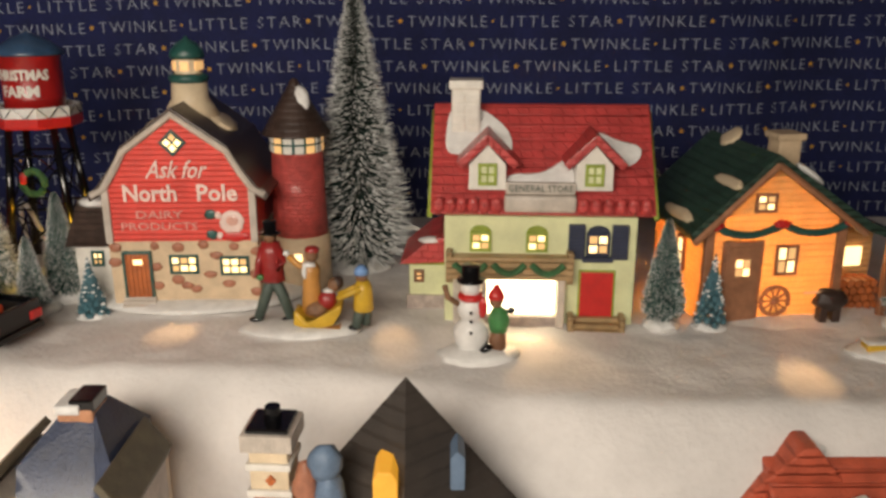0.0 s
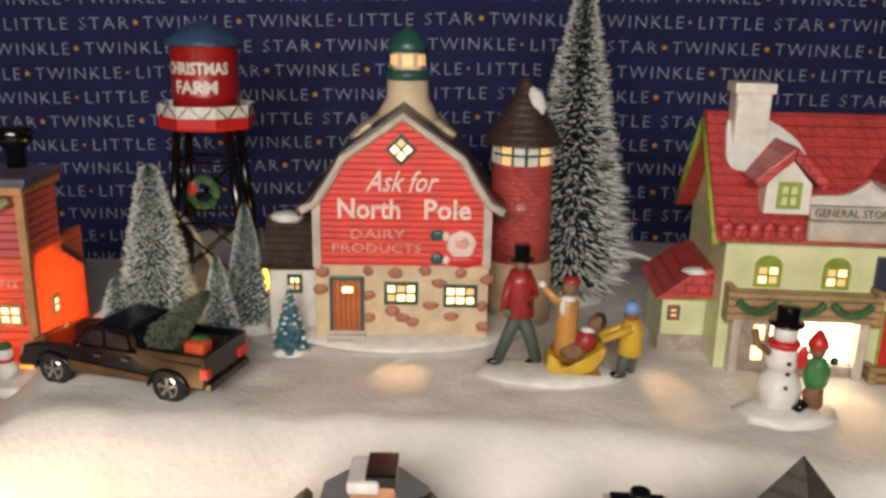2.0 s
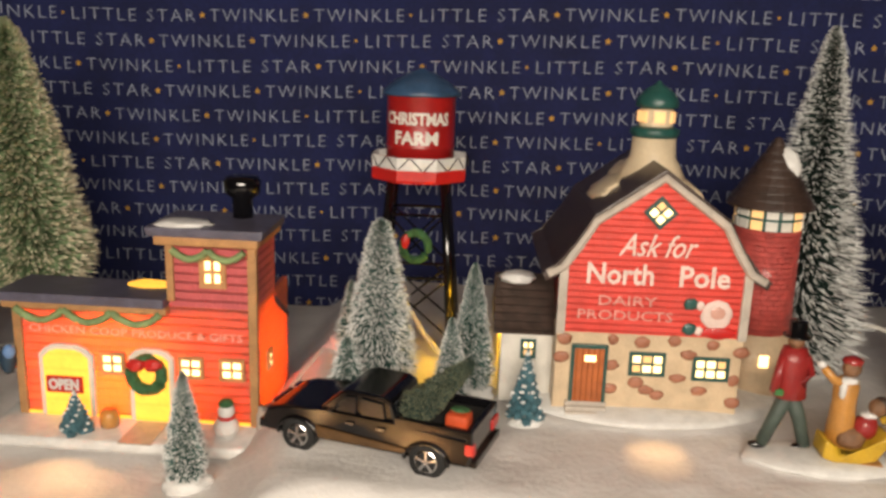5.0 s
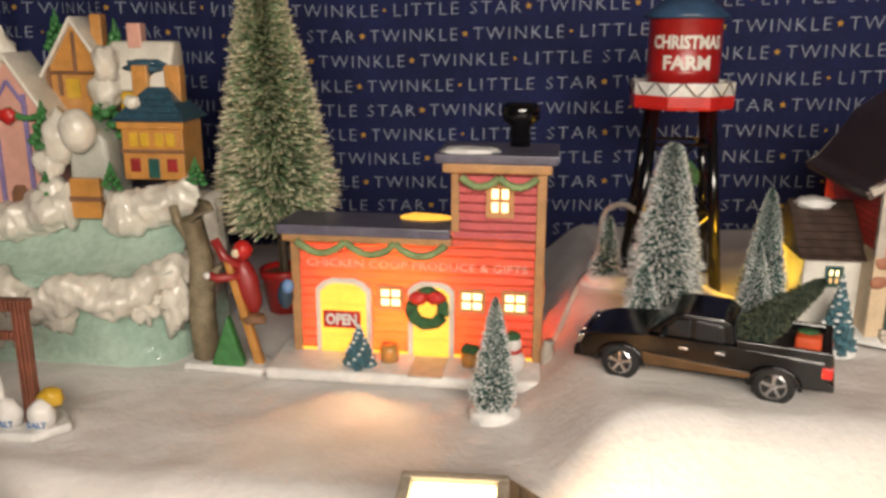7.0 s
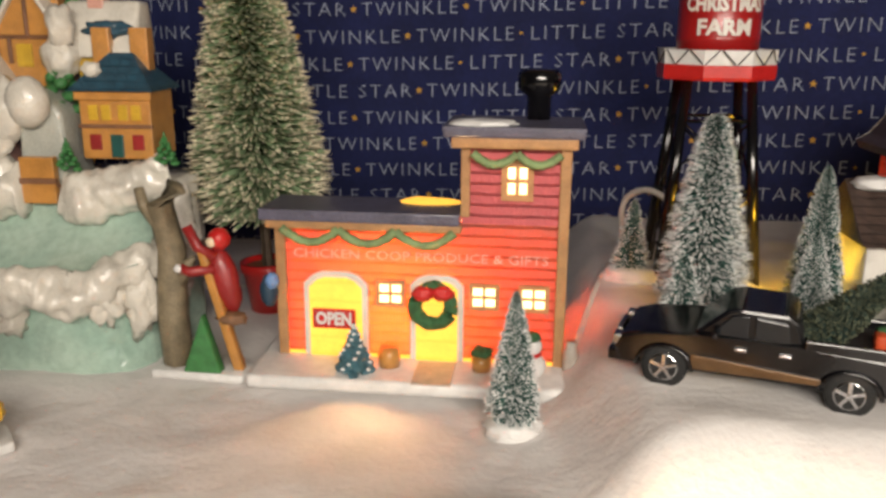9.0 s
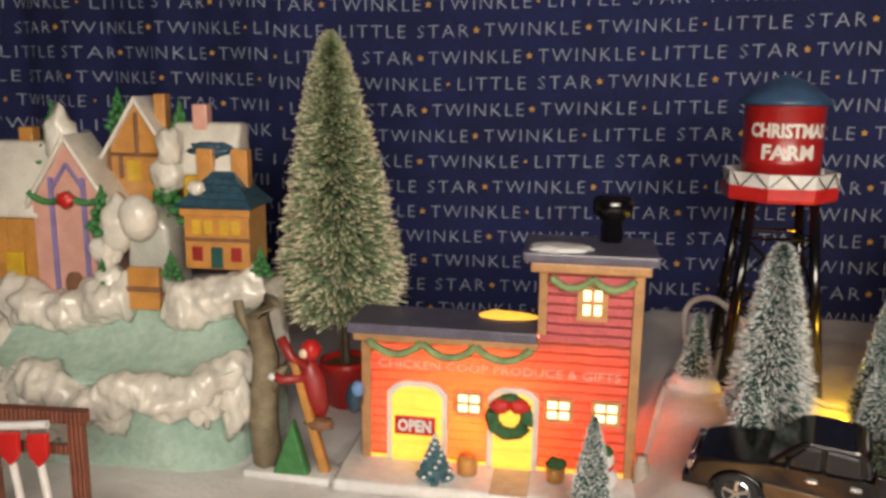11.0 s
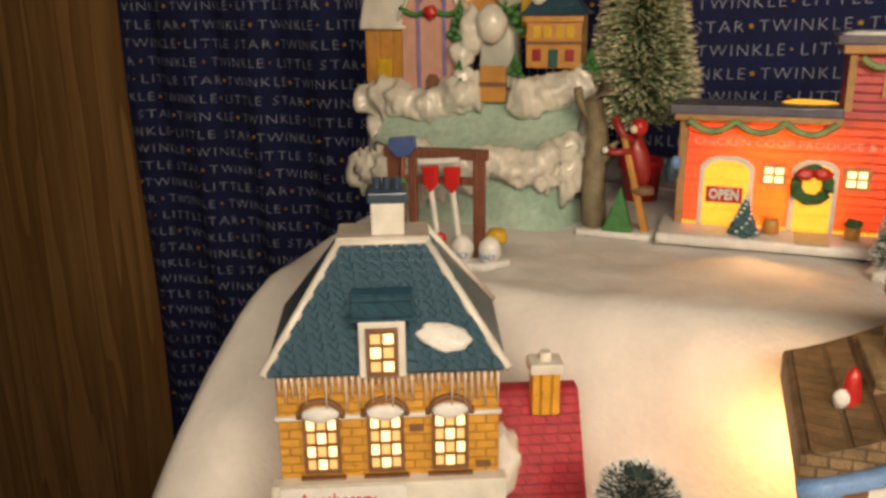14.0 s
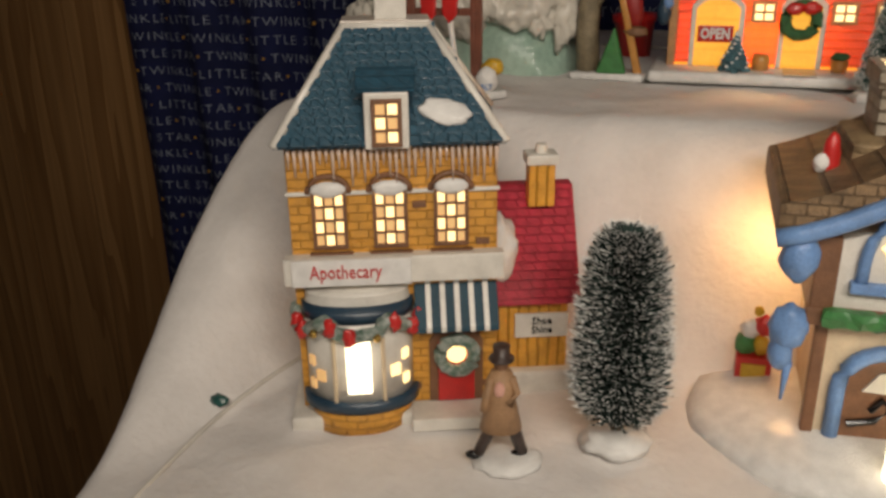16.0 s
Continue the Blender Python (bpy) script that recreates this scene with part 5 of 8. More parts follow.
def water_tower(m):
    t = thing("water_tower", m, "red water tower with blue roof on glossy black legs", "water tower")
    H = 0.134
    for sx in (-1, 1):
        for sy in (-1, 1):
            part("leg", tube([(sx * 0.033, sy * 0.028, 0), (sx * 0.021, sy * 0.018, H)], 0.0050, 8, None, 0.0036), BLACK, t, "", True)
    for z0, z1 in ((0.010, 0.058), (0.058, 0.106)):
        for s in (-1, 1):
            f0, f1 = 0.033 - 0.013 * z0 / H, 0.033 - 0.013 * z1 / H
            g0, g1 = 0.028 - 0.010 * z0 / H, 0.028 - 0.010 * z1 / H
            for k in (-1, 1):
                part("brace", tube([(k * f0, s * g0, z0), (-k * f1, s * g1, z1)], 0.0009, 6), BLACK, t)
                part("brace", tube([(s * f0, k * g0, z0), (s * f1, -k * g1, z1)], 0.0009, 6), BLACK, t)
            part("rail", tube([(-f1, s * g1, z1), (f1, s * g1, z1)], 0.0013, 6), BLACK, t)
            part("rail", tube([(s * f1, -g1, z1), (s * f1, g1, z1)], 0.0013, 6), BLACK, t)
    bm = bmesh.new()
    tube([(0.0105 * math.cos(2 * math.pi * i / 20), -0.029, 0.084 + 0.0105 * math.sin(2 * math.pi * i / 20)) for i in range(21)], 0.0032, 7, bm)
    for v in bm.verts:
        v.co += 0.0012 * noise.noise_vector(v.co * 600)
    w = part("wreath", bm, GREEN, t, "dark green wreath with red bow")
    part("bow", blob(-0.008, -0.0315, 0.088, 0.0035, 0.002, 0.0055, 0.3, 1), RED, w, "", True)
    d = part("deck", lathe([(0.0395, H - 0.002), (0.0405, H), (0.0405, H + 0.007), (0.039, H + 0.008)], 0, 0, 8), RED, t, "red octagonal deck")
    d.matrix_basis = pose(0, 0, 0, 0, 0, 22.5)
    rl = part("deck_railing", lathe([(0.0402, H + 0.0075), (0.0405, H + 0.0165), (0.0385, H + 0.0165), (0.038, H + 0.0075)], 0, 0, 8), SNOWPAINT, t, "white snowy railing")
    rl.matrix_basis = pose(0, 0, 0, 0, 0, 22.5)
    for k in range(24):
        a = 2 * math.pi * (k + 0.5) / 24
        rr = 0.0398
        kk = 0.11 if k % 2 else -0.11
        part("railing_brace", tube([(rr * math.cos(a - kk), rr * math.sin(a - kk), H + 0.008), (rr * math.cos(a + kk), rr * math.sin(a + kk), H + 0.0165)], 0.00045, 5), BLACK, rl)
    tk = part("tank", lathe([(0.0275, H + 0.008), (0.0275, H + 0.022), (0.0281, H + 0.023), (0.0275, H + 0.024), (0.0275, H + 0.058), (0.0282, H + 0.059), (0.0275, H + 0.062)], 0, 0, 40), TANKRED, t, "glossy red tank", True)
    part("roof", lathe([(0.0315, H + 0.060), (0.0318, H + 0.0625), (0.022, H + 0.070), (0.012, H + 0.0755), (0.003, H + 0.0785), (0.0008, H + 0.080)], 0, 0, 36), TANKBLUE, t, "blue conical roof", True)
    for text, z, s, wd in (("CHRISTMAS", H + 0.0435, 0.0120, 0.056), ("FARM", H + 0.0295, 0.0130, 0.036)):
        o = lettering(text, s, WHITE, tk, 0, 0, 0, wd, bold=0.0005)
        for v in o.data.vertices:
            a = v.co.x / 0.0275
            v.co = Vector((0.0279 * math.sin(a), v.co.y + z, 0.0279 * math.cos(a) + v.co.z))
        o.matrix_basis = pose(0, 0, 0, 90, 0, -4)
    return t


water_tower(on(-0.3665, 0.757, 2) @ Matrix.Diagonal((0.93, 0.93, 1, 1)))


def pickup(m):
    t = thing("toy_pickup_truck", m, "glossy black toy pickup truck with bronze lower sides", "toy truck")
    L, W = 0.130, 0.046
    low = [(0.002, 0.010), (0.128, 0.012), (0.130, 0.018), (0.129, 0.0315), (0.083, 0.0325), (0.040, 0.0325), (0.012, 0.0300), (0.003, 0.0265), (0.0, 0.018)]
    body = part("body", prism(low, 0, W, 0.002), BLACK, t, "", True)
    for f in body.data.polygons:
        f.use_smooth = False
    cab = [(0.036, 0.032), (0.084, 0.032), (0.081, 0.045), (0.076, 0.0485), (0.056, 0.0490), (0.050, 0.0475)]
    cb = part("cab", prism(cab, 0.003, W - 0.003, 0.0018), BLACK, t, "black double cab")
    for y in (0.0022, W - 0.0022):
        for poly in ([(0.044, 0.0335), (0.060, 0.0335), (0.060, 0.0455), (0.053, 0.0450)], [(0.063, 0.0335), (0.078, 0.0335), (0.0765, 0.0440), (0.063, 0.0455)]):
            part("side_window", prism(poly, y - 0.0008, y + 0.0008, 0.0003), GLASS, cb, "tinted side window")
    part("windscreen", prism([(0.0375, 0.0335), (0.0505, 0.0468), (0.0512, 0.0468), (0.0385, 0.0335)], 0.006, W - 0.006), GLASS, cb, "tinted windscreen")
    part("rear_window", prism([(0.0838, 0.0345), (0.0822, 0.0440), (0.0812, 0.0440), (0.0828, 0.0345)], 0.006, W - 0.006), GLASS, cb)
    for y in (-0.0006, W + 0.0006):
        part("side_panel", prism([(0.036, 0.0125), (0.092, 0.0140), (0.092, 0.0175), (0.036, 0.0210)], y - 0.0008, y + 0.0008, 0.0005), BRONZE, body, "bronze painted lower side")
        for x in (0.045, 0.064):
            part("door_handle", box(x + 0.010, x + 0.015, y - 0.0012, y + 0.0012, 0.0270, 0.0282, 0.0003), CHROME, body)
    # load bed with its rim
    part("bed_liner", box(0.087, 0.126, 0.004, W - 0.004, 0.0318, 0.0327, 0.0003), RUBBER, body)
    for y0, y1 in ((0, 0.0035), (W - 0.0035, W)):
        part("bed_side", box(0.084, 0.129, y0, y1, 0.0315, 0.0375, 0.0008), BLACK, body)
    part("tailgate", box(0.1262, 0.1300, 0.0, W, 0.020, 0.0375, 0.0008), BLACK, body)
    part("rear_bumper", box(0.1275, 0.1325, 0.001, W - 0.001, 0.012, 0.0175, 0.001), BLACK, body)
    part("front_bumper", box(-0.0030, 0.003, 0.001, W - 0.001, 0.010, 0.0165, 0.0012), BLACK, body)
    part("grille", box(-0.0012, 0.001, 0.012, W - 0.012, 0.0178, 0.0255, 0.0006), CHROME, body)
    for y in (0.0055, W - 0.0055):
        part("headlight", box(-0.0010, 0.003, y - 0.0042, y + 0.0042, 0.0195, 0.0255, 0.0008), CHROME, body)
        part("tail_light", box(0.1255, 0.1312, y - 0.006, y - 0.001 if y < 0.02 else y + 0.006, 0.0205, 0.0285, 0.0014), RED, body, "red tail light")
        part("mirror", blob(0.046, -0.002 if y < 0.02 else W + 0.002, 0.0345, 0.0018, 0.0022, 0.0022, 0.1, 1), BLACK, body, "", True)
    for x in (0.024, 0.104):
        for y, s in ((0.0035, -1), (W - 0.0035, 1)):
            w = part("wheel", lathe([(0.0062, -0.0045), (0.0100, -0.0045), (0.0108, -0.003), (0.0108, 0.003), (0.0100, 0.0045), (0.0062, 0.0045)], 0, 0, 24), RUBBER, t, "black rubber tyre", True)
            w.matrix_basis = pose(x, y, 0.0108, -90 * s, 0, 0)
            part("rim", lathe([(0.0068, -0.003), (0.0072, 0.0042), (0.0060, 0.0050), (0.0050, 0.0035), (0.0022, 0.0035), (0.0016, 0.0048), (0.0004, 0.005)], 0, 0, 20), CHROME, w, "chrome rim", False)
            for k in range(5):
                part("spoke", box(-0.0009, 0.0009, 0.0012, 0.0064, 0.0030, 0.0050, 0.0003), CHROME, w).matrix_basis = pose(0, 0, 0, 0, 0, 72 * k)
            part("wheel_arch", tube([(x + 0.0128 * math.cos(a), y + s * 0.0042, 0.0108 + 0.0128 * math.sin(a)) for a in [math.pi * i / 12 for i in range(13)]], 0.0013, 6), BLACK, body, "", True)
    for o in (body, cb):
        o.matrix_basis = Matrix.Translation((0, 0, 0.0015)) @ Matrix.Diagonal((1, 1, 0.84, 1))
    return t


TRUCK = pose(-0.4365, 0.5720, 0.0325, 0, 0, -16.0)
pickup(TRUCK)
brush_tree(TRUCK @ pose(0.0880, 0.018, 0.0300, 0, 44, 0), 0.050, 0.0125, BRISTLEDARK, OLIVETIP, "small cut bottle-brush tree lying in the truck bed", 0.02, 60, 60, False, 0.0018, 0.2, 0.7, 0.12, 31, -0.3)
sack = thing("red_sack", TRUCK @ pose(0.1185, 0.012, 0.0292), "small red sack with green trim in the truck bed", "sack")
part("bag", box(-0.0070, 0.0060, -0.0060, 0.0060, 0.0, 0.0085, 0.0022), mat("orange_red_cloth", (0.62, 0.08, 0.02), 0.6, 0.2, 120, 0.3), sack, "", True)
part("trim", blob(-0.001, 0.003, 0.0085, 0.0055, 0.0040, 0.0016, 0.4, 5), GREEN, sack, "", True)


# painted figures, each one plain mesh
def walker(coat, legs, hat, h=0.078, stride=0.011, tophat=True):
    k = h / 0.078
    ps = [(blob(0, 0, 0.0465 * k, 0.0080 * k, 0.0065 * k, 0.0175 * k, 0.08, 1), coat)]
    lg = tube([(0, 0, 0.036 * k), (-stride * 0.5, 0, 0.02 * k), (-stride, 0, 0.003)], 0.0048 * k, 8, None, 0.0036 * k)
    tube([(0, 0, 0.036 * k), (stride * 0.6, 0, 0.02 * k), (stride, 0, 0.003)], 0.0048 * k, 8, lg, 0.0036 * k)
    ps.append((lg, legs))
    ft = blob(-stride - 0.002, 0, 0.002, 0.0055 * k, 0.003 * k, 0.0022, 0.1, 2)
    blob(stride - 0.002, 0, 0.002, 0.0055 * k, 0.003 * k, 0.0022, 0.1, 3, ft)
    ps.append((ft, BLACK))
    ar = tube([(-0.006 * k, -0.002, 0.058 * k), (-0.009 * k, -0.004, 0.046 * k), (-0.010 * k, -0.004, 0.037 * k)], 0.0028 * k, 7)
    tube([(0.006 * k, -0.002, 0.058 * k), (0.009 * k, -0.003, 0.048 * k), (0.004 * k, -0.006, 0.042 * k)], 0.0028 * k, 7, ar)
    ps.append((ar, coat))
    ps.append((blob(0, 0, 0.0665 * k, 0.0046 * k, 0.0046 * k, 0.0052 * k, 0.05, 4), SKINLESS))
    if tophat:
        ps.append((lathe([(0.0078 * k, 0.0690 * k), (0.0078 * k, 0.0700 * k), (0.0048 * k, 0.0705 * k), (0.0052 * k, 0.0780 * k), (0.0045 * k, 0.0785 * k)], 0, 0, 16), hat))
    else:
        ps.append((blob(0, 0, 0.0700 * k, 0.0054 * k, 0.0054 * k, 0.0042 * k, 0.1, 5), hat))
    return ps


def shifted(pieces, m):
    for bm, mt in pieces:
        bmesh.ops.transform(bm, matrix=m, verts=bm.verts)
    return pieces


def child(coat, legs, cap, x, y, z, h, reach):
    """A small standing figure that leans forward with both arms out."""
    k = h / 0.050
    lg = tube([(x, y, z + 0.020 * k), (x - 0.003 * k, y - 0.002, z + 0.010 * k), (x - 0.005 * k, y - 0.002, z + 0.002)], 0.0046 * k, 8, None, 0.0036 * k)
    tube([(x + 0.002, y + 0.002, z + 0.020 * k), (x + 0.003, y + 0.003, z + 0.010 * k), (x + 0.002, y + 0.003, z + 0.002)], 0.0046 * k, 8, lg, 0.0036 * k)
    body = lathe([(0.0045 * k, z + 0.039 * k), (0.0068 * k, z + 0.034 * k), (0.0072 * k, z + 0.026 * k), (0.0080 * k, z + 0.016 * k), (0.0070 * k, z + 0.015 * k)], x + 0.001, y, 14)
    for dy in (-0.005, 0.004):
        tube([(x, y + dy * k, z + 0.034 * k), (x - reach * 0.5, y + dy * k, z + 0.030 * k), (x - reach, y + dy * k, z + 0.026 * k)], 0.0030 * k, 7, body, 0.0022 * k)
    return [(lg, legs), (body, coat), (blob(x - 0.006 * k, y - 0.002, z + 0.0015, 0.0055 * k, 0.0030 * k, 0.0022, 0.1, 2), BLACK), (blob(x, y, z + 0.0425 * k, 0.0048 * k, 0.0048 * k, 0.0052 * k, 0.05, 3), SKINLESS), (lathe([(0.0056 * k, z + 0.0440 * k), (0.0052 * k, z + 0.0480 * k), (0.0024 * k, z + 0.0510 * k)], x, y, 14), cap)]


sled = [(blob(0.052, -0.002, 0.0010, 0.047, 0.021, 0.0052, 0.12, 6), SNOWPAINT)]
man = walker(DULLRED, SLATEGREEN, BLACK, 0.080, 0.0125)
man.append((lathe([(0.0070, 0.064), (0.0090, 0.056), (0.0088, 0.046), (0.0098, 0.034), (0.0085, 0.0335)], 0, 0, 16, None, 1.0, 0.8), DULLRED))
man.append((box(-0.0105, -0.0055, -0.0075, -0.0035, 0.036, 0.040, 0.001), LEAFGREEN))
sled += shifted(man, pose(0.0300, 0.004, 0.0035))
# the sled: a swept yellow tub on a brown runner
tub = prism([(0.0470, 0.0075), (0.0480, 0.0190), (0.0520, 0.0165), (0.0570, 0.0120), (0.0640, 0.0115), (0.0720, 0.0155), (0.0800, 0.0225), (0.0840, 0.0235), (0.0830, 0.0170), (0.0770, 0.0075), (0.0680, 0.0050), (0.0540, 0.0050)], -0.014, 0.004, 0.0016)
sled += [(tub, YELLOW), (prism([(0.046, 0.0038), (0.082, 0.0030), (0.082, 0.0050), (0.046, 0.0056)], -0.013, 0.003, 0.0006), OCHREWALL)]
sled += [(lathe([(0.0078, 0.010), (0.0080, 0.022), (0.0066, 0.038), (0.0072, 0.048), (0.0040, 0.053)], 0.0600, 0.000, 16), OCHREWALL), (blob(0.0610, -0.001, 0.0585, 0.0052, 0.0050, 0.0056, 0.06, 4), SKINLESS),
         (blob(0.0615, 0.000, 0.0625, 0.0056, 0.0054, 0.0030, 0.15, 5), DULLRED), (blob(0.0590, -0.004, 0.0520, 0.0056, 0.0036, 0.0022, 0.25, 6), SNOWPAINT), (blob(0.0560, -0.006, 0.0465, 0.0020, 0.0018, 0.0052, 0.2, 7), SNOWPAINT),
         (tube([(0.0580, -0.003, 0.0500), (0.0510, -0.004, 0.0520), (0.0445, -0.004, 0.0590)], 0.0031, 8, None, 0.0024), OCHREWALL), (blob(0.0430, -0.004, 0.0610, 0.0026, 0.0024, 0.0024, 0.1, 8), SNOWPAINT),
         (blob(0.0640, -0.005, 0.0175, 0.0088, 0.0070, 0.0070, 0.25, 9), SKINLESS), (blob(0.0720, -0.004, 0.0240, 0.0070, 0.0062, 0.0082, 0.12, 10, None, 3, Matrix.Rotation(radians(24), 3, "Y")), DULLRED),
         (blob(0.0735, -0.004, 0.0318, 0.0046, 0.0042, 0.0022, 0.25, 11), SNOWPAINT), (blob(0.0775, -0.004, 0.0365, 0.0050, 0.0048, 0.0054, 0.06, 12), SKINLESS), (blob(0.0800, -0.003, 0.0375, 0.0046, 0.0050, 0.0056, 0.1, 13), SMOOTHBROWN)]
sled += child(YELLOW, SLATEGREEN, SKYBLUE, 0.0985, -0.008, 0.0030, 0.0490, 0.018)
figure_mesh("sledding_figurine", on(-0.1590, 0.594), sled, "painted resin figures pulling a yellow sled on snow", "figurine", "painted figurines")

snow = [(blob(0.024, 0, 0.0015, 0.026, 0.018, 0.006, 0.2, 9), SNOWPAINT), (blob(0.019, 0.002, 0.015, 0.0115, 0.0105, 0.0135, 0.06, 1), SNOWPAINT), (blob(0.0185, 0.002, 0.034, 0.0088, 0.0082, 0.0105, 0.05, 2), SNOWPAINT),
        (blob(0.0185, 0.001, 0.0485, 0.0066, 0.0064, 0.0066, 0.04, 3), SNOWPAINT), (lathe([(0.0075, 0.0405), (0.0085, 0.0425), (0.0075, 0.0445)], 0.0185, 0.001, 16), RED), (blob(0.026, -0.006, 0.037, 0.0028, 0.002, 0.007, 0.2, 4), RED),
        (lathe([(0.0090, 0.0530), (0.0090, 0.0545), (0.0058, 0.0550), (0.0060, 0.0635), (0.0054, 0.0640)], 0.0185, 0.001, 16), BLACK), (tube([(0.011, 0, 0.037), (0.004, 0, 0.042), (0.002, 0, 0.050)], 0.002, 6), SKINLESS)]
for z in (0.028, 0.034, 0.020):
    snow.append((blob(0.0185, -0.0082, z, 0.0012, 0.0010, 0.0012, 0, 1, None, 2), BLACK))
snow += [(blob(0.0365, -0.001, 0.026, 0.0068, 0.006, 0.0105, 0.15, 5), LEAFGREEN), (blob(0.036, -0.002, 0.012, 0.0055, 0.005, 0.009, 0.2, 6), BROWN), (blob(0.0345, -0.003, 0.0405, 0.0045, 0.0045, 0.0048, 0.1, 7), SKINLESS), (lathe([(0.0056, 0.0425), (0.0050, 0.0455), (0.0012, 0.0520)], 0.0345, -0.003, 12), RED), (blob(0.044, -0.003, 0.034, 0.0024, 0.0024, 0.0024, 0.1, 8), BLACK), (tube([(0.031, -0.004, 0.010), (0.026, -0.006, 0.005)], 0.003, 6), BLACK)]
figure_mesh("snowman_figurine", on(-0.001, 0.546) @ Matrix.Diagonal((1.1, 1.1, 1.06, 1)), snow, "painted white snowman with red scarf and small figure hugging", "figurine", "painted figurines")

gift = [(blob(0.020, 0, 0.0015, 0.030, 0.018, 0.005, 0.2, 5), SNOWPAINT), (box(0.001, 0.016, -0.008, 0.004, 0.003, 0.010, 0.001), YELLOW), (box(0.000, 0.017, -0.0085, 0.0045, 0.0095, 0.0115, 0.001), SNOWPAINT)]
gift += shifted(walker(RED, SLATEGREEN, RED, 0.055, 0.004, False), pose(0.029, 0.0, 0.003))
figure_mesh("gift_figurine", on(0.300, 0.552), gift, "painted resin figure in red beside a yellow parcel", "figurine", "painted figurines")

climb = [(prism([(-0.030, -0.010), (0.026, -0.012), (0.032, 0.004), (0.012, 0.020), (-0.026, 0.016)], 0, 0.0055, 0.002, None, "xy"), SNOWPAINT)]
tr = tube([(-0.018, 0.004, 0.003), (-0.020, 0.004, 0.035), (-0.018, 0.004, 0.075), (-0.022, 0.004, 0.100), (-0.012, 0.004, 0.112)], 0.0095, 10, None, 0.0065)
tube([(-0.018, 0.004, 0.050), (-0.008, 0.0, 0.066), (-0.002, 0.0, 0.072)], 0.0042, 8, tr, 0.002)
tube([(-0.019, 0.004, 0.082), (-0.032, 0.004, 0.100), (-0.034, 0.004, 0.110)], 0.005, 8, tr, 0.003)
for v in tr.verts:
    v.co += 0.002 * noise.noise_vector(v.co * 160)
climb += [(tr, GNARL), (prism([(0.000, 0.078), (0.0045, 0.078), (0.0245, 0.004), (0.0185, 0.004)], -0.004, 0.002, 0.0008), OCHREWALL), (prism([(-0.010, 0.005), (0.013, 0.005), (0.003, 0.040)], -0.010, -0.002, 0.0015), LEAFGREEN),
          (blob(0.013, 0.004, 0.058, 0.0085, 0.007, 0.020, 0.12, 3, None, 3, Matrix.Rotation(radians(-14), 3, "Y")), DULLRED), (blob(0.013, 0.0, 0.083, 0.0062, 0.006, 0.0066, 0.1, 4), RED), (blob(0.010, -0.005, 0.082, 0.003, 0.002, 0.003, 0.1, 4), CREAM),
          (tube([(0.010, 0, 0.072), (0.001, -0.002, 0.078), (-0.005, -0.002, 0.090)], 0.0032, 7), DULLRED), (tube([(0.010, -0.002, 0.066), (-0.004, -0.004, 0.064), (-0.009, -0.004, 0.066)], 0.003, 7), DULLRED), (blob(-0.010, -0.005, 0.066, 0.003, 0.0025, 0.0025, 0.1, 2), SNOWPAINT), (blob(0.018, 0.0, 0.036, 0.009, 0.006, 0.004, 0.3, 6), SKINLESS)]
figure_mesh("climbing_figurine", on(-0.666, 0.622), climb, "painted figure in red climbing a ladder up a trunk", "figurine", "painted figurines")


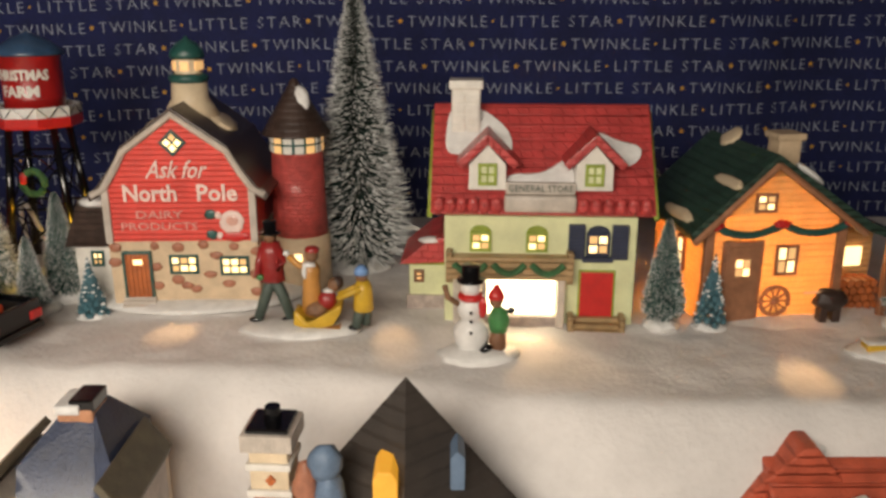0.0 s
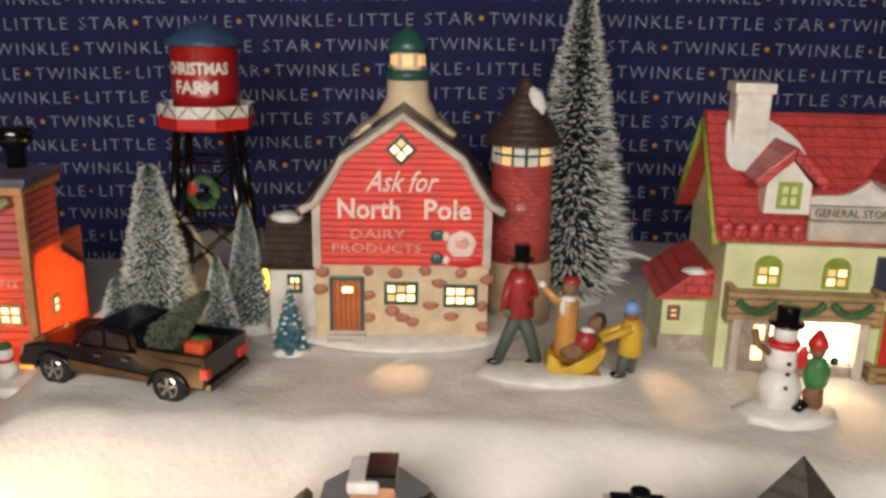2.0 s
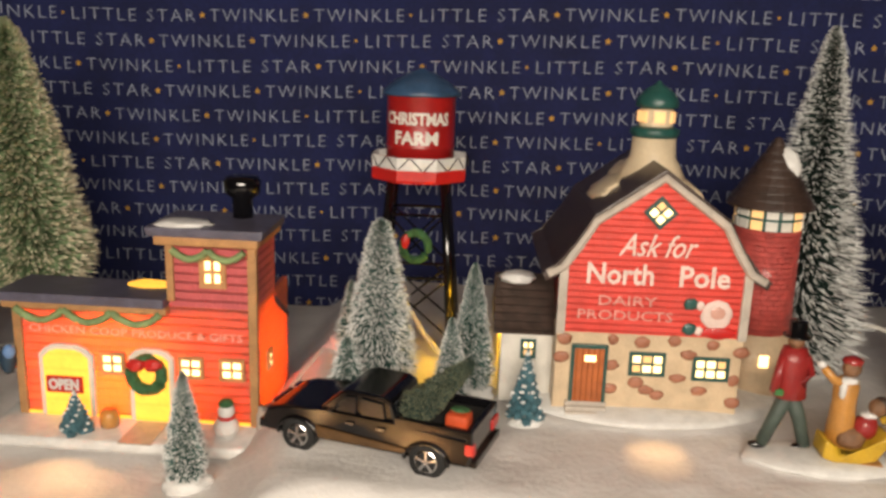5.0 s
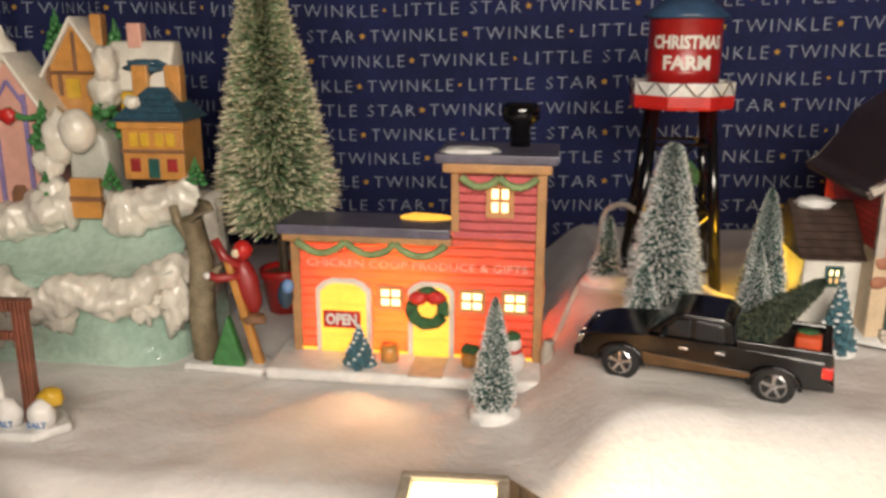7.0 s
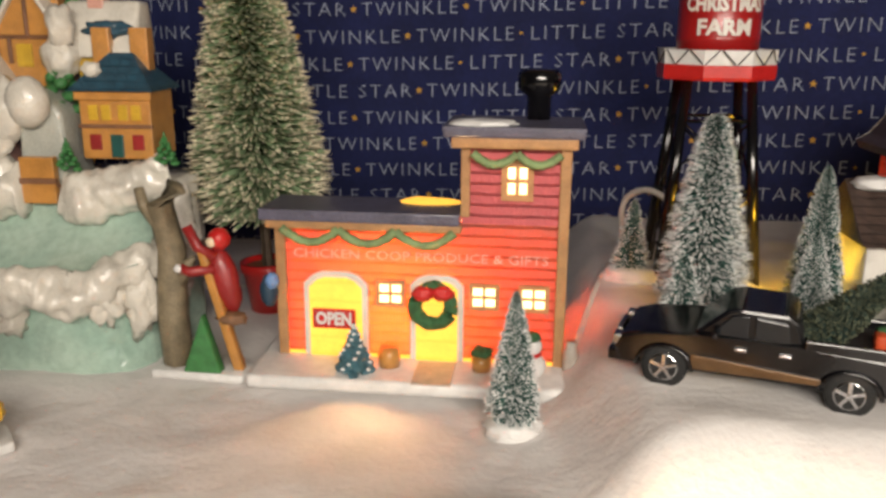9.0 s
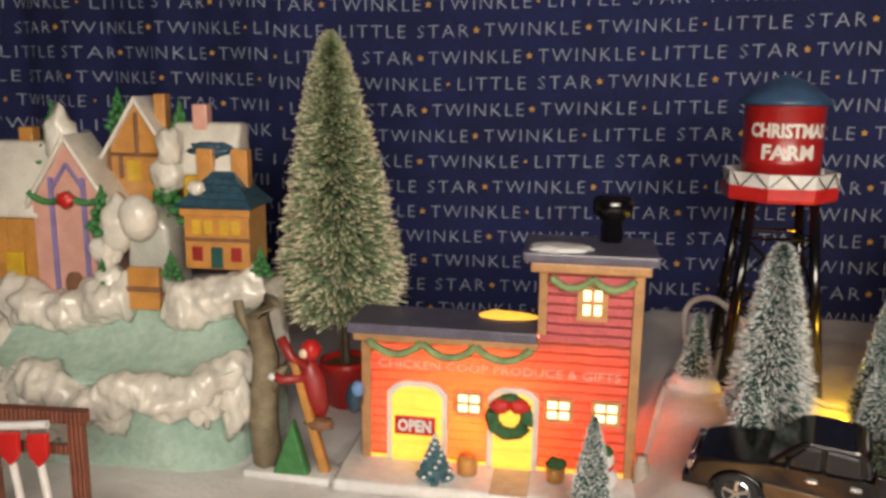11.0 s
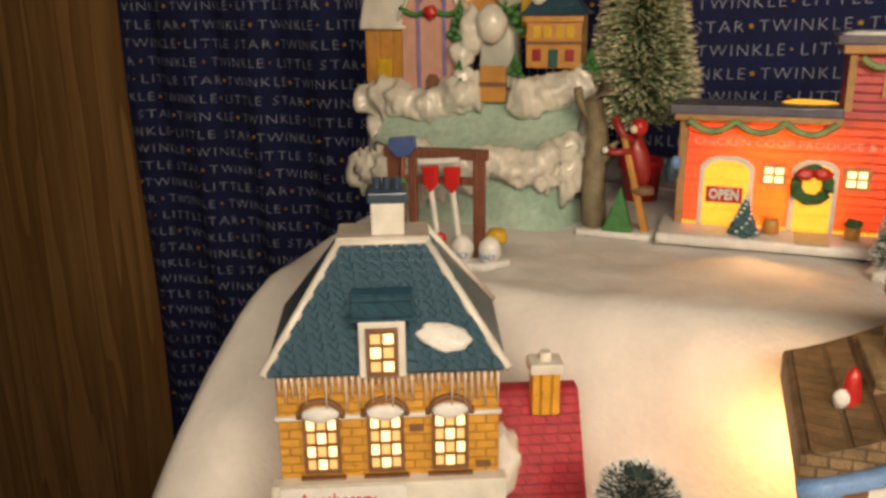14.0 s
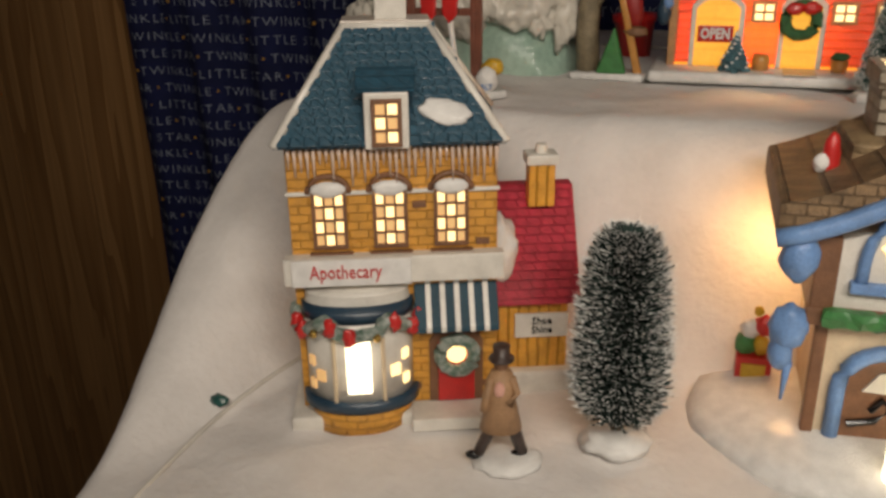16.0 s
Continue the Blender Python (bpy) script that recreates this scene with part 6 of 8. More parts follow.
# tool rack
def tool_rack(m):
    t = thing("tool_rack", m, "brown wooden rack hung with red and blue snow shovels", "tool rack")
    part("snow_base", prism([(-0.004, -0.012), (0.070, -0.016), (0.084, 0.0), (0.070, 0.018), (0.0, 0.014)], 0, 0.0055, 0.002, None, "xy"), SNOWPAINT, t, "white snowy base")
    for x in (0.002, 0.062):
        part("post", box(x - 0.0038, x + 0.0038, -0.003, 0.003, 0.004, 0.078, 0.0008), TERRA, t)
    part("post", box(0.013, 0.0185, -0.0025, 0.0025, 0.004, 0.074, 0.0008), TERRA, t)
    part("top_beam", box(-0.004, 0.068, -0.0032, 0.0032, 0.072, 0.079, 0.0008), TERRA, t)
    part("mid_beam", box(0.002, 0.062, -0.002, 0.002, 0.055, 0.060, 0.0006), TERRA, t)
    part("hanging_bar", tube([(0.022, -0.005, 0.0700), (0.050, -0.005, 0.0725)], 0.0022, 8), SNOWPAINT, t, "white bar")
    for i, x in enumerate((0.0305, 0.0455)):
        s = part("shovel", prism([(x - 0.0058, 0.068), (x + 0.0058, 0.069), (x + 0.0050, 0.056), (x, 0.050), (x - 0.0050, 0.056)], -0.0090, -0.0055, 0.0012), RED, t, "red shovel blade")
        part("shovel_handle", tube([(x, -0.0068, 0.052), (x + 0.004, -0.0070, 0.022)], 0.0020, 8), SNOWPAINT, s, "white handle")
        if i == 0:
            part("shovel_grip", blob(x + 0.006, -0.0070, 0.018, 0.0045, 0.0028, 0.0055, 0.1, 2), RED, s, "", True)
    b = part("blue_shovel", prism([(0.002, 0.086), (0.020, 0.088), (0.021, 0.080), (0.015, 0.074), (0.007, 0.073), (0.001, 0.079)], -0.0085, -0.0045, 0.0014), mat("blue_enamel", (0.07, 0.12, 0.32), 0.35, 0.2, 90, 0.2, coat=0.3), t, "blue shovel blade")
    part("shovel_handle", tube([(0.010, -0.005, 0.074), (0.010, -0.005, 0.012)], 0.0022, 8), TERRA, b)
    part("mitten", blob(0.010, -0.0085, 0.055, 0.004, 0.002, 0.0045, 0.2, 3), LEAFGREEN, t, "", True)
    part("boot", blob(0.011, -0.008, 0.013, 0.0055, 0.004, 0.008, 0.2, 4), LEAFGREEN, t, "green boot", True)
    part("lantern", blob(0.017, -0.007, 0.022, 0.004, 0.004, 0.006, 0.2, 5), LILAC, t, "", True)
    for x, nm in ((0.052, "salt_bag"), (0.071, "salt_bag")):
        g = part(nm, blob(x, -0.007, 0.013, 0.0078, 0.006, 0.0095, 0.18, int(x * 999)), SNOWPAINT, t, "white bag with pale blue print", True)
        lettering("SALT", 0.0052, SKYBLUE, g, x, -0.0132, 0.0095, 0.011)
    part("straw_bale", blob(0.074, -0.001, 0.021, 0.0075, 0.006, 0.006, 0.25, 6), YELLOW, t, "yellow bundle", True)
    return t


TERRA = mat("red_brown_timber", (0.22, 0.075, 0.045), 0.5, 0.25, 90, 0.4, lines=("X", 0.0024, 0.07))
tool_rack(on(-0.803, 0.514, 4))


# the glazed ice mountain with its little town
def ice_mountain(m):
    CHUTE = mat("pale_grey_ice", (0.46, 0.47, 0.42), 0.2, 0.15, 60, 0.3, coat=0.5)
    t = thing("ice_mountain", m, "glazed ceramic ice mountain with snowy ledges and small town", "ceramic ornament")

    def cliff(z0, z1, rx, ry, steps, seed, amp, lean=0.0):
        bm = bmesh.new()
        n = 72
        rings = []
        for k in range(steps + 1):
            f = k / steps
            z = z0 + (z1 - z0) * f
            ring = []
            for i in range(n):
                a = 2 * math.pi * i / n
                c, s = math.cos(a), math.sin(a)
                sq = (abs(c) ** 3.2 + abs(s) ** 3.2) ** (-1 / 3.2)
                q = 1 + amp * noise.noise(Vector((c * 2.6 + seed, s * 2.6, z * 22))) + amp * 0.6 * noise.noise(Vector((c * 7, s * 7 + seed, z * 30)))
                q *= 1 + lean * f
                ring.append(bm.verts.new((rx * sq * c * q, ry * sq * s * q, z)))
            rings.append(ring)
        for p, q in zip(rings, rings[1:]):
            for i in range(n):
                bm.faces.new((p[i], p[(i + 1) % n], q[(i + 1) % n], q[i]))
        bm.faces.new(rings[0][::-1])
        bm.faces.new(rings[-1])
        return bm
    part("ice_cliff", cliff(-0.006, 0.058, 0.088, 0.069, 20, 3, 0.09, 0.0), ICE, t, "pale aqua glazed ice cliff", True).matrix_basis = pose(0.006, 0, 0)
    pond = bmesh.new()
    n = 26
    grid = []
    for j in range(9):
        row = []
        for i in range(n + 1):
            u, v = i / n * 2 - 1, j / 8
            row.append(pond.verts.new((0.008 + 0.080 * u, -0.072 + 0.055 * v + 0.010 * u * u, 0.054 + 0.044 * v * v + 0.010 * u * u + 0.0015 * noise.noise(Vector((u * 5, v * 5, 1))))))
        grid.append(row)
    for j in range(8):
        for i in range(n):
            pond.faces.new((grid[j][i], grid[j][i + 1], grid[j + 1][i + 1], grid[j + 1][i]))
    part("frozen_pond", pond, ICE, t, "smooth aqua frozen pond", True)
    part("upper_cliff", cliff(0.050, 0.100, 0.090, 0.040, 8, 6, 0.06), GLITTERSNOW, t, "", True).matrix_basis = pose(0, 0.030, 0)
    def ledge(points, r, seed, amp=0.42):
        """A rounded ledge of snow with a lumpy surface."""
        fine = [tuple(a[k] + (b[k] - a[k]) * f / 3 for k in range(3)) for a, b in zip(points, points[1:]) for f in range(3)] + [points[-1]]
        points = fine
        bm = tube(points, r, 34)
        c = [Vector(p) for p in points]
        for v in bm.verts:
            near = min(c, key=lambda p: (p - v.co).length_squared)
            d = v.co - near
            k = noise.noise(v.co * 75 + Vector((seed, 0, 0))) + 0.55 * noise.noise(v.co * 160 + Vector((0, seed, 0))) + 0.12 * noise.noise(v.co * 420)
            v.co = near + d * (1.05 + amp * k)
        return bm
    low, high = [], []
    for i in range(61):
        u = i / 60 * 2 - 1
        low.append((0.011 + 0.082 * u, -0.073 + 0.040 * abs(u) ** 3, 0.047 + 0.012 * u * u + 0.004 * math.sin(u * 9)))
        high.append((0.091 * u, -0.028 + 0.014 * abs(u) ** 4, 0.095 + 0.008 * u + 0.004 * math.sin(u * 7 + 1)))
    part("snow_ledge", ledge(low, 0.0115, 3), GLITTERSNOW, t, "lumpy glazed snow ledge", True)
    part("snow_ledge", ledge(high[:34], 0.0145, 8), GLITTERSNOW, t, "lumpy glazed snow ledge", True)
    part("snow_ledge", ledge(high[41:], 0.0135, 12), GLITTERSNOW, t, "lumpy glazed snow ledge", True)
    for s in (-1, 1):
        part("snow_side", ledge([(0.006 + s * (0.086 - 0.003 * math.sin(k)), -0.022 + 0.002 * k, 0.030 + 0.0085 * k) for k in range(9)], 0.012, 20 + s), GLITTERSNOW, t, "", True)
    for i, (x, z, h) in enumerate(((-0.060, 0.036, 0.016), (-0.045, 0.031, 0.018), (-0.030, 0.030, 0.016), (-0.018, 0.032, 0.016), (0.004, 0.040, 0.013), (0.014, 0.036, 0.012), (0.068, 0.040, 0.012), (0.084, 0.040, 0.020), (-0.078, 0.040, 0.014), (-0.088, 0.036, 0.018))):
        bm = blob(x, -0.070 + 0.028 * (abs(x) / 0.094) ** 4, z, 0.0105, 0.0085, h, 0.7, 40 + i)
        part("snow_drip", bm, GLITTERSNOW, t, "", True)

    def hut(x, y, z, w, d, h, rh, wall, roof, name, over=0.003):
        p = part(name, prism([(x - w / 2, z), (x + w / 2, z), (x + w / 2, z + h), (x, z + h + rh), (x - w / 2, z + h)], y, y + d, 0.0008), wall, t)
        bm = bmesh.new()
        for k in (-1, 1):
            prism([(x + k * (w / 2 + over), z + h - over * rh / w * 2), (x, z + h + rh), (x, z + h + rh + 0.005), (x + k * (w / 2 + over), z + h - over * rh / w * 2 + 0.005)], y - 0.004, y + d, 0.0012, bm)
        part("snowy_roof", bm, roof, p, "", True)
        return p
    # pink house
    p = hut(-0.034, -0.018, 0.094, 0.052, 0.034, 0.064, 0.040, PINKWALL, GLITTERSNOW, "pink_house")
    for x in (-0.0455, -0.0235):
        part("lilac_post", box(x - 0.0014, x + 0.0014, -0.0205, -0.017, 0.098, 0.175, 0.0004), LILAC, p)
    for k in (-1, 1):
        part("lilac_brace", tube([(-0.034 + k * 0.012, -0.0195, 0.166), (-0.034, -0.0195, 0.184)], 0.0014, 6), LILAC, p)
    part("garland", swag(-0.060, -0.008, -0.021, 0.165, 0.006, 0.0022, 2), LEAFGREEN, p, "", True)
    part("bow", blob(-0.034, -0.0235, 0.161, 0.0058, 0.0025, 0.0050, 0.4, 3), RED, p, "red bow", True)
    part("arched_door", prism([(-0.040, 0.096), (-0.028, 0.096), (-0.028, 0.107), (-0.031, 0.112), (-0.037, 0.112), (-0.040, 0.107)], -0.0205, -0.017, 0.0008), BROWN, p)
    # ochre house with snowy roof on the left
    p = part("ochre_house", box(-0.094, -0.059, -0.014, 0.02, 0.096, 0.150, 0.001), OCHREWALL, t)
    part("snowy_roof", prism([(-0.020, 0.147), (0.004, 0.196), (0.020, 0.196), (0.026, 0.150)], -0.098, -0.056, 0.003, None, "yz"), GLITTERSNOW, p, "thick snowy roof", True)
    for k in range(3):
        part("plank", box(-0.092 + 0.0115 * k, -0.082 + 0.0115 * k, -0.0152, -0.013, 0.100, 0.146, 0.0006), OCHREWALL, p)
    part("door", box(-0.083, -0.070, -0.0170, -0.014, 0.100, 0.124, 0.0008), YELLOW, p)
    part("chimney", box(-0.080, -0.070, 0.005, 0.015, 0.19, 0.205, 0.001), OCHREWALL, p)
    # timbered house behind
    p = hut(0.002, 0.008, 0.140, 0.046, 0.03, 0.046, 0.036, OCHREWALL, GLITTERSNOW, "timbered_house", 0.004)
    for a, b in (((-0.018, 0.165), (-0.018, 0.196)), ((0.022, 0.165), (0.022, 0.196)), ((-0.018, 0.188), (0.022, 0.188)), ((0.002, 0.188), (0.002, 0.216)), ((-0.010, 0.172), (-0.010, 0.188))):
        part("timber", tube([(a[0], 0.0072, a[1]), (b[0], 0.0072, b[1])], 0.0014, 6), BROWN, p)
    part("pane", box(-0.006, 0.004, 0.0065, 0.009, 0.170, 0.184, 0.0005), YELLOW, p)
    part("chimney", box(0.010, 0.018, 0.018, 0.028, 0.205, 0.228, 0.001), OCHREWALL, p)
    # snowy roofed house behind on the right
    p = part("snowy_house", box(0.034, 0.068, 0.004, 0.03, 0.14, 0.180, 0.001), YELLOW, t)
    part("snowy_roof", prism([(-0.002, 0.176), (0.012, 0.210), (0.028, 0.210), (0.034, 0.178)], 0.026, 0.072, 0.003, None, "yz"), GLITTERSNOW, p, "", True)
    part("slate_patch", blob(0.054, 0.003, 0.193, 0.015, 0.003, 0.005, 0.5, 3), SLATEBLUE, p, "", True)
    part("chimney", box(0.040, 0.050, 0.010, 0.020, 0.203, 0.222, 0.001), PINKWALL, p)
    # ochre house with blue hip roof
    p = part("inn", box(0.040, 0.090, -0.020, 0.016, 0.112, 0.160, 0.001), OCHREWALL, t, "ochre inn with blue hip roof")
    bm = bmesh.new()
    lo = [bm.verts.new(c) for c in ((0.035, -0.026, 0.156), (0.095, -0.026, 0.156), (0.095, 0.020, 0.156), (0.035, 0.020, 0.156))]
    hi = [bm.verts.new(c) for c in ((0.057, -0.006, 0.179), (0.074, -0.006, 0.179), (0.074, 0.002, 0.179), (0.057, 0.002, 0.179))]
    bm.faces.new(lo[::-1]), bm.faces.new(hi)
    for i in range(4):
        bm.faces.new((lo[i], lo[(i + 1) % 4], hi[(i + 1) % 4], hi[i]))
    part("hip_roof", bm, SLATEBLUE, p, "slate blue hip roof")
    part("roof_snow", blob(0.050, -0.018, 0.169, 0.007, 0.004, 0.005, 0.3, 2), GLITTERSNOW, p, "", True)
    part("eave_band", box(0.038, 0.092, -0.0225, -0.019, 0.150, 0.156, 0.0008), OCHREWALL, p)
    part("floor_band", box(0.039, 0.091, -0.0215, -0.019, 0.132, 0.1345, 0.0005), BROWN, p)
    for x in (0.050, 0.059, 0.071, 0.080):
        part("window", box(x - 0.0034, x + 0.0034, -0.0212, -0.019, 0.137, 0.147, 0.0006), YELLOW, p)
    for x in (0.050, 0.080):
        part("window", box(x - 0.004, x + 0.004, -0.0212, -0.019, 0.118, 0.128, 0.0006), DULLRED, p)
    part("door", box(0.0605, 0.0695, -0.0212, -0.019, 0.113, 0.128, 0.0008), TEAL, p)
    for x in (0.044, 0.071):
        part("chimney", box(x, x + 0.013, -0.004, 0.006, 0.160, 0.195, 0.0012), OCHREWALL, p)
    p.matrix_basis = Matrix.Translation((0.0645, 0, 0)) @ Matrix.Diagonal((0.86, 1, 0.92, 1)) @ Matrix.Translation((-0.0645, 0, 0.016))
    # chute, glazed ball, wooden gate
    part("ice_chute", prism([(0.004, 0.090), (0.036, 0.090), (0.034, 0.145), (0.020, 0.160), (0.008, 0.145)], -0.024, 0.01, 0.003), CHUTE, t, "", True)
    part("glazed_ball", blob(0.018, -0.030, 0.152, 0.0125, 0.010, 0.0150, 0.08, 4), GLITTERSNOW, t, "round glazed snowball", True)
    g = part("wooden_gate", box(0.009, 0.030, -0.0320, -0.026, 0.092, 0.120, 0.001), OCHREWALL, t, "small brown wooden gate")
    part("gate_bar", box(0.008, 0.031, -0.0330, -0.030, 0.104, 0.1075, 0.0006), BROWN, g)
    part("gate_rail", tube([(0.031, -0.031, 0.103), (0.042, -0.030, 0.104)], 0.0012, 6), BROWN, g)
    # glazed green trees and snow cones
    for i, (x, y, z, r, h) in enumerate(((-0.058, 0.010, 0.165, 0.017, 0.054), (0.028, 0.018, 0.172, 0.016, 0.050), (0.024, 0.000, 0.145, 0.014, 0.040), (-0.010, -0.022, 0.138, 0.011, 0.032), (-0.018, 0.024, 0.20, 0.010, 0.03), (-0.008, -0.030, 0.100, 0.009, 0.024), (0.036, -0.026, 0.112, 0.007, 0.018), (0.095, -0.024, 0.116, 0.007, 0.018))):
        bm = bmesh.new()
        for k in range(26):
            f = (k + 0.5) / 26
            a = k * 2.4
            blob(x + r * (1 - f) * 0.8 * math.cos(a), y + r * (1 - f) * 0.8 * math.sin(a), z + h * f, r * 0.42 * (1.15 - f), r * 0.42 * (1.15 - f), h * 0.10, 0.4, k + i, bm, 1)
        part("glazed_tree", bm, LEAFGREEN, t, "glazed green tree", True)
    for i, (x, y, z, r, h) in enumerate(((-0.046, 0.000, 0.178, 0.010, 0.036), (-0.008, -0.022, 0.118, 0.010, 0.022), (0.000, -0.020, 0.130, 0.012, 0.030), (-0.006, -0.026, 0.10, 0.010, 0.018), (0.026, 0.002, 0.165, 0.012, 0.022), (0.030, -0.006, 0.185, 0.008, 0.02))):
        part("snow_cone", blob(x, y, z + h / 2, r, r, h * 0.62, 0.35, 30 + i), GLITTERSNOW, t, "", True)
    return t


ice_mountain(pose(-0.793, 0.672, 0.002, 0, 0, 4))


# ---- the lower level ----
def apothecary(m):
    t = thing("apothecary_shop", m, "ochre brick ceramic apothecary with slate blue hip roof and bay", "ceramic house", "lit ceramic houses")
    W, D, E, R = 0.101, 0.078, 0.1485, 0.199
    part("base", box(-0.006, W + 0.004, -0.012, D, 0.0, 0.0085, 0.002), WHITE, t, "white base slab")
    part("wall", box(0, W, 0, D, 0.006, E, 0.001), BRICKGOLD, t, "ochre brick walls")
    # hip roof
    bm = bmesh.new()
    lo = [bm.verts.new(c) for c in ((-0.004, -0.007, E), (W + 0.003, -0.007, E), (W + 0.006, D + 0.006, E), (-0.006, D + 0.006, E))]
    hi = [bm.verts.new(c) for c in ((0.0295, D * 0.34, R), (W - 0.031, D * 0.34, R), (W - 0.031, D * 0.66, R), (0.0295, D * 0.66, R))]
    bm.faces.new(lo[::-1]), bm.faces.new(hi)
    for i in range(4):
        bm.faces.new((lo[i], lo[(i + 1) % 4], hi[(i + 1) % 4], hi[i]))
    rf = part("roof", bm, SLATEBLUE, t, "slate blue hip roof")
    # scalloped slates on the front slope
    y0, y1, z0, z1 = -0.0075, D * 0.34 - 0.0005, E + 0.001, R
    ang = math.degrees(math.atan2(z1 - z0, y1 - y0))
    sl = box(-0.0030, 0.0030, 0.0, 0.0062, -0.0004, 0.0006, 0.0003)
    first = part("slate", sl, SLATEBLUE, rf)
    first.matrix_basis = pose(W / 2, y0, z0, ang, 0, 0)
    for r in range(13):
        f = r / 13
        xa, xb = -0.003 + 0.032 * f, W + 0.002 - 0.032 * f
        n = int((xb - xa) / 0.0066)
        for i in range(n):
            x = xa + 0.004 + 0.0066 * i + (0.0033 if r % 2 else 0)
            if x > xb - 0.003 or (r < 7 and abs(x - 0.0487) < 0.012):
                continue
            o = new("slate", first.data)
            o.parent = rf
            o.matrix_basis = pose(x, y0 + (y1 - y0) * f - 0.0006, z0 + (z1 - z0) * f + 0.0002, ang - 2, 0, 0)
    for a, b in ((lo_c, hi_c) for lo_c, hi_c in (((-0.004, -0.007, E + 0.001), (0.0295, D * 0.34, R)), ((W + 0.003, -0.007, E + 0.001), (W - 0.031, D * 0.34, R)), ((0.028, D * 0.34, R), (W - 0.0295, D * 0.34, R)), ((W + 0.006, D + 0.006, E), (W - 0.031, D * 0.66, R)))):
        part("ridge_trim", tube([a, b], 0.0022, 8), WHITE, rf, "white painted ridge", True)
    part("roof_top", box(0.028, W - 0.0295, D * 0.33, D * 0.67, R - 0.001, R + 0.003, 0.001), GREYTRIM, rf)
    part("roof_snow", blob(0.076, -0.0010, E + 0.0145, 0.0125, 0.0022, 0.0062, 0.22, 3, None, 3, Matrix.Rotation(radians(-32), 3, "X") @ Matrix.Rotation(radians(14), 3, "Y")), SNOWPAINT, rf, "white bean-shaped snow patch", True)
    ch = part("chimney", box(0.0445, 0.0600, D * 0.38, D * 0.62, R, R + 0.020, 0.001), WHITE, t, "white chimney")
    part("chimney_cap", box(0.0430, 0.0615, D * 0.36, D * 0.64, R + 0.018, R + 0.023, 0.001), PLAINBLUE, ch, "dark blue cap")
    for x in (0.0475, 0.0523, 0.0570):
        part("chimney_pot", lathe([(0.0022, R + 0.022), (0.0022, R + 0.028)], x, D * 0.5, 10), PLAINBLUE, ch)
    dm = part("dormer", box(0.0385, 0.0590, -0.0085, 0.020, E - 0.001, E + 0.0255, 0.001), WHITE, t, "white dormer")
    part("dormer_roof", prism([(-0.0095, E + 0.0255), (0.020, E + 0.0255), (0.026, E + 0.0335), (0.004, E + 0.0335)], 0.0350, 0.0625, 0.001, None, "yz"), SLATEBLUE, dm)
    window(t, 0.0487, -0.0085, E + 0.0115, 0.0120, 0.0200, BROWN, 2, 3, LIT, rim=0.0020, dim=((0, 0), (1, 1), (0, 2)))
    for i, cx in enumerate((0.0195, 0.0487, 0.0783)):
        w = window(t, cx, 0, 0.1115, 0.0150, 0.0275, BROWN, 3, 4, LIT, rim=0.0018, dim=((0, 0), (1, 1), (2, 0), (0, 2), (2, 2), (1, 3)))
        part("arch_snow", blob(cx, -0.0015, 0.1270, 0.0085, 0.0025, 0.0040, 0.1, i), SNOWPAINT, w, "", True)
        part("arch_brick", tube([(cx + 0.0100 * math.cos(a), -0.0006, 0.1250 + 0.0085 * math.sin(a)) for a in [math.pi * k / 10 for k in range(11)]], 0.0016, 6), BROWN, w, "", True)
        part("sill", box(cx - 0.0105, cx + 0.0105, -0.003, 0.001, 0.0920, 0.0950, 0.0005), BROWN, w)
    part("string_course", box(-0.001, W + 0.001, -0.0015, 0.001, 0.1240, 0.1260, 0.0005), WHITE, t)
    # frosted icicle fringe under the eave
    rnd = random.Random(3)
    for i in range(34):
        x = 0.002 + 0.00297 * i
        part("icicle", tube([(x, -0.0026, E - 0.001), (x, -0.0028, E - rnd.uniform(0.008, 0.020))], 0.0012, 5, None, 0.0003), mat("frosty_icicle", (0.66, 0.50, 0.40), 0.25, 0.2, 120, 0.2, coat=0.5), t, "", True)
    for i in range(30):
        x, z = rnd.uniform(0.004, W - 0.004), rnd.choice([0.0935, 0.098, 0.105, 0.114, 0.118, 0.018, 0.03, 0.045])
        if min(abs(x - c) for c in (0.0195, 0.048, 0.0765)) > 0.0125 or z < 0.08:
            part("brick", box(x - 0.0034, x + 0.0034, -0.0009, 0.001, z - 0.0017, z + 0.0017, 0.0004), BROWN if i % 2 else BRICKGOLD, t)
    # fascia with the shop's name, bay window, awning
    fa = part("fascia", box(-0.004, W + 0.003, -0.0075, 0.001, 0.0800, 0.0940, 0.0010), WHITE, t, "white fascia board")
    sg = part("sign", box(0.000, 0.058, -0.0095, -0.007, 0.0800, 0.0938, 0.0008), SNOWPAINT, t, "white sign")
    lettering("Apothecary", 0.0100, RED, sg, 0.0262, -0.0099, 0.0875, 0.035)
    bx, br = 0.0305, 0.0270

    def bay(r, z0, z1, sy=0.72):
        return lathe([(r, z0), (r, z1)], bx, 0.0, 28, None, 1.0, sy)
    b = part("bay_window", bay(br, 0.020, 0.069), WHITE, t, "curved white bay window", True)
    part("bay_foot", bay(br - 0.0008, 0.0, 0.016), BRICKGOLD, b, "ochre brick bay foot", True)
    part("bay_sill", bay(br + 0.0028, 0.0145, 0.0205), PLAINBLUE, b, "dark blue sill", True)
    part("bay_top", bay(br + 0.0010, 0.0640, 0.0705), PLAINBLUE, b, "dark blue cornice", True)
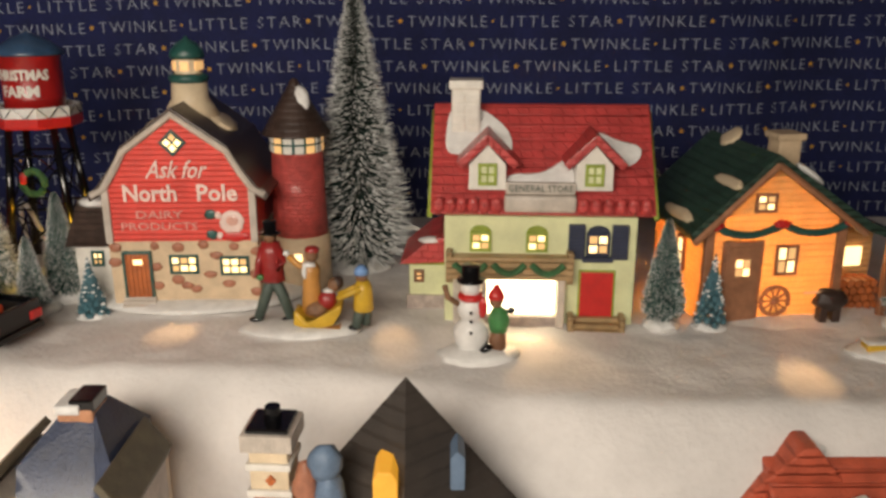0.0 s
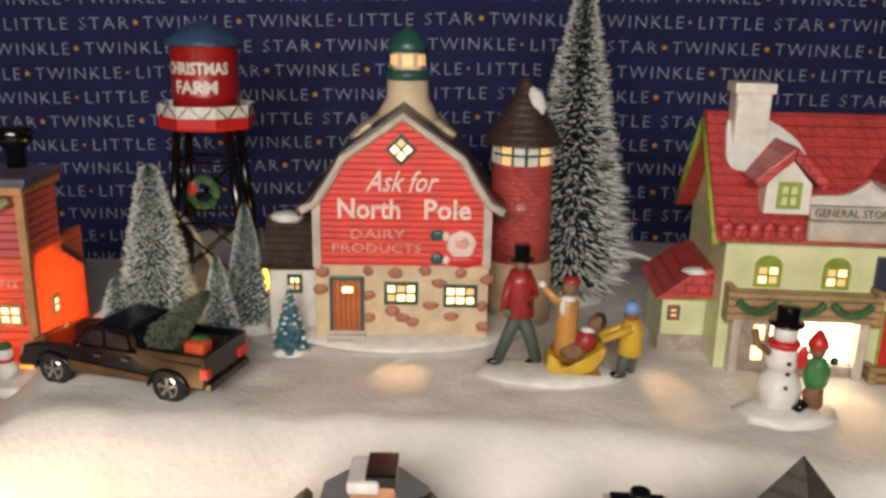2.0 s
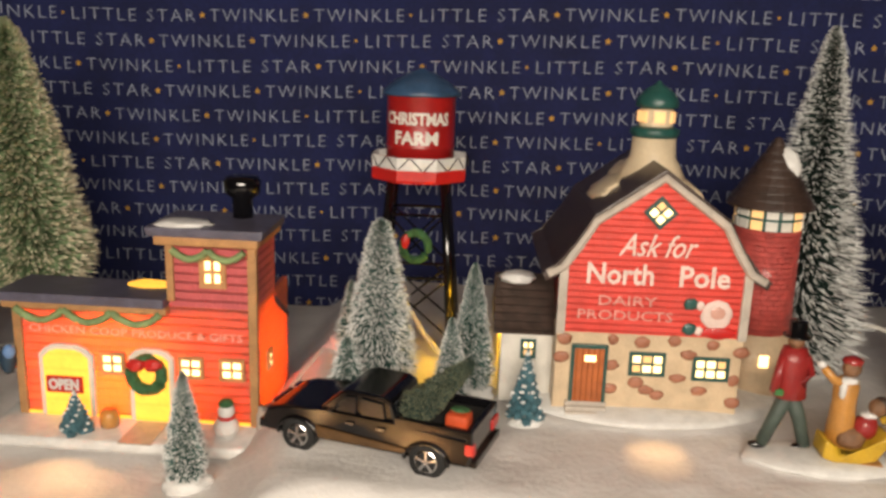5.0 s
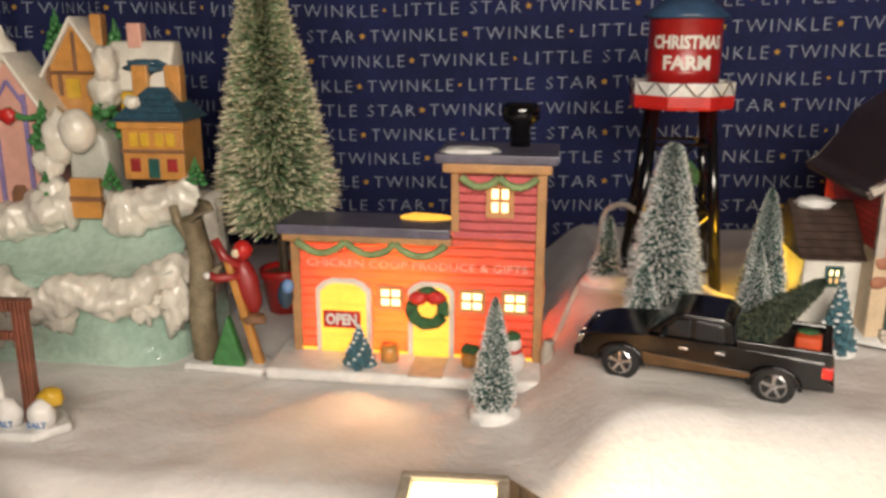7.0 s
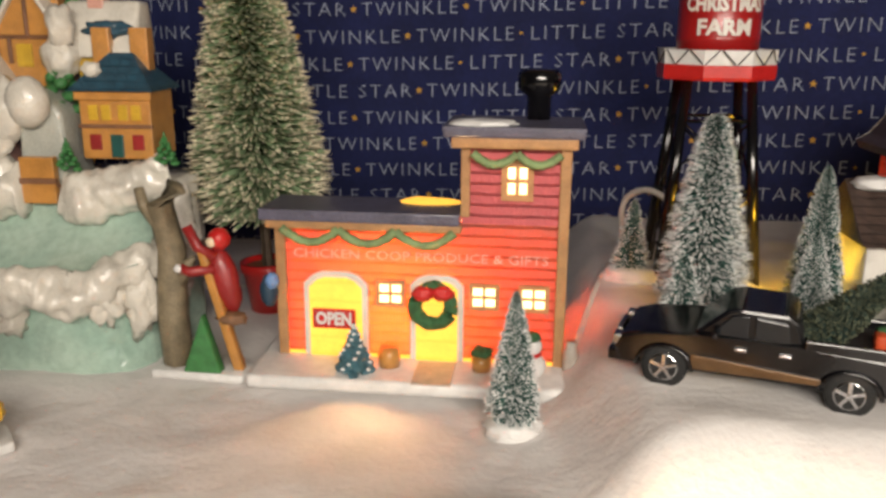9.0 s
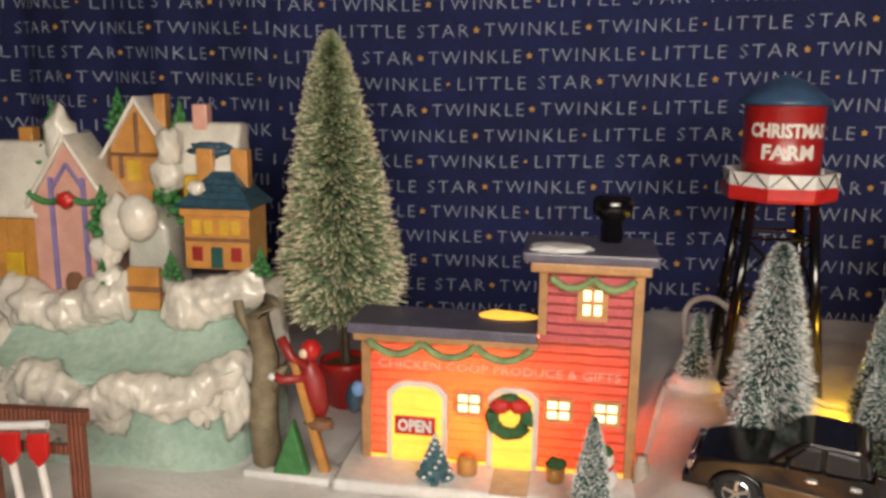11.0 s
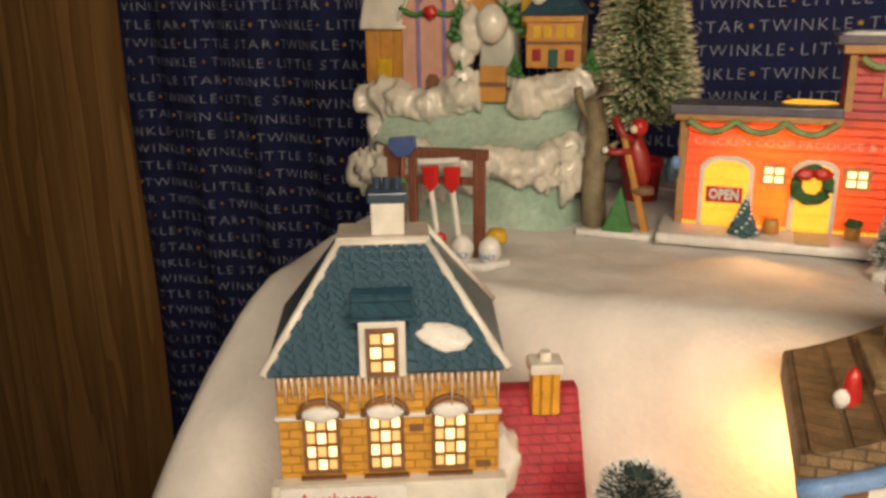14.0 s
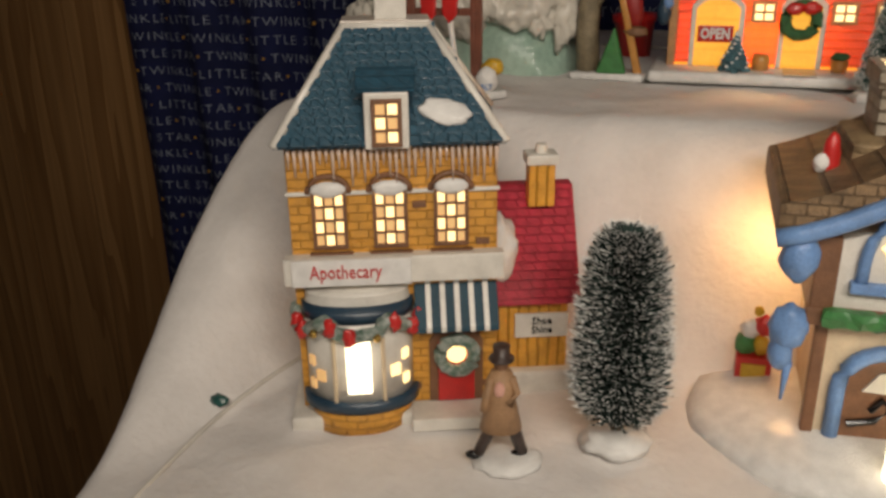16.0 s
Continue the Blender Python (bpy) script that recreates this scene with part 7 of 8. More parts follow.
    part("bay_snow", lathe([(br, 0.0700), (br * 0.97, 0.0712), (br * 0.95, 0.0750), (br * 0.96, 0.0765)], bx, 0.0, 28, None, 1.0, 0.5), WHITE, b, "", True)
    for a, w, h, zc, lt in ((-90, 0.0120, 0.0330, 0.0425, LITWHITE), (-48, 0.0055, 0.0062, 0.036, LIT), (-32, 0.0045, 0.0055, 0.043, LIT), (-31, 0.0045, 0.0055, 0.029, LIT), (-135, 0.0055, 0.0062, 0.034, LITDIM), (-150, 0.0045, 0.0055, 0.041, LITDIM), (-150, 0.0045, 0.0055, 0.028, LITDIM)):
        ca, sa = math.cos(radians(a)), math.sin(radians(a))
        part("pane", box(-w / 2, w / 2, -0.0010, 0.0010, -h / 2, h / 2, 0.0006), lt, b).matrix_basis = pose(bx + br * ca, br * 0.72 * sa, zc, 0, 0, math.degrees(math.atan2(sa / 0.72, ca)) + 90)
    for s in (-1, 1):
        part("glazing_bar", box(-0.0009, 0.0009, -0.0014, 0.0010, -0.018, 0.018, 0.0004), CREAM, b).matrix_basis = pose(bx + s * 0.0120, -br * 0.72 * 0.90, 0.038, 0, 0, s * 22)
    gb = bmesh.new()
    pts = []
    for k in range(33):
        a = radians(-190 + 200 * k / 32)
        sag = 0.0075 * abs(math.sin(3 * math.pi * k / 32))
        pts.append((bx + (br + 0.0035) * math.cos(a), (br + 0.0035) * 0.74 * math.sin(a), 0.0660 - sag))
    tube(pts, 0.0034, 7, gb)
    for v in gb.verts:
        v.co += 0.0022 * noise.noise_vector(v.co * 450)
    g = part("garland", gb, mat("frosted_garland", (0.10, 0.17, 0.13), 0.6, 0.5, 300, 0.9, second=(0.45, 0.48, 0.45)), t, "frosted green garland with red ribbon")
    for k in (3, 6, 12, 15, 22, 26, 29):
        p = pts[k]
        part("ribbon", blob(p[0], p[1] - 0.003, p[2] + 0.001, 0.0030, 0.0020, 0.0048, 0.5, k), RED, g, "", True)
    for k in (1, 9, 19, 31):
        p = pts[k]
        part("gold_bell", blob(p[0], p[1] - 0.004, p[2] - 0.002, 0.0020, 0.0020, 0.0022, 0.1, k), mat("gold_paint", (0.55, 0.36, 0.10), 0.25, 0.2, 90, 0.1, metal=0.8), g, "", True)
    aw = part("awning", prism([(0.000, 0.0765), (-0.013, 0.0575), (-0.0135, 0.0545), (-0.0110, 0.0550), (0.000, 0.072)], 0.059, 0.1010, 0.0008, None, "yz"), mat("awning_navy", (0.014, 0.055, 0.085), 0.65, 0.2, 90, 0.2), t, "dark blue striped awning")
    for i in range(5):
        x = 0.0660 + 0.0072 * i
        part("stripe", prism([(-0.0003, 0.0773), (-0.0137, 0.0577), (-0.0141, 0.0552), (-0.0130, 0.0570), (0.0, 0.0762)], x - 0.0013, x + 0.0013, 0.0, None, "yz"), WHITE, aw, "white stripe")
    part("doorway", prism([(0.066, 0.009), (0.094, 0.009), (0.094, 0.044), (0.088, 0.0530), (0.072, 0.0530), (0.066, 0.044)], -0.0015, 0.001, 0.0006), BROWN, t, "brown brick door arch")
    d = part("door", box(0.0705, 0.0895, -0.0028, 0.0005, 0.0095, 0.044, 0.0006), RED, t, "red door")
    part("pane", lathe([(0.0052, -0.0009), (0.0052, 0.0009)], 0, 0, 16), LIT, d).matrix_basis = pose(0.080, -0.0030, 0.0375, 90, 0, 0)
    wb = bmesh.new()
    tube([(0.080 + 0.0088 * math.cos(2 * math.pi * i / 24), -0.0055, 0.0375 + 0.0090 * math.sin(2 * math.pi * i / 24)) for i in range(25)], 0.0033, 8, wb)
    for v in wb.verts:
        v.co += 0.0016 * noise.noise_vector(v.co * 600)
    part("wreath", wb, MATS["frosted_garland"], d, "frosted round wreath")
    part("step", box(0.056, 0.100, -0.020, -0.001, 0.002, 0.0090, 0.001), WHITE, t, "white doorstep")
    part("mat", box(0.098, 0.104, -0.019, -0.008, 0.002, 0.0075, 0.001), PLAINBLUE, t)
    # side shed with its red roof
    s = part("shed", box(W - 0.004, W + 0.041, 0.018, 0.066, 0.004, 0.056, 0.001), PLANKGOLD, t, "ochre plank shed")
    part("shed_roof", prism([(0.012, 0.0555), (0.046, 0.112), (0.056, 0.112), (0.070, 0.060), (0.070, 0.056)], W - 0.001, W + 0.047, 0.0015, None, "yz"), ROOFPINK, s, "crimson shingled roof")
    part("shed_snow", blob(W + 0.004, 0.026, 0.083, 0.010, 0.011, 0.019, 0.3, 5), SNOWPAINT, s, "", True)
    part("shed_foot", box(W - 0.003, W + 0.045, 0.012, 0.066, 0.0, 0.016, 0.002), WHITE, s)
    bd = part("shed_sign", box(W + 0.012, W + 0.041, 0.0155, 0.0175, 0.0350, 0.0490, 0.0006), WHITE, t, "white sign board")
    lettering("Shoe", 0.0060, BLACK, bd, W + 0.0265, 0.0150, 0.0450, 0.0105)
    lettering("Shine", 0.0060, BLACK, bd, W + 0.0265, 0.0150, 0.0395, 0.0110)
    c2 = part("shed_chimney", box(W + 0.021, W + 0.035, 0.034, 0.046, 0.103, 0.129, 0.001), PLANKGOLD, t, "ochre chimney")
    part("shed_chimney_cap", box(W + 0.0195, W + 0.0365, 0.0325, 0.0475, 0.126, 0.1315, 0.001), WHITE, c2)
    part("chimney_pot", lathe([(0.0034, 0.131), (0.0030, 0.136)], W + 0.028, 0.040, 10), WHITE, c2)
    return t


apothecary(pose(-0.7625, 0.294, LOW - 0.002, 0, 0, 24))
brush_tree(pose(-0.6035, 0.316, LOW + 0.004), 0.107, 0.0265, BRISTLEDARK, FROST, "rounded dark bottle-brush tree with white frosted tips", 0.13, 95, 95, True, 0.003, 0.62, 0.50, 0.15, 41, 0.32, 0.0165, 0.00032)

man = [(blob(0.0, 0.0, 0.001, 0.017, 0.013, 0.004, 0.2, 3), SNOWPAINT)]
man += shifted(walker(COATBROWN, SMOOTHBROWN, SMOOTHBROWN, 0.060, 0.0105, True), pose(-0.003, 0, 0.002))
man += [(lathe([(0.0050, 0.049), (0.0072, 0.043), (0.0070, 0.034), (0.0100, 0.019), (0.0090, 0.0185)], -0.003, 0.0, 16, None, 1.0, 0.8), COATBROWN), (blob(-0.004, -0.005, 0.042, 0.0025, 0.002, 0.004, 0.2, 5), PINKWALL)]
figure_mesh("walking_figurine", pose(-0.6505, 0.288, LOW + 0.002, 0, 0, 20), man, "painted resin walking figure in brown coat and top hat", "figurine", "painted figurines")


def cottage(m):
    t = thing("blue_trimmed_cottage", m, "cream ceramic cottage with brown thatch roof and blue trim", "ceramic house", "lit ceramic houses")
    W, D = 0.120, 0.085
    part("snow_mound", blob(W / 2 - 0.004, 0.030, -0.009, 0.108, 0.075, 0.018, 0.08, 7), SNOWPAINT, t, "smooth white snow mound", True)
    part("ground_wall", box(0.006, W - 0.006, 0, D, 0.004, 0.062, 0.001), CREAM, t, "cream lower wall")
    part("upper_wall", prism([(0.0, 0.068), (W, 0.068), (W, 0.100), (W * 0.75, 0.109), (W / 2, 0.140), (W * 0.25, 0.109), (0.0, 0.100)], -0.004, D, 0.001), WHITE, t, "white upper gable wall")
    part("jetty_beam", box(-0.003, W + 0.003, -0.007, 0.001, 0.062, 0.071, 0.001), BROWN, t, "brown timber beam")
    for x in (0.003, W - 0.003):
        part("corner_timber", box(x - 0.005, x + 0.005, -0.0062, D, 0.066, 0.104, 0.001), BROWN, t)
    part("lower_post", box(0.003, 0.0085, -0.002, 0.004, 0.004, 0.062, 0.001), BROWN, t)

    # curved roof, low at the eaves
    prof = []
    for i in range(17):
        u = i / 16 * 2 - 1
        prof.append((W / 2 + u * (W / 2 + 0.020), 0.145 - 0.042 * (1 - (1 - abs(u)) ** 1.35)))
    top = [(x, z + 0.016) for x, z in prof]
    part("roof", prism(prof + top[::-1], -0.012, D + 0.010, 0.002), THATCH, t, "brown thatch-like shingled roof")
    part("roof_trim", tube([(x, -0.0135, z + 0.001) for x, z in prof], 0.0042, 8), SKYBLUE, t, "sky blue curved barge board", True)
    for sx in (-1, 1):
        x = W / 2 + sx * (W / 2 + 0.009)
        bm = blob(x, -0.008, 0.0945, 0.0085, 0.007, 0.011, 0.2, 3)
        blob(x, -0.006, 0.0600, 0.0085, 0.007, 0.011, 0.2, 5, bm)
        blob(x + 0.002 * sx, -0.006, 0.0470, 0.0055, 0.006, 0.009, 0.2, 6, bm)
        part("corner_bracket", bm, SKYBLUE, t, "sky blue moulded bracket", True)
        part("drip", tube([(x - 0.002 * sx, -0.006, 0.042), (x - 0.001 * sx, -0.006, 0.022)], 0.0022, 7, None, 0.0008), SKYBLUE, t, "", True)
    cx = 0.034
    arch = [(cx + 0.0165 * math.cos(a), -0.0055, 0.092 + 0.024 * math.sin(a)) for a in [math.pi * k / 12 for k in range(13)]]
    w = part("arched_window", tube([(cx + 0.0165, -0.0055, 0.082)] + arch + [(cx - 0.0165, -0.0055, 0.082)], 0.0028, 8), SKYBLUE, t, "sky blue arched window surround", True)
    part("sill", box(cx - 0.021, cx + 0.021, -0.009, -0.002, 0.0795, 0.0845, 0.001), SKYBLUE, w)
    part("window_board", prism([(cx + 0.0160 * math.cos(a), 0.092 + 0.0235 * math.sin(a)) for a in [math.pi * k / 12 for k in range(13)]] + [(cx - 0.016, 0.083), (cx + 0.016, 0.083)], -0.0050, -0.002), WHITE, w)
    for k in range(4):
        a = math.pi / 2 * k
        o = part("pane", box(-0.0031, 0.0031, -0.0010, 0.0010, -0.0031, 0.0031, 0.0008), LIT, w)
        o.matrix_basis = pose(cx + 0.0068 * math.cos(a), -0.0056, 0.1005 + 0.0068 * math.sin(a), 0, 45, 0)
    gb = swag(0.004, W - 0.004, -0.009, 0.068, 0.001, 0.0042)
    for v in gb.verts:
        v.co += 0.0022 * noise.noise_vector(v.co * 420)
    g = part("garland", gb, LEAFGREEN, t, "thick green garland with red bows")
    part("bow", blob(0.044, -0.012, 0.067, 0.0045, 0.003, 0.0045, 0.3, 2), RED, g, "", True)
    dx = 0.036
    arch = [(dx + 0.020 * math.cos(a), -0.002, 0.030 + 0.020 * math.sin(a)) for a in [math.pi * k / 12 for k in range(13)]]
    d = part("door_surround", tube([(dx + 0.020, -0.002, 0.005)] + arch + [(dx - 0.020, -0.002, 0.005)], 0.0038, 8), SKYBLUE, t, "sky blue arched door surround", True)
    part("door", prism([(dx + 0.0175 * math.cos(a), 0.030 + 0.0175 * math.sin(a)) for a in [math.pi * k / 12 for k in range(13)]] + [(dx - 0.0175, 0.005), (dx + 0.0175, 0.005)], -0.0025, 0.001), BROWN, d, "brown arched door")
    part("door_light", prism([(dx - 0.010, 0.030), (dx + 0.004, 0.030), (dx + 0.004, 0.041), (dx - 0.004, 0.040)], -0.0035, -0.002, 0.0005), WHITE, d)
    part("door_hinge", tube([(dx - 0.014, -0.004, 0.013), (dx - 0.003, -0.004, 0.016), (dx + 0.004, -0.004, 0.023), (dx - 0.001, -0.004, 0.027), (dx - 0.005, -0.004, 0.021)], 0.0018, 7), BLACK, d, "black iron hinge")
    # stone stack with a lit open top
    part("chimney_shoulder", box(0.010, 0.068, 0.026, 0.082, 0.108, 0.138, 0.004), mat("brown_chimney_stone", (0.34, 0.24, 0.13), 0.6, 0.35, 90, 0.9, lines=("Z", 0.009, 0.35)), t, "mottled brown stone shoulder")
    c = part("chimney", box(0.021, 0.061, 0.042, 0.078, 0.130, 0.162, 0.003), CHIMSTONE, t, "beige stone chimney")
    for b in ((0.019, 0.063, 0.040, 0.045), (0.019, 0.063, 0.075, 0.080), (0.019, 0.024, 0.045, 0.075), (0.058, 0.063, 0.045, 0.075)):
        part("chimney_rim", box(*b, 0.160, 0.169, 0.0012), CHIMSTONE, c)
    part("glowing_flue", box(0.0245, 0.0575, 0.0455, 0.0745, 0.161, 0.1670, 0.001), mat("glowing_flue_light", (0.9, 0.7, 0.4), 0.4, 0.05, 60, 0.05, glow=(1.0, 0.78, 0.45, 5.0)), c, "glowing open flue")
    s = part("roof_figurine", blob(0.002, 0.026, 0.129, 0.0042, 0.004, 0.014, 0.15, 3), RED, t, "small red and white moulded ornament", True)
    part("ornament_white", blob(-0.002, 0.023, 0.129, 0.0036, 0.003, 0.0045, 0.2, 4), SNOWPAINT, s, "", True)
    part("ornament_white", blob(-0.001, 0.022, 0.117, 0.0055, 0.004, 0.0025, 0.2, 6), SNOWPAINT, s, "", True)
    return t


cottage(pose(-0.5240, 0.342, LOW + 0.010, 0, 0, 3))


def toy_crate(m):
    t = thing("toy_crate", m, "small red crate with yellow panel holding moulded toys", "ornament")
    part("crate", box(-0.009, 0.009, -0.006, 0.006, 0, 0.016, 0.001), RED, t)
    part("panel", box(-0.0062, 0.0062, -0.0072, -0.005, 0.003, 0.0125, 0.0006), YELLOW, t)
    for x, z, r, mt in ((-0.005, 0.021, 0.0055, LEAFGREEN), (0.003, 0.021, 0.0048, YELLOW), (0.0035, 0.033, 0.0050, RED), (-0.0035, 0.030, 0.0048, SNOWPAINT), (0.008, 0.036, 0.0024, LEAFGREEN), (0.0, 0.041, 0.0024, YELLOW)):
        part("toy", blob(x, 0, z, r, r * 0.8, r * 1.2, 0.25, int(z * 999)), mt, t, "", True)
    return t


toy_crate(on(-0.5435, 0.395, 3, 0.0))


def street_lamp(m):
    t = thing("street_lamp", m, "white glowing street lamp with flat cap", "street lamp")
    part("foot", lathe([(0.006, 0), (0.006, 0.004), (0.003, 0.006)], 0, 0, 14), WHITE, t, "", True)
    part("glowing_tube", lathe([(0.0038, 0.005), (0.0042, 0.060)], 0, 0, 16), MATS["bright_lit_opening"], t, "glowing white tube", True)
    part("cap", lathe([(0.0090, 0.0600), (0.0095, 0.0620), (0.0040, 0.0650)], 0, 0, 16), WHITE, t, "", True)
    return t


street_lamp(on(-0.4835, 0.318, 0, 0.004))


# house roofs below the bank, seen from above
def blue_house(m):
    t = thing("blue_roofed_house", m, "ceramic house with dark blue roof and grey-brown gables", "ceramic house", "lit ceramic houses")
    part("wall", box(-0.042, 0.042, -0.035, 0.045, 0, 0.150, 0.001), CREAM, t)
    navy = mat("midnight_blue_roof", (0.018, 0.030, 0.072), 0.45, 0.3, 60, 0.4, coat=0.25)
    olive = mat("olive_brown_roof", (0.11, 0.095, 0.065), 0.5, 0.3, 80, 0.4)
    bm = bmesh.new()
    front = [(-0.030, -0.045, 0.122), (0.026, -0.045, 0.122), (0.031, -0.018, 0.164), (0.012, 0.002, 0.190), (-0.010, 0.002, 0.190), (-0.036, -0.018, 0.166)]
    rear = [(x, 0.045 if z < 0.18 else 0.022, z) for x, y, z in front]
    f, r = [bm.verts.new(c) for c in front], [bm.verts.new(c) for c in rear]
    bm.faces.new(f)
    bm.faces.new(r[::-1])
    for i in range(6):
        bm.faces.new((f[i], r[i], r[(i + 1) % 6], f[(i + 1) % 6]))
    part("roof", bm, navy, t, "dark blue roof")
    for sx in (-1.12, 0.80):
        g = part("side_gable", prism([(sx * 0.030, 0.100), (sx * 0.058, 0.100), (sx * 0.058, 0.148), (sx * 0.050, 0.160), (sx * 0.040, 0.160), (sx * 0.034, 0.150)], -0.034, 0.03, 0.001), GREYTRIM, t, "grey plaster gable")
        bm = prism([(sx * 0.036, 0.166), (sx * 0.040, 0.170), (sx * 0.064, 0.150), (sx * 0.060, 0.144)], -0.040, 0.034, 0.001)
        prism([(sx * 0.060, 0.152), (sx * 0.065, 0.148), (sx * 0.040, 0.112), (sx * 0.033, 0.114)], -0.046, -0.034, 0.001, bm)
        part("gable_roof", bm, olive, g, "olive brown eave")
    c = part("chimney", box(-0.013, 0.013, -0.002, 0.020, 0.170, 0.192, 0.002), mat("salmon_brick", (0.50, 0.24, 0.13), 0.5, 0.25, 90, 0.4), t, "salmon chimney")
    part("chimney_cap", box(-0.0145, 0.004, -0.003, 0.021, 0.189, 0.195, 0.002), SNOWPAINT, c)
    part("flue", box(-0.004, 0.0135, -0.001, 0.020, 0.190, 0.1975, 0.001), BLACK, c, "black open flue")
    part("roof_snow", blob(-0.030, -0.038, 0.140, 0.009, 0.004, 0.013, 0.3, 3), SNOWPAINT, t, "", True)
    return t


blue_house(pose(-0.2055, 0.420, LOW - 0.004) @ Matrix.Diagonal((0.78, 1, 1, 1)))


def brick_tower(m):
    t = thing("brick_tower", m, "orange brick ceramic tower with cream bands and grey cap", "ceramic house", "lit ceramic houses")
    part("shaft", box(-0.0115, 0.0115, -0.0115, 0.0115, 0, 0.155, 0.001), mat("orange_brick", (0.42, 0.13, 0.03), 0.5, 0.25, 120, 0.5, lines=("Z", 0.005, 0.3)), t)
    part("lower_building", box(-0.03, 0.03, -0.012, 0.05, 0, 0.105, 0.002), MATS["orange_brick"], t)
    for z0, z1, w, mt in ((0.150, 0.154, 0.0145, WHITE), (0.154, 0.166, 0.0125, CREAM), (0.166, 0.170, 0.0145, WHITE), (0.170, 0.178, 0.0125, CREAM), (0.178, 0.188, 0.0165, GREYTRIM)):
        part("band", box(-w, w, -w, w, z0, z1, 0.001), mt, t)
    part("roof_recess", box(-0.0135, 0.0135, -0.0135, 0.0135, 0.187, 0.1905, 0.001), BLACK, t, "black recessed top")
    part("vent", lathe([(0.006, 0.190), (0.005, 0.197)], 0, 0.003, 12), BLACK, t)
    part("diamond", box(-0.0025, 0.0025, -0.001, 0.001, -0.0025, 0.0025, 0.0003), DOORORANGE, t).matrix_basis = pose(0.001, -0.0128, 0.160, 0, 45, 0)
    for x in (-0.003, 0.003):
        part("pane", box(x - 0.0022, x + 0.0022, -0.0122, -0.011, 0.140, 0.146, 0.0004), LIT, t)
    return t


brick_tower(pose(-0.0925, 0.404, LOW, 0, 0, -4) @ Matrix.Diagonal((0.85, 0.9, 1, 1)))


def steep_house(m):
    t = thing("steep_roofed_house", m, "ceramic house with steep dark brown roof and blue posts", "ceramic house", "lit ceramic houses")
    part("wall", box(-0.055, 0.055, -0.045, 0.045, 0, 0.100, 0.001), CREAM, t)
    bm = bmesh.new()
    A = bm.verts.new((0, 0.0, 0.208))
    lo = [bm.verts.new(c) for c in ((-0.100, 0.0, 0.086), (0.0, -0.080, 0.086), (0.100, 0.0, 0.086), (0.0, 0.08, 0.086))]
    bm.faces.new(lo)
    for i in range(4):
        bm.faces.new((lo[i], lo[(i + 1) % 4], A))
    rf = part("roof", bm, mat("charcoal_brown_roof", (0.040, 0.032, 0.027), 0.6, 0.2, 90, 0.3, lines=("Z", 0.008, 0.15)), t, "steep dark brown roof")
    part("lit_dormer", prism([(-0.0165, 0.120), (-0.0035, 0.120), (-0.0035, 0.166), (-0.0065, 0.171), (-0.0135, 0.171), (-0.0165, 0.166)], -0.038, -0.005, 0.001), mat("orange_lit_dormer", (0.6, 0.3, 0.05), 0.5, 0.2, 120, 0.2, glow=(1.0, 0.45, 0.03, 0.5)), t, "orange lit dormer")
    part("blue_dormer", prism([(0.0245, 0.150), (0.0325, 0.150), (0.0325, 0.170), (0.0285, 0.174), (0.0245, 0.170)], -0.022, 0.0, 0.001), mat("grey_blue_paint", (0.12, 0.18, 0.27), 0.5, 0.2, 90, 0.2), t, "grey-blue dormer")
    bm = blob(-0.042, -0.030, 0.172, 0.0095, 0.008, 0.011, 0.15, 4)
    blob(-0.040, -0.030, 0.150, 0.0085, 0.008, 0.018, 0.15, 5, bm)
    part("blue_post", bm, MATS["grey_blue_paint"], t, "grey-blue rounded post", True)
    part("brown_post", blob(-0.053, -0.030, 0.156, 0.0065, 0.006, 0.017, 0.3, 6), COBBLE, t, "", True)
    part("post_foot", box(-0.056, -0.032, -0.037, -0.023, 0.0, 0.140, 0.002), TEAL, t)
    return t


steep_house(pose(-0.0205, 0.420, LOW))


def red_house(m):
    t = thing("red_tiled_house", m, "ceramic house with orange red tile roof and white chimney", "ceramic house", "lit ceramic houses")
    part("wall", box(0.004, 0.150, -0.035, 0.04, 0, 0.100, 0.001), SLATEGREEN, t)
    mt = mat("orange_red_tile", (0.52, 0.10, 0.05), 0.5, 0.22, 80, 0.5, lines=("Z", 0.006, 0.25))
    r = part("roof", prism([(-0.055, 0.092), (0.0, 0.136), (0.005, 0.136), (0.055, 0.092)], -0.004, 0.155, 0.002, None, "yz"), mt, t, "orange red tiled roof")
    for c in range(8):
        f = c / 8
        part("tile_course", tube([(-0.003 + 0.157 * i / 8, -0.055 + 0.055 * f - 0.001, 0.093 + 0.044 * f) for i in range(9)], 0.0013, 6), mt, r, "", True)
    for x in (0.020, 0.118):
        d = part("dormer", prism([(x - 0.050, 0.102), (x + 0.024, 0.124), (x + 0.004, 0.149), (x - 0.004, 0.149)], -0.012, 0.05, 0.002), mt, t, "peaked dormer roof")
        part("dormer_snow", blob(x + 0.012, 0.006, 0.139, 0.007, 0.004, 0.003, 0.3, 4), SNOWPAINT, d, "", True)
    part("gable_end", prism([(-0.050, 0.086), (0.0, 0.126), (0.050, 0.086)], -0.001, 0.004, 0, None, "yz"), SLATEGREEN, t)
    c = part("chimney", prism([(0.030, 0.090), (0.058, 0.090), (0.054, 0.122), (0.046, 0.130), (0.036, 0.126)], -0.050, -0.028, 0.003), WHITE, t, "white chimney")
    return t


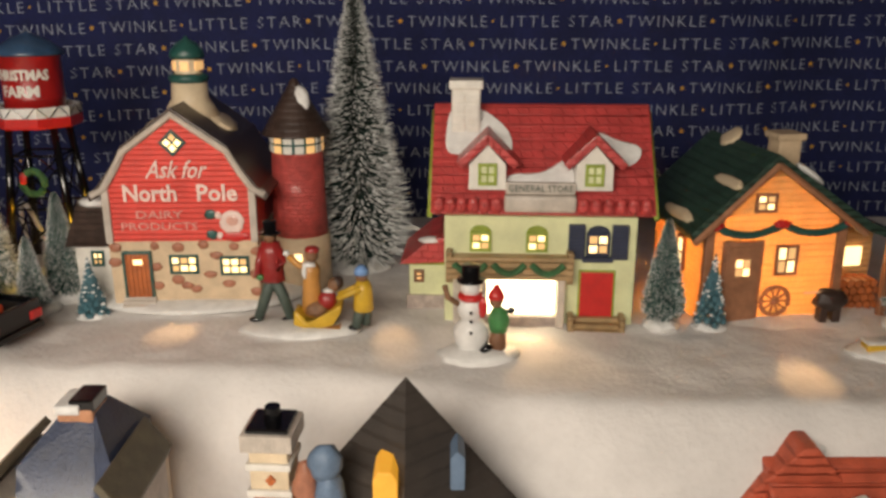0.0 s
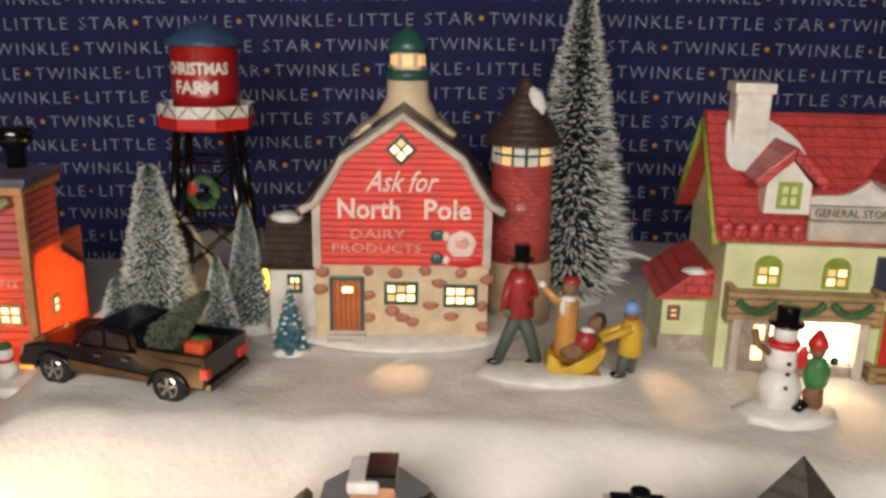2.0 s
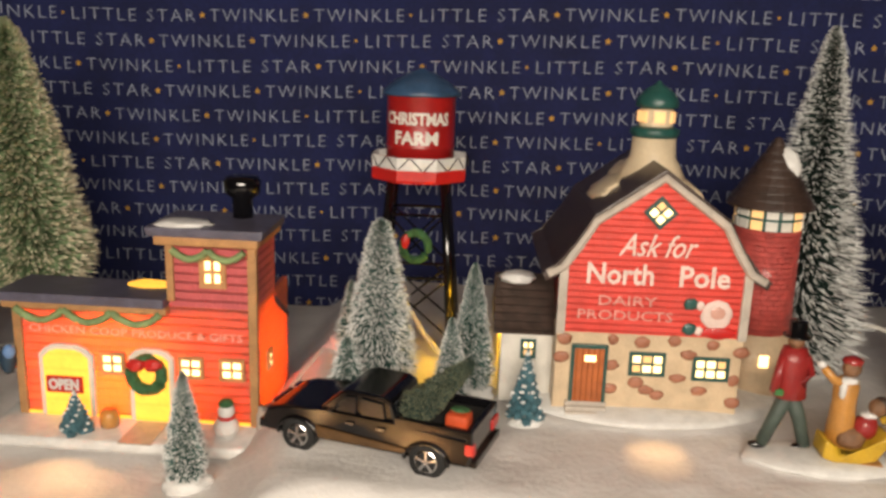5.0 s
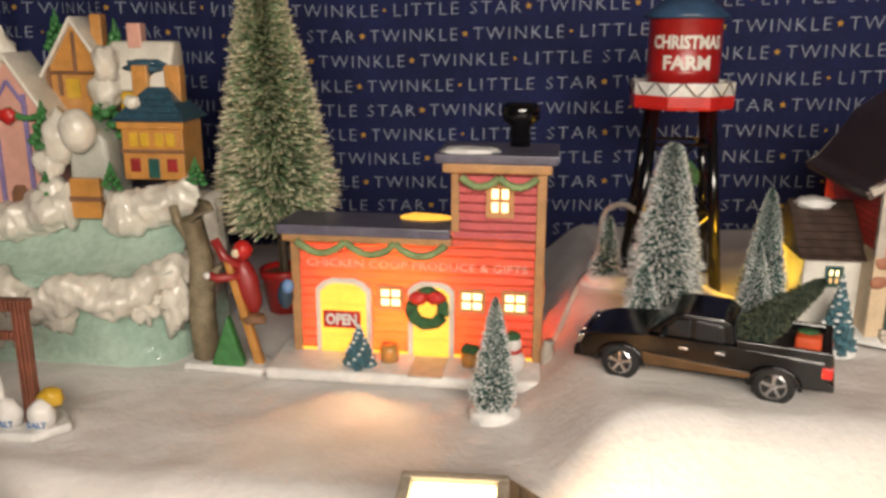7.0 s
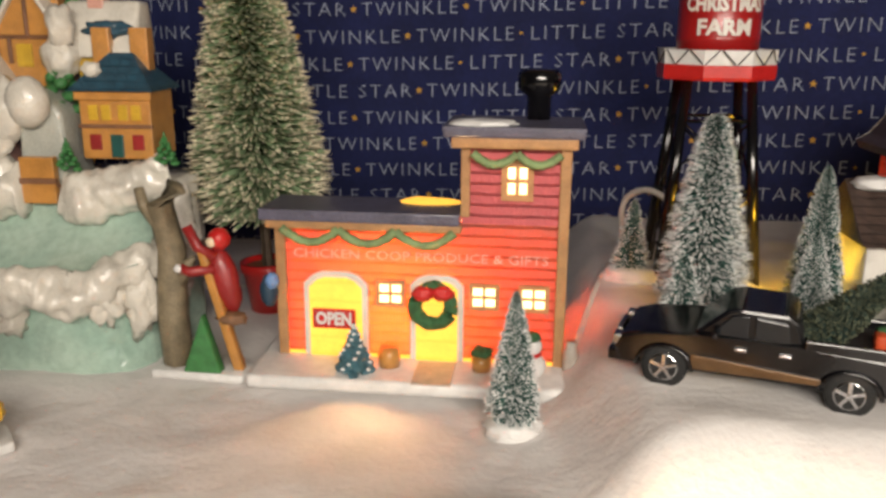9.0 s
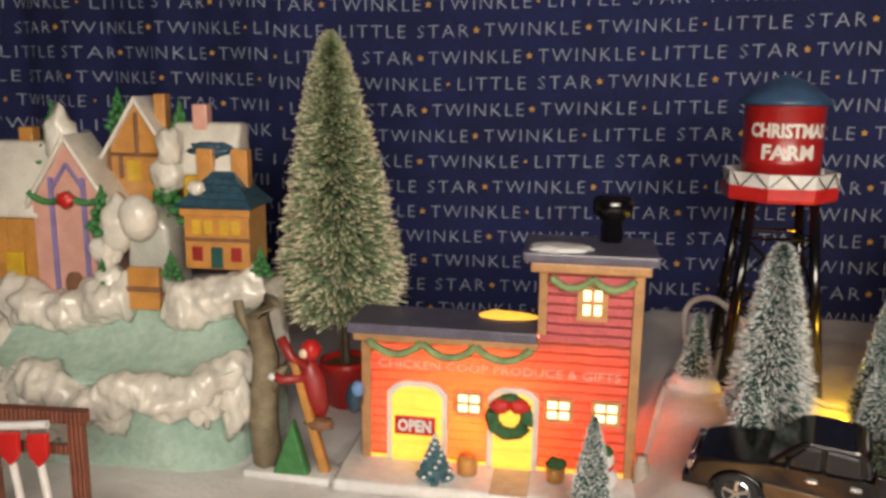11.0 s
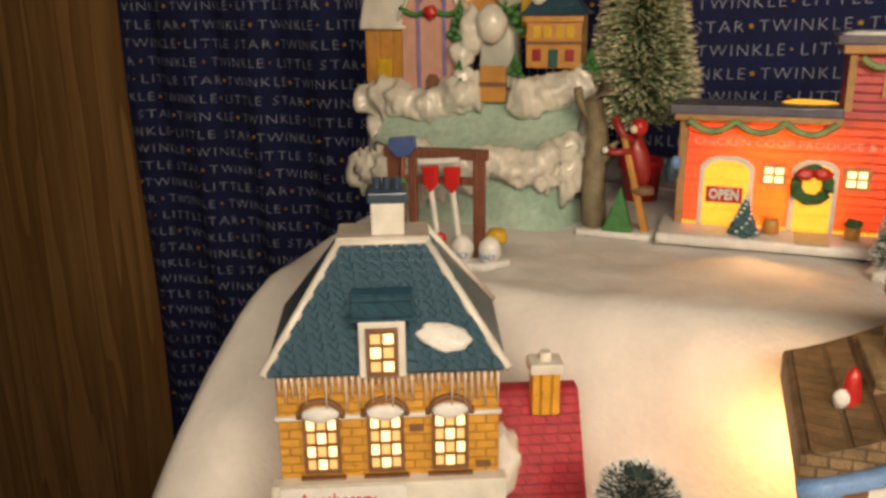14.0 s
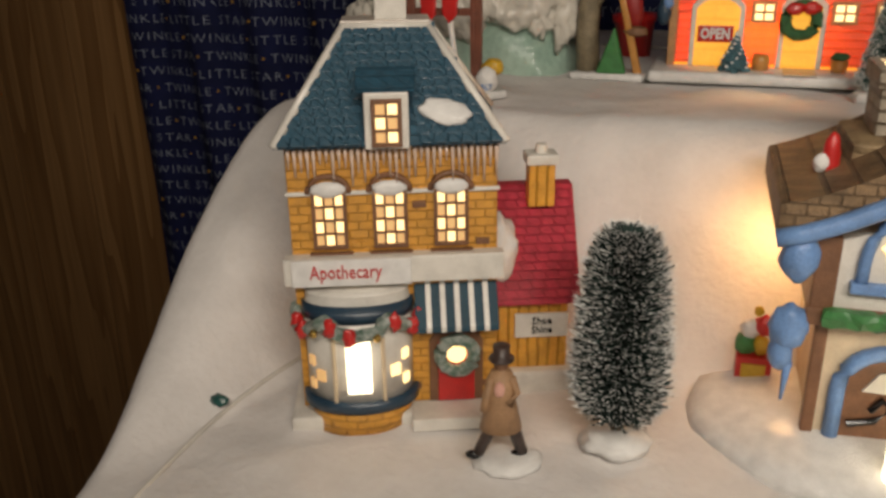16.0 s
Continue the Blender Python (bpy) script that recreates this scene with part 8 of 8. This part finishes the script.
red_house(pose(0.200, 0.452, LOW + 0.002, 0, 0, 0))


# cords and bulbs
def cord(points, label, r=0.0012):
    t = thing("electric_cord", pose(0, 0, 0), label, "cord")
    pts = []
    for a, b in zip(points, points[1:]):
        for i in range(8):
            f = i / 8
            pts.append(tuple(a[k] + (b[k] - a[k]) * f for k in range(3)))
    pts.append(points[-1])
    sm = [tuple(sum(pts[min(len(pts) - 1, max(0, i + j))][k] for j in range(-4, 5)) / 9 for k in range(3)) for i in range(len(pts))]
    part("cable", tube(sm, r, 8), WIRE, t, "", True)
    return t


def lay(x, y, h=0.0015):
    return (x, y, ground_height(x, y) + h)


cord([lay(-0.455, 0.640), lay(-0.448, 0.665), lay(-0.438, 0.72), lay(-0.425, 0.77), lay(-0.412, 0.80), (-0.418, 0.80, 0.07), (-0.410, 0.79, 0.085), (-0.395, 0.77, 0.09), (-0.375, 0.75, 0.07), lay(-0.345, 0.72), lay(-0.315, 0.71)], "white flat electric cord looping behind the trees", 0.0022)
cord([lay(-0.80, 0.17), lay(-0.806, 0.24), lay(-0.806, 0.28), lay(-0.800, 0.31), lay(-0.790, 0.345), lay(-0.77, 0.39)], "thin white electric cord on the snow")
cord([lay(-0.74, 0.76), lay(-0.70, 0.78), lay(-0.62, 0.77), lay(-0.58, 0.74)], "white electric cord behind the shop")
cord([lay(-0.07, 0.74), (-0.05, 0.76, 0.06), (-0.03, 0.75, 0.075), (-0.005, 0.72, 0.07)], "white electric cord behind the store", 0.0018)
kn = thing("cord_bulb", on(-0.808, 0.283, 0, 0.002), "small dark green bulb socket on the cord", "bulb socket")
part("socket", blob(0, 0, 0.003, 0.0055, 0.0035, 0.0032, 0.3, 3), TEAL, kn, "", True)
yb = thing("yellow_bulb", on(-0.310, 0.690) @ pose(0, 0, 0, 0, -8, 0), "glowing amber bulb behind the small trees", "light bulb")
part("glass", blob(0, 0, 0.032, 0.0060, 0.0060, 0.0135, 0.05, 1), mat("amber_lit_bulb", (0.8, 0.5, 0.05), 0.3, 0.1, 90, 0.1, glow=(1.0, 0.62, 0.03, 8.0)), yb, "", True)
part("socket", lathe([(0.005, 0.0), (0.0048, 0.021)], 0, 0, 12), TEAL, yb, "", True)
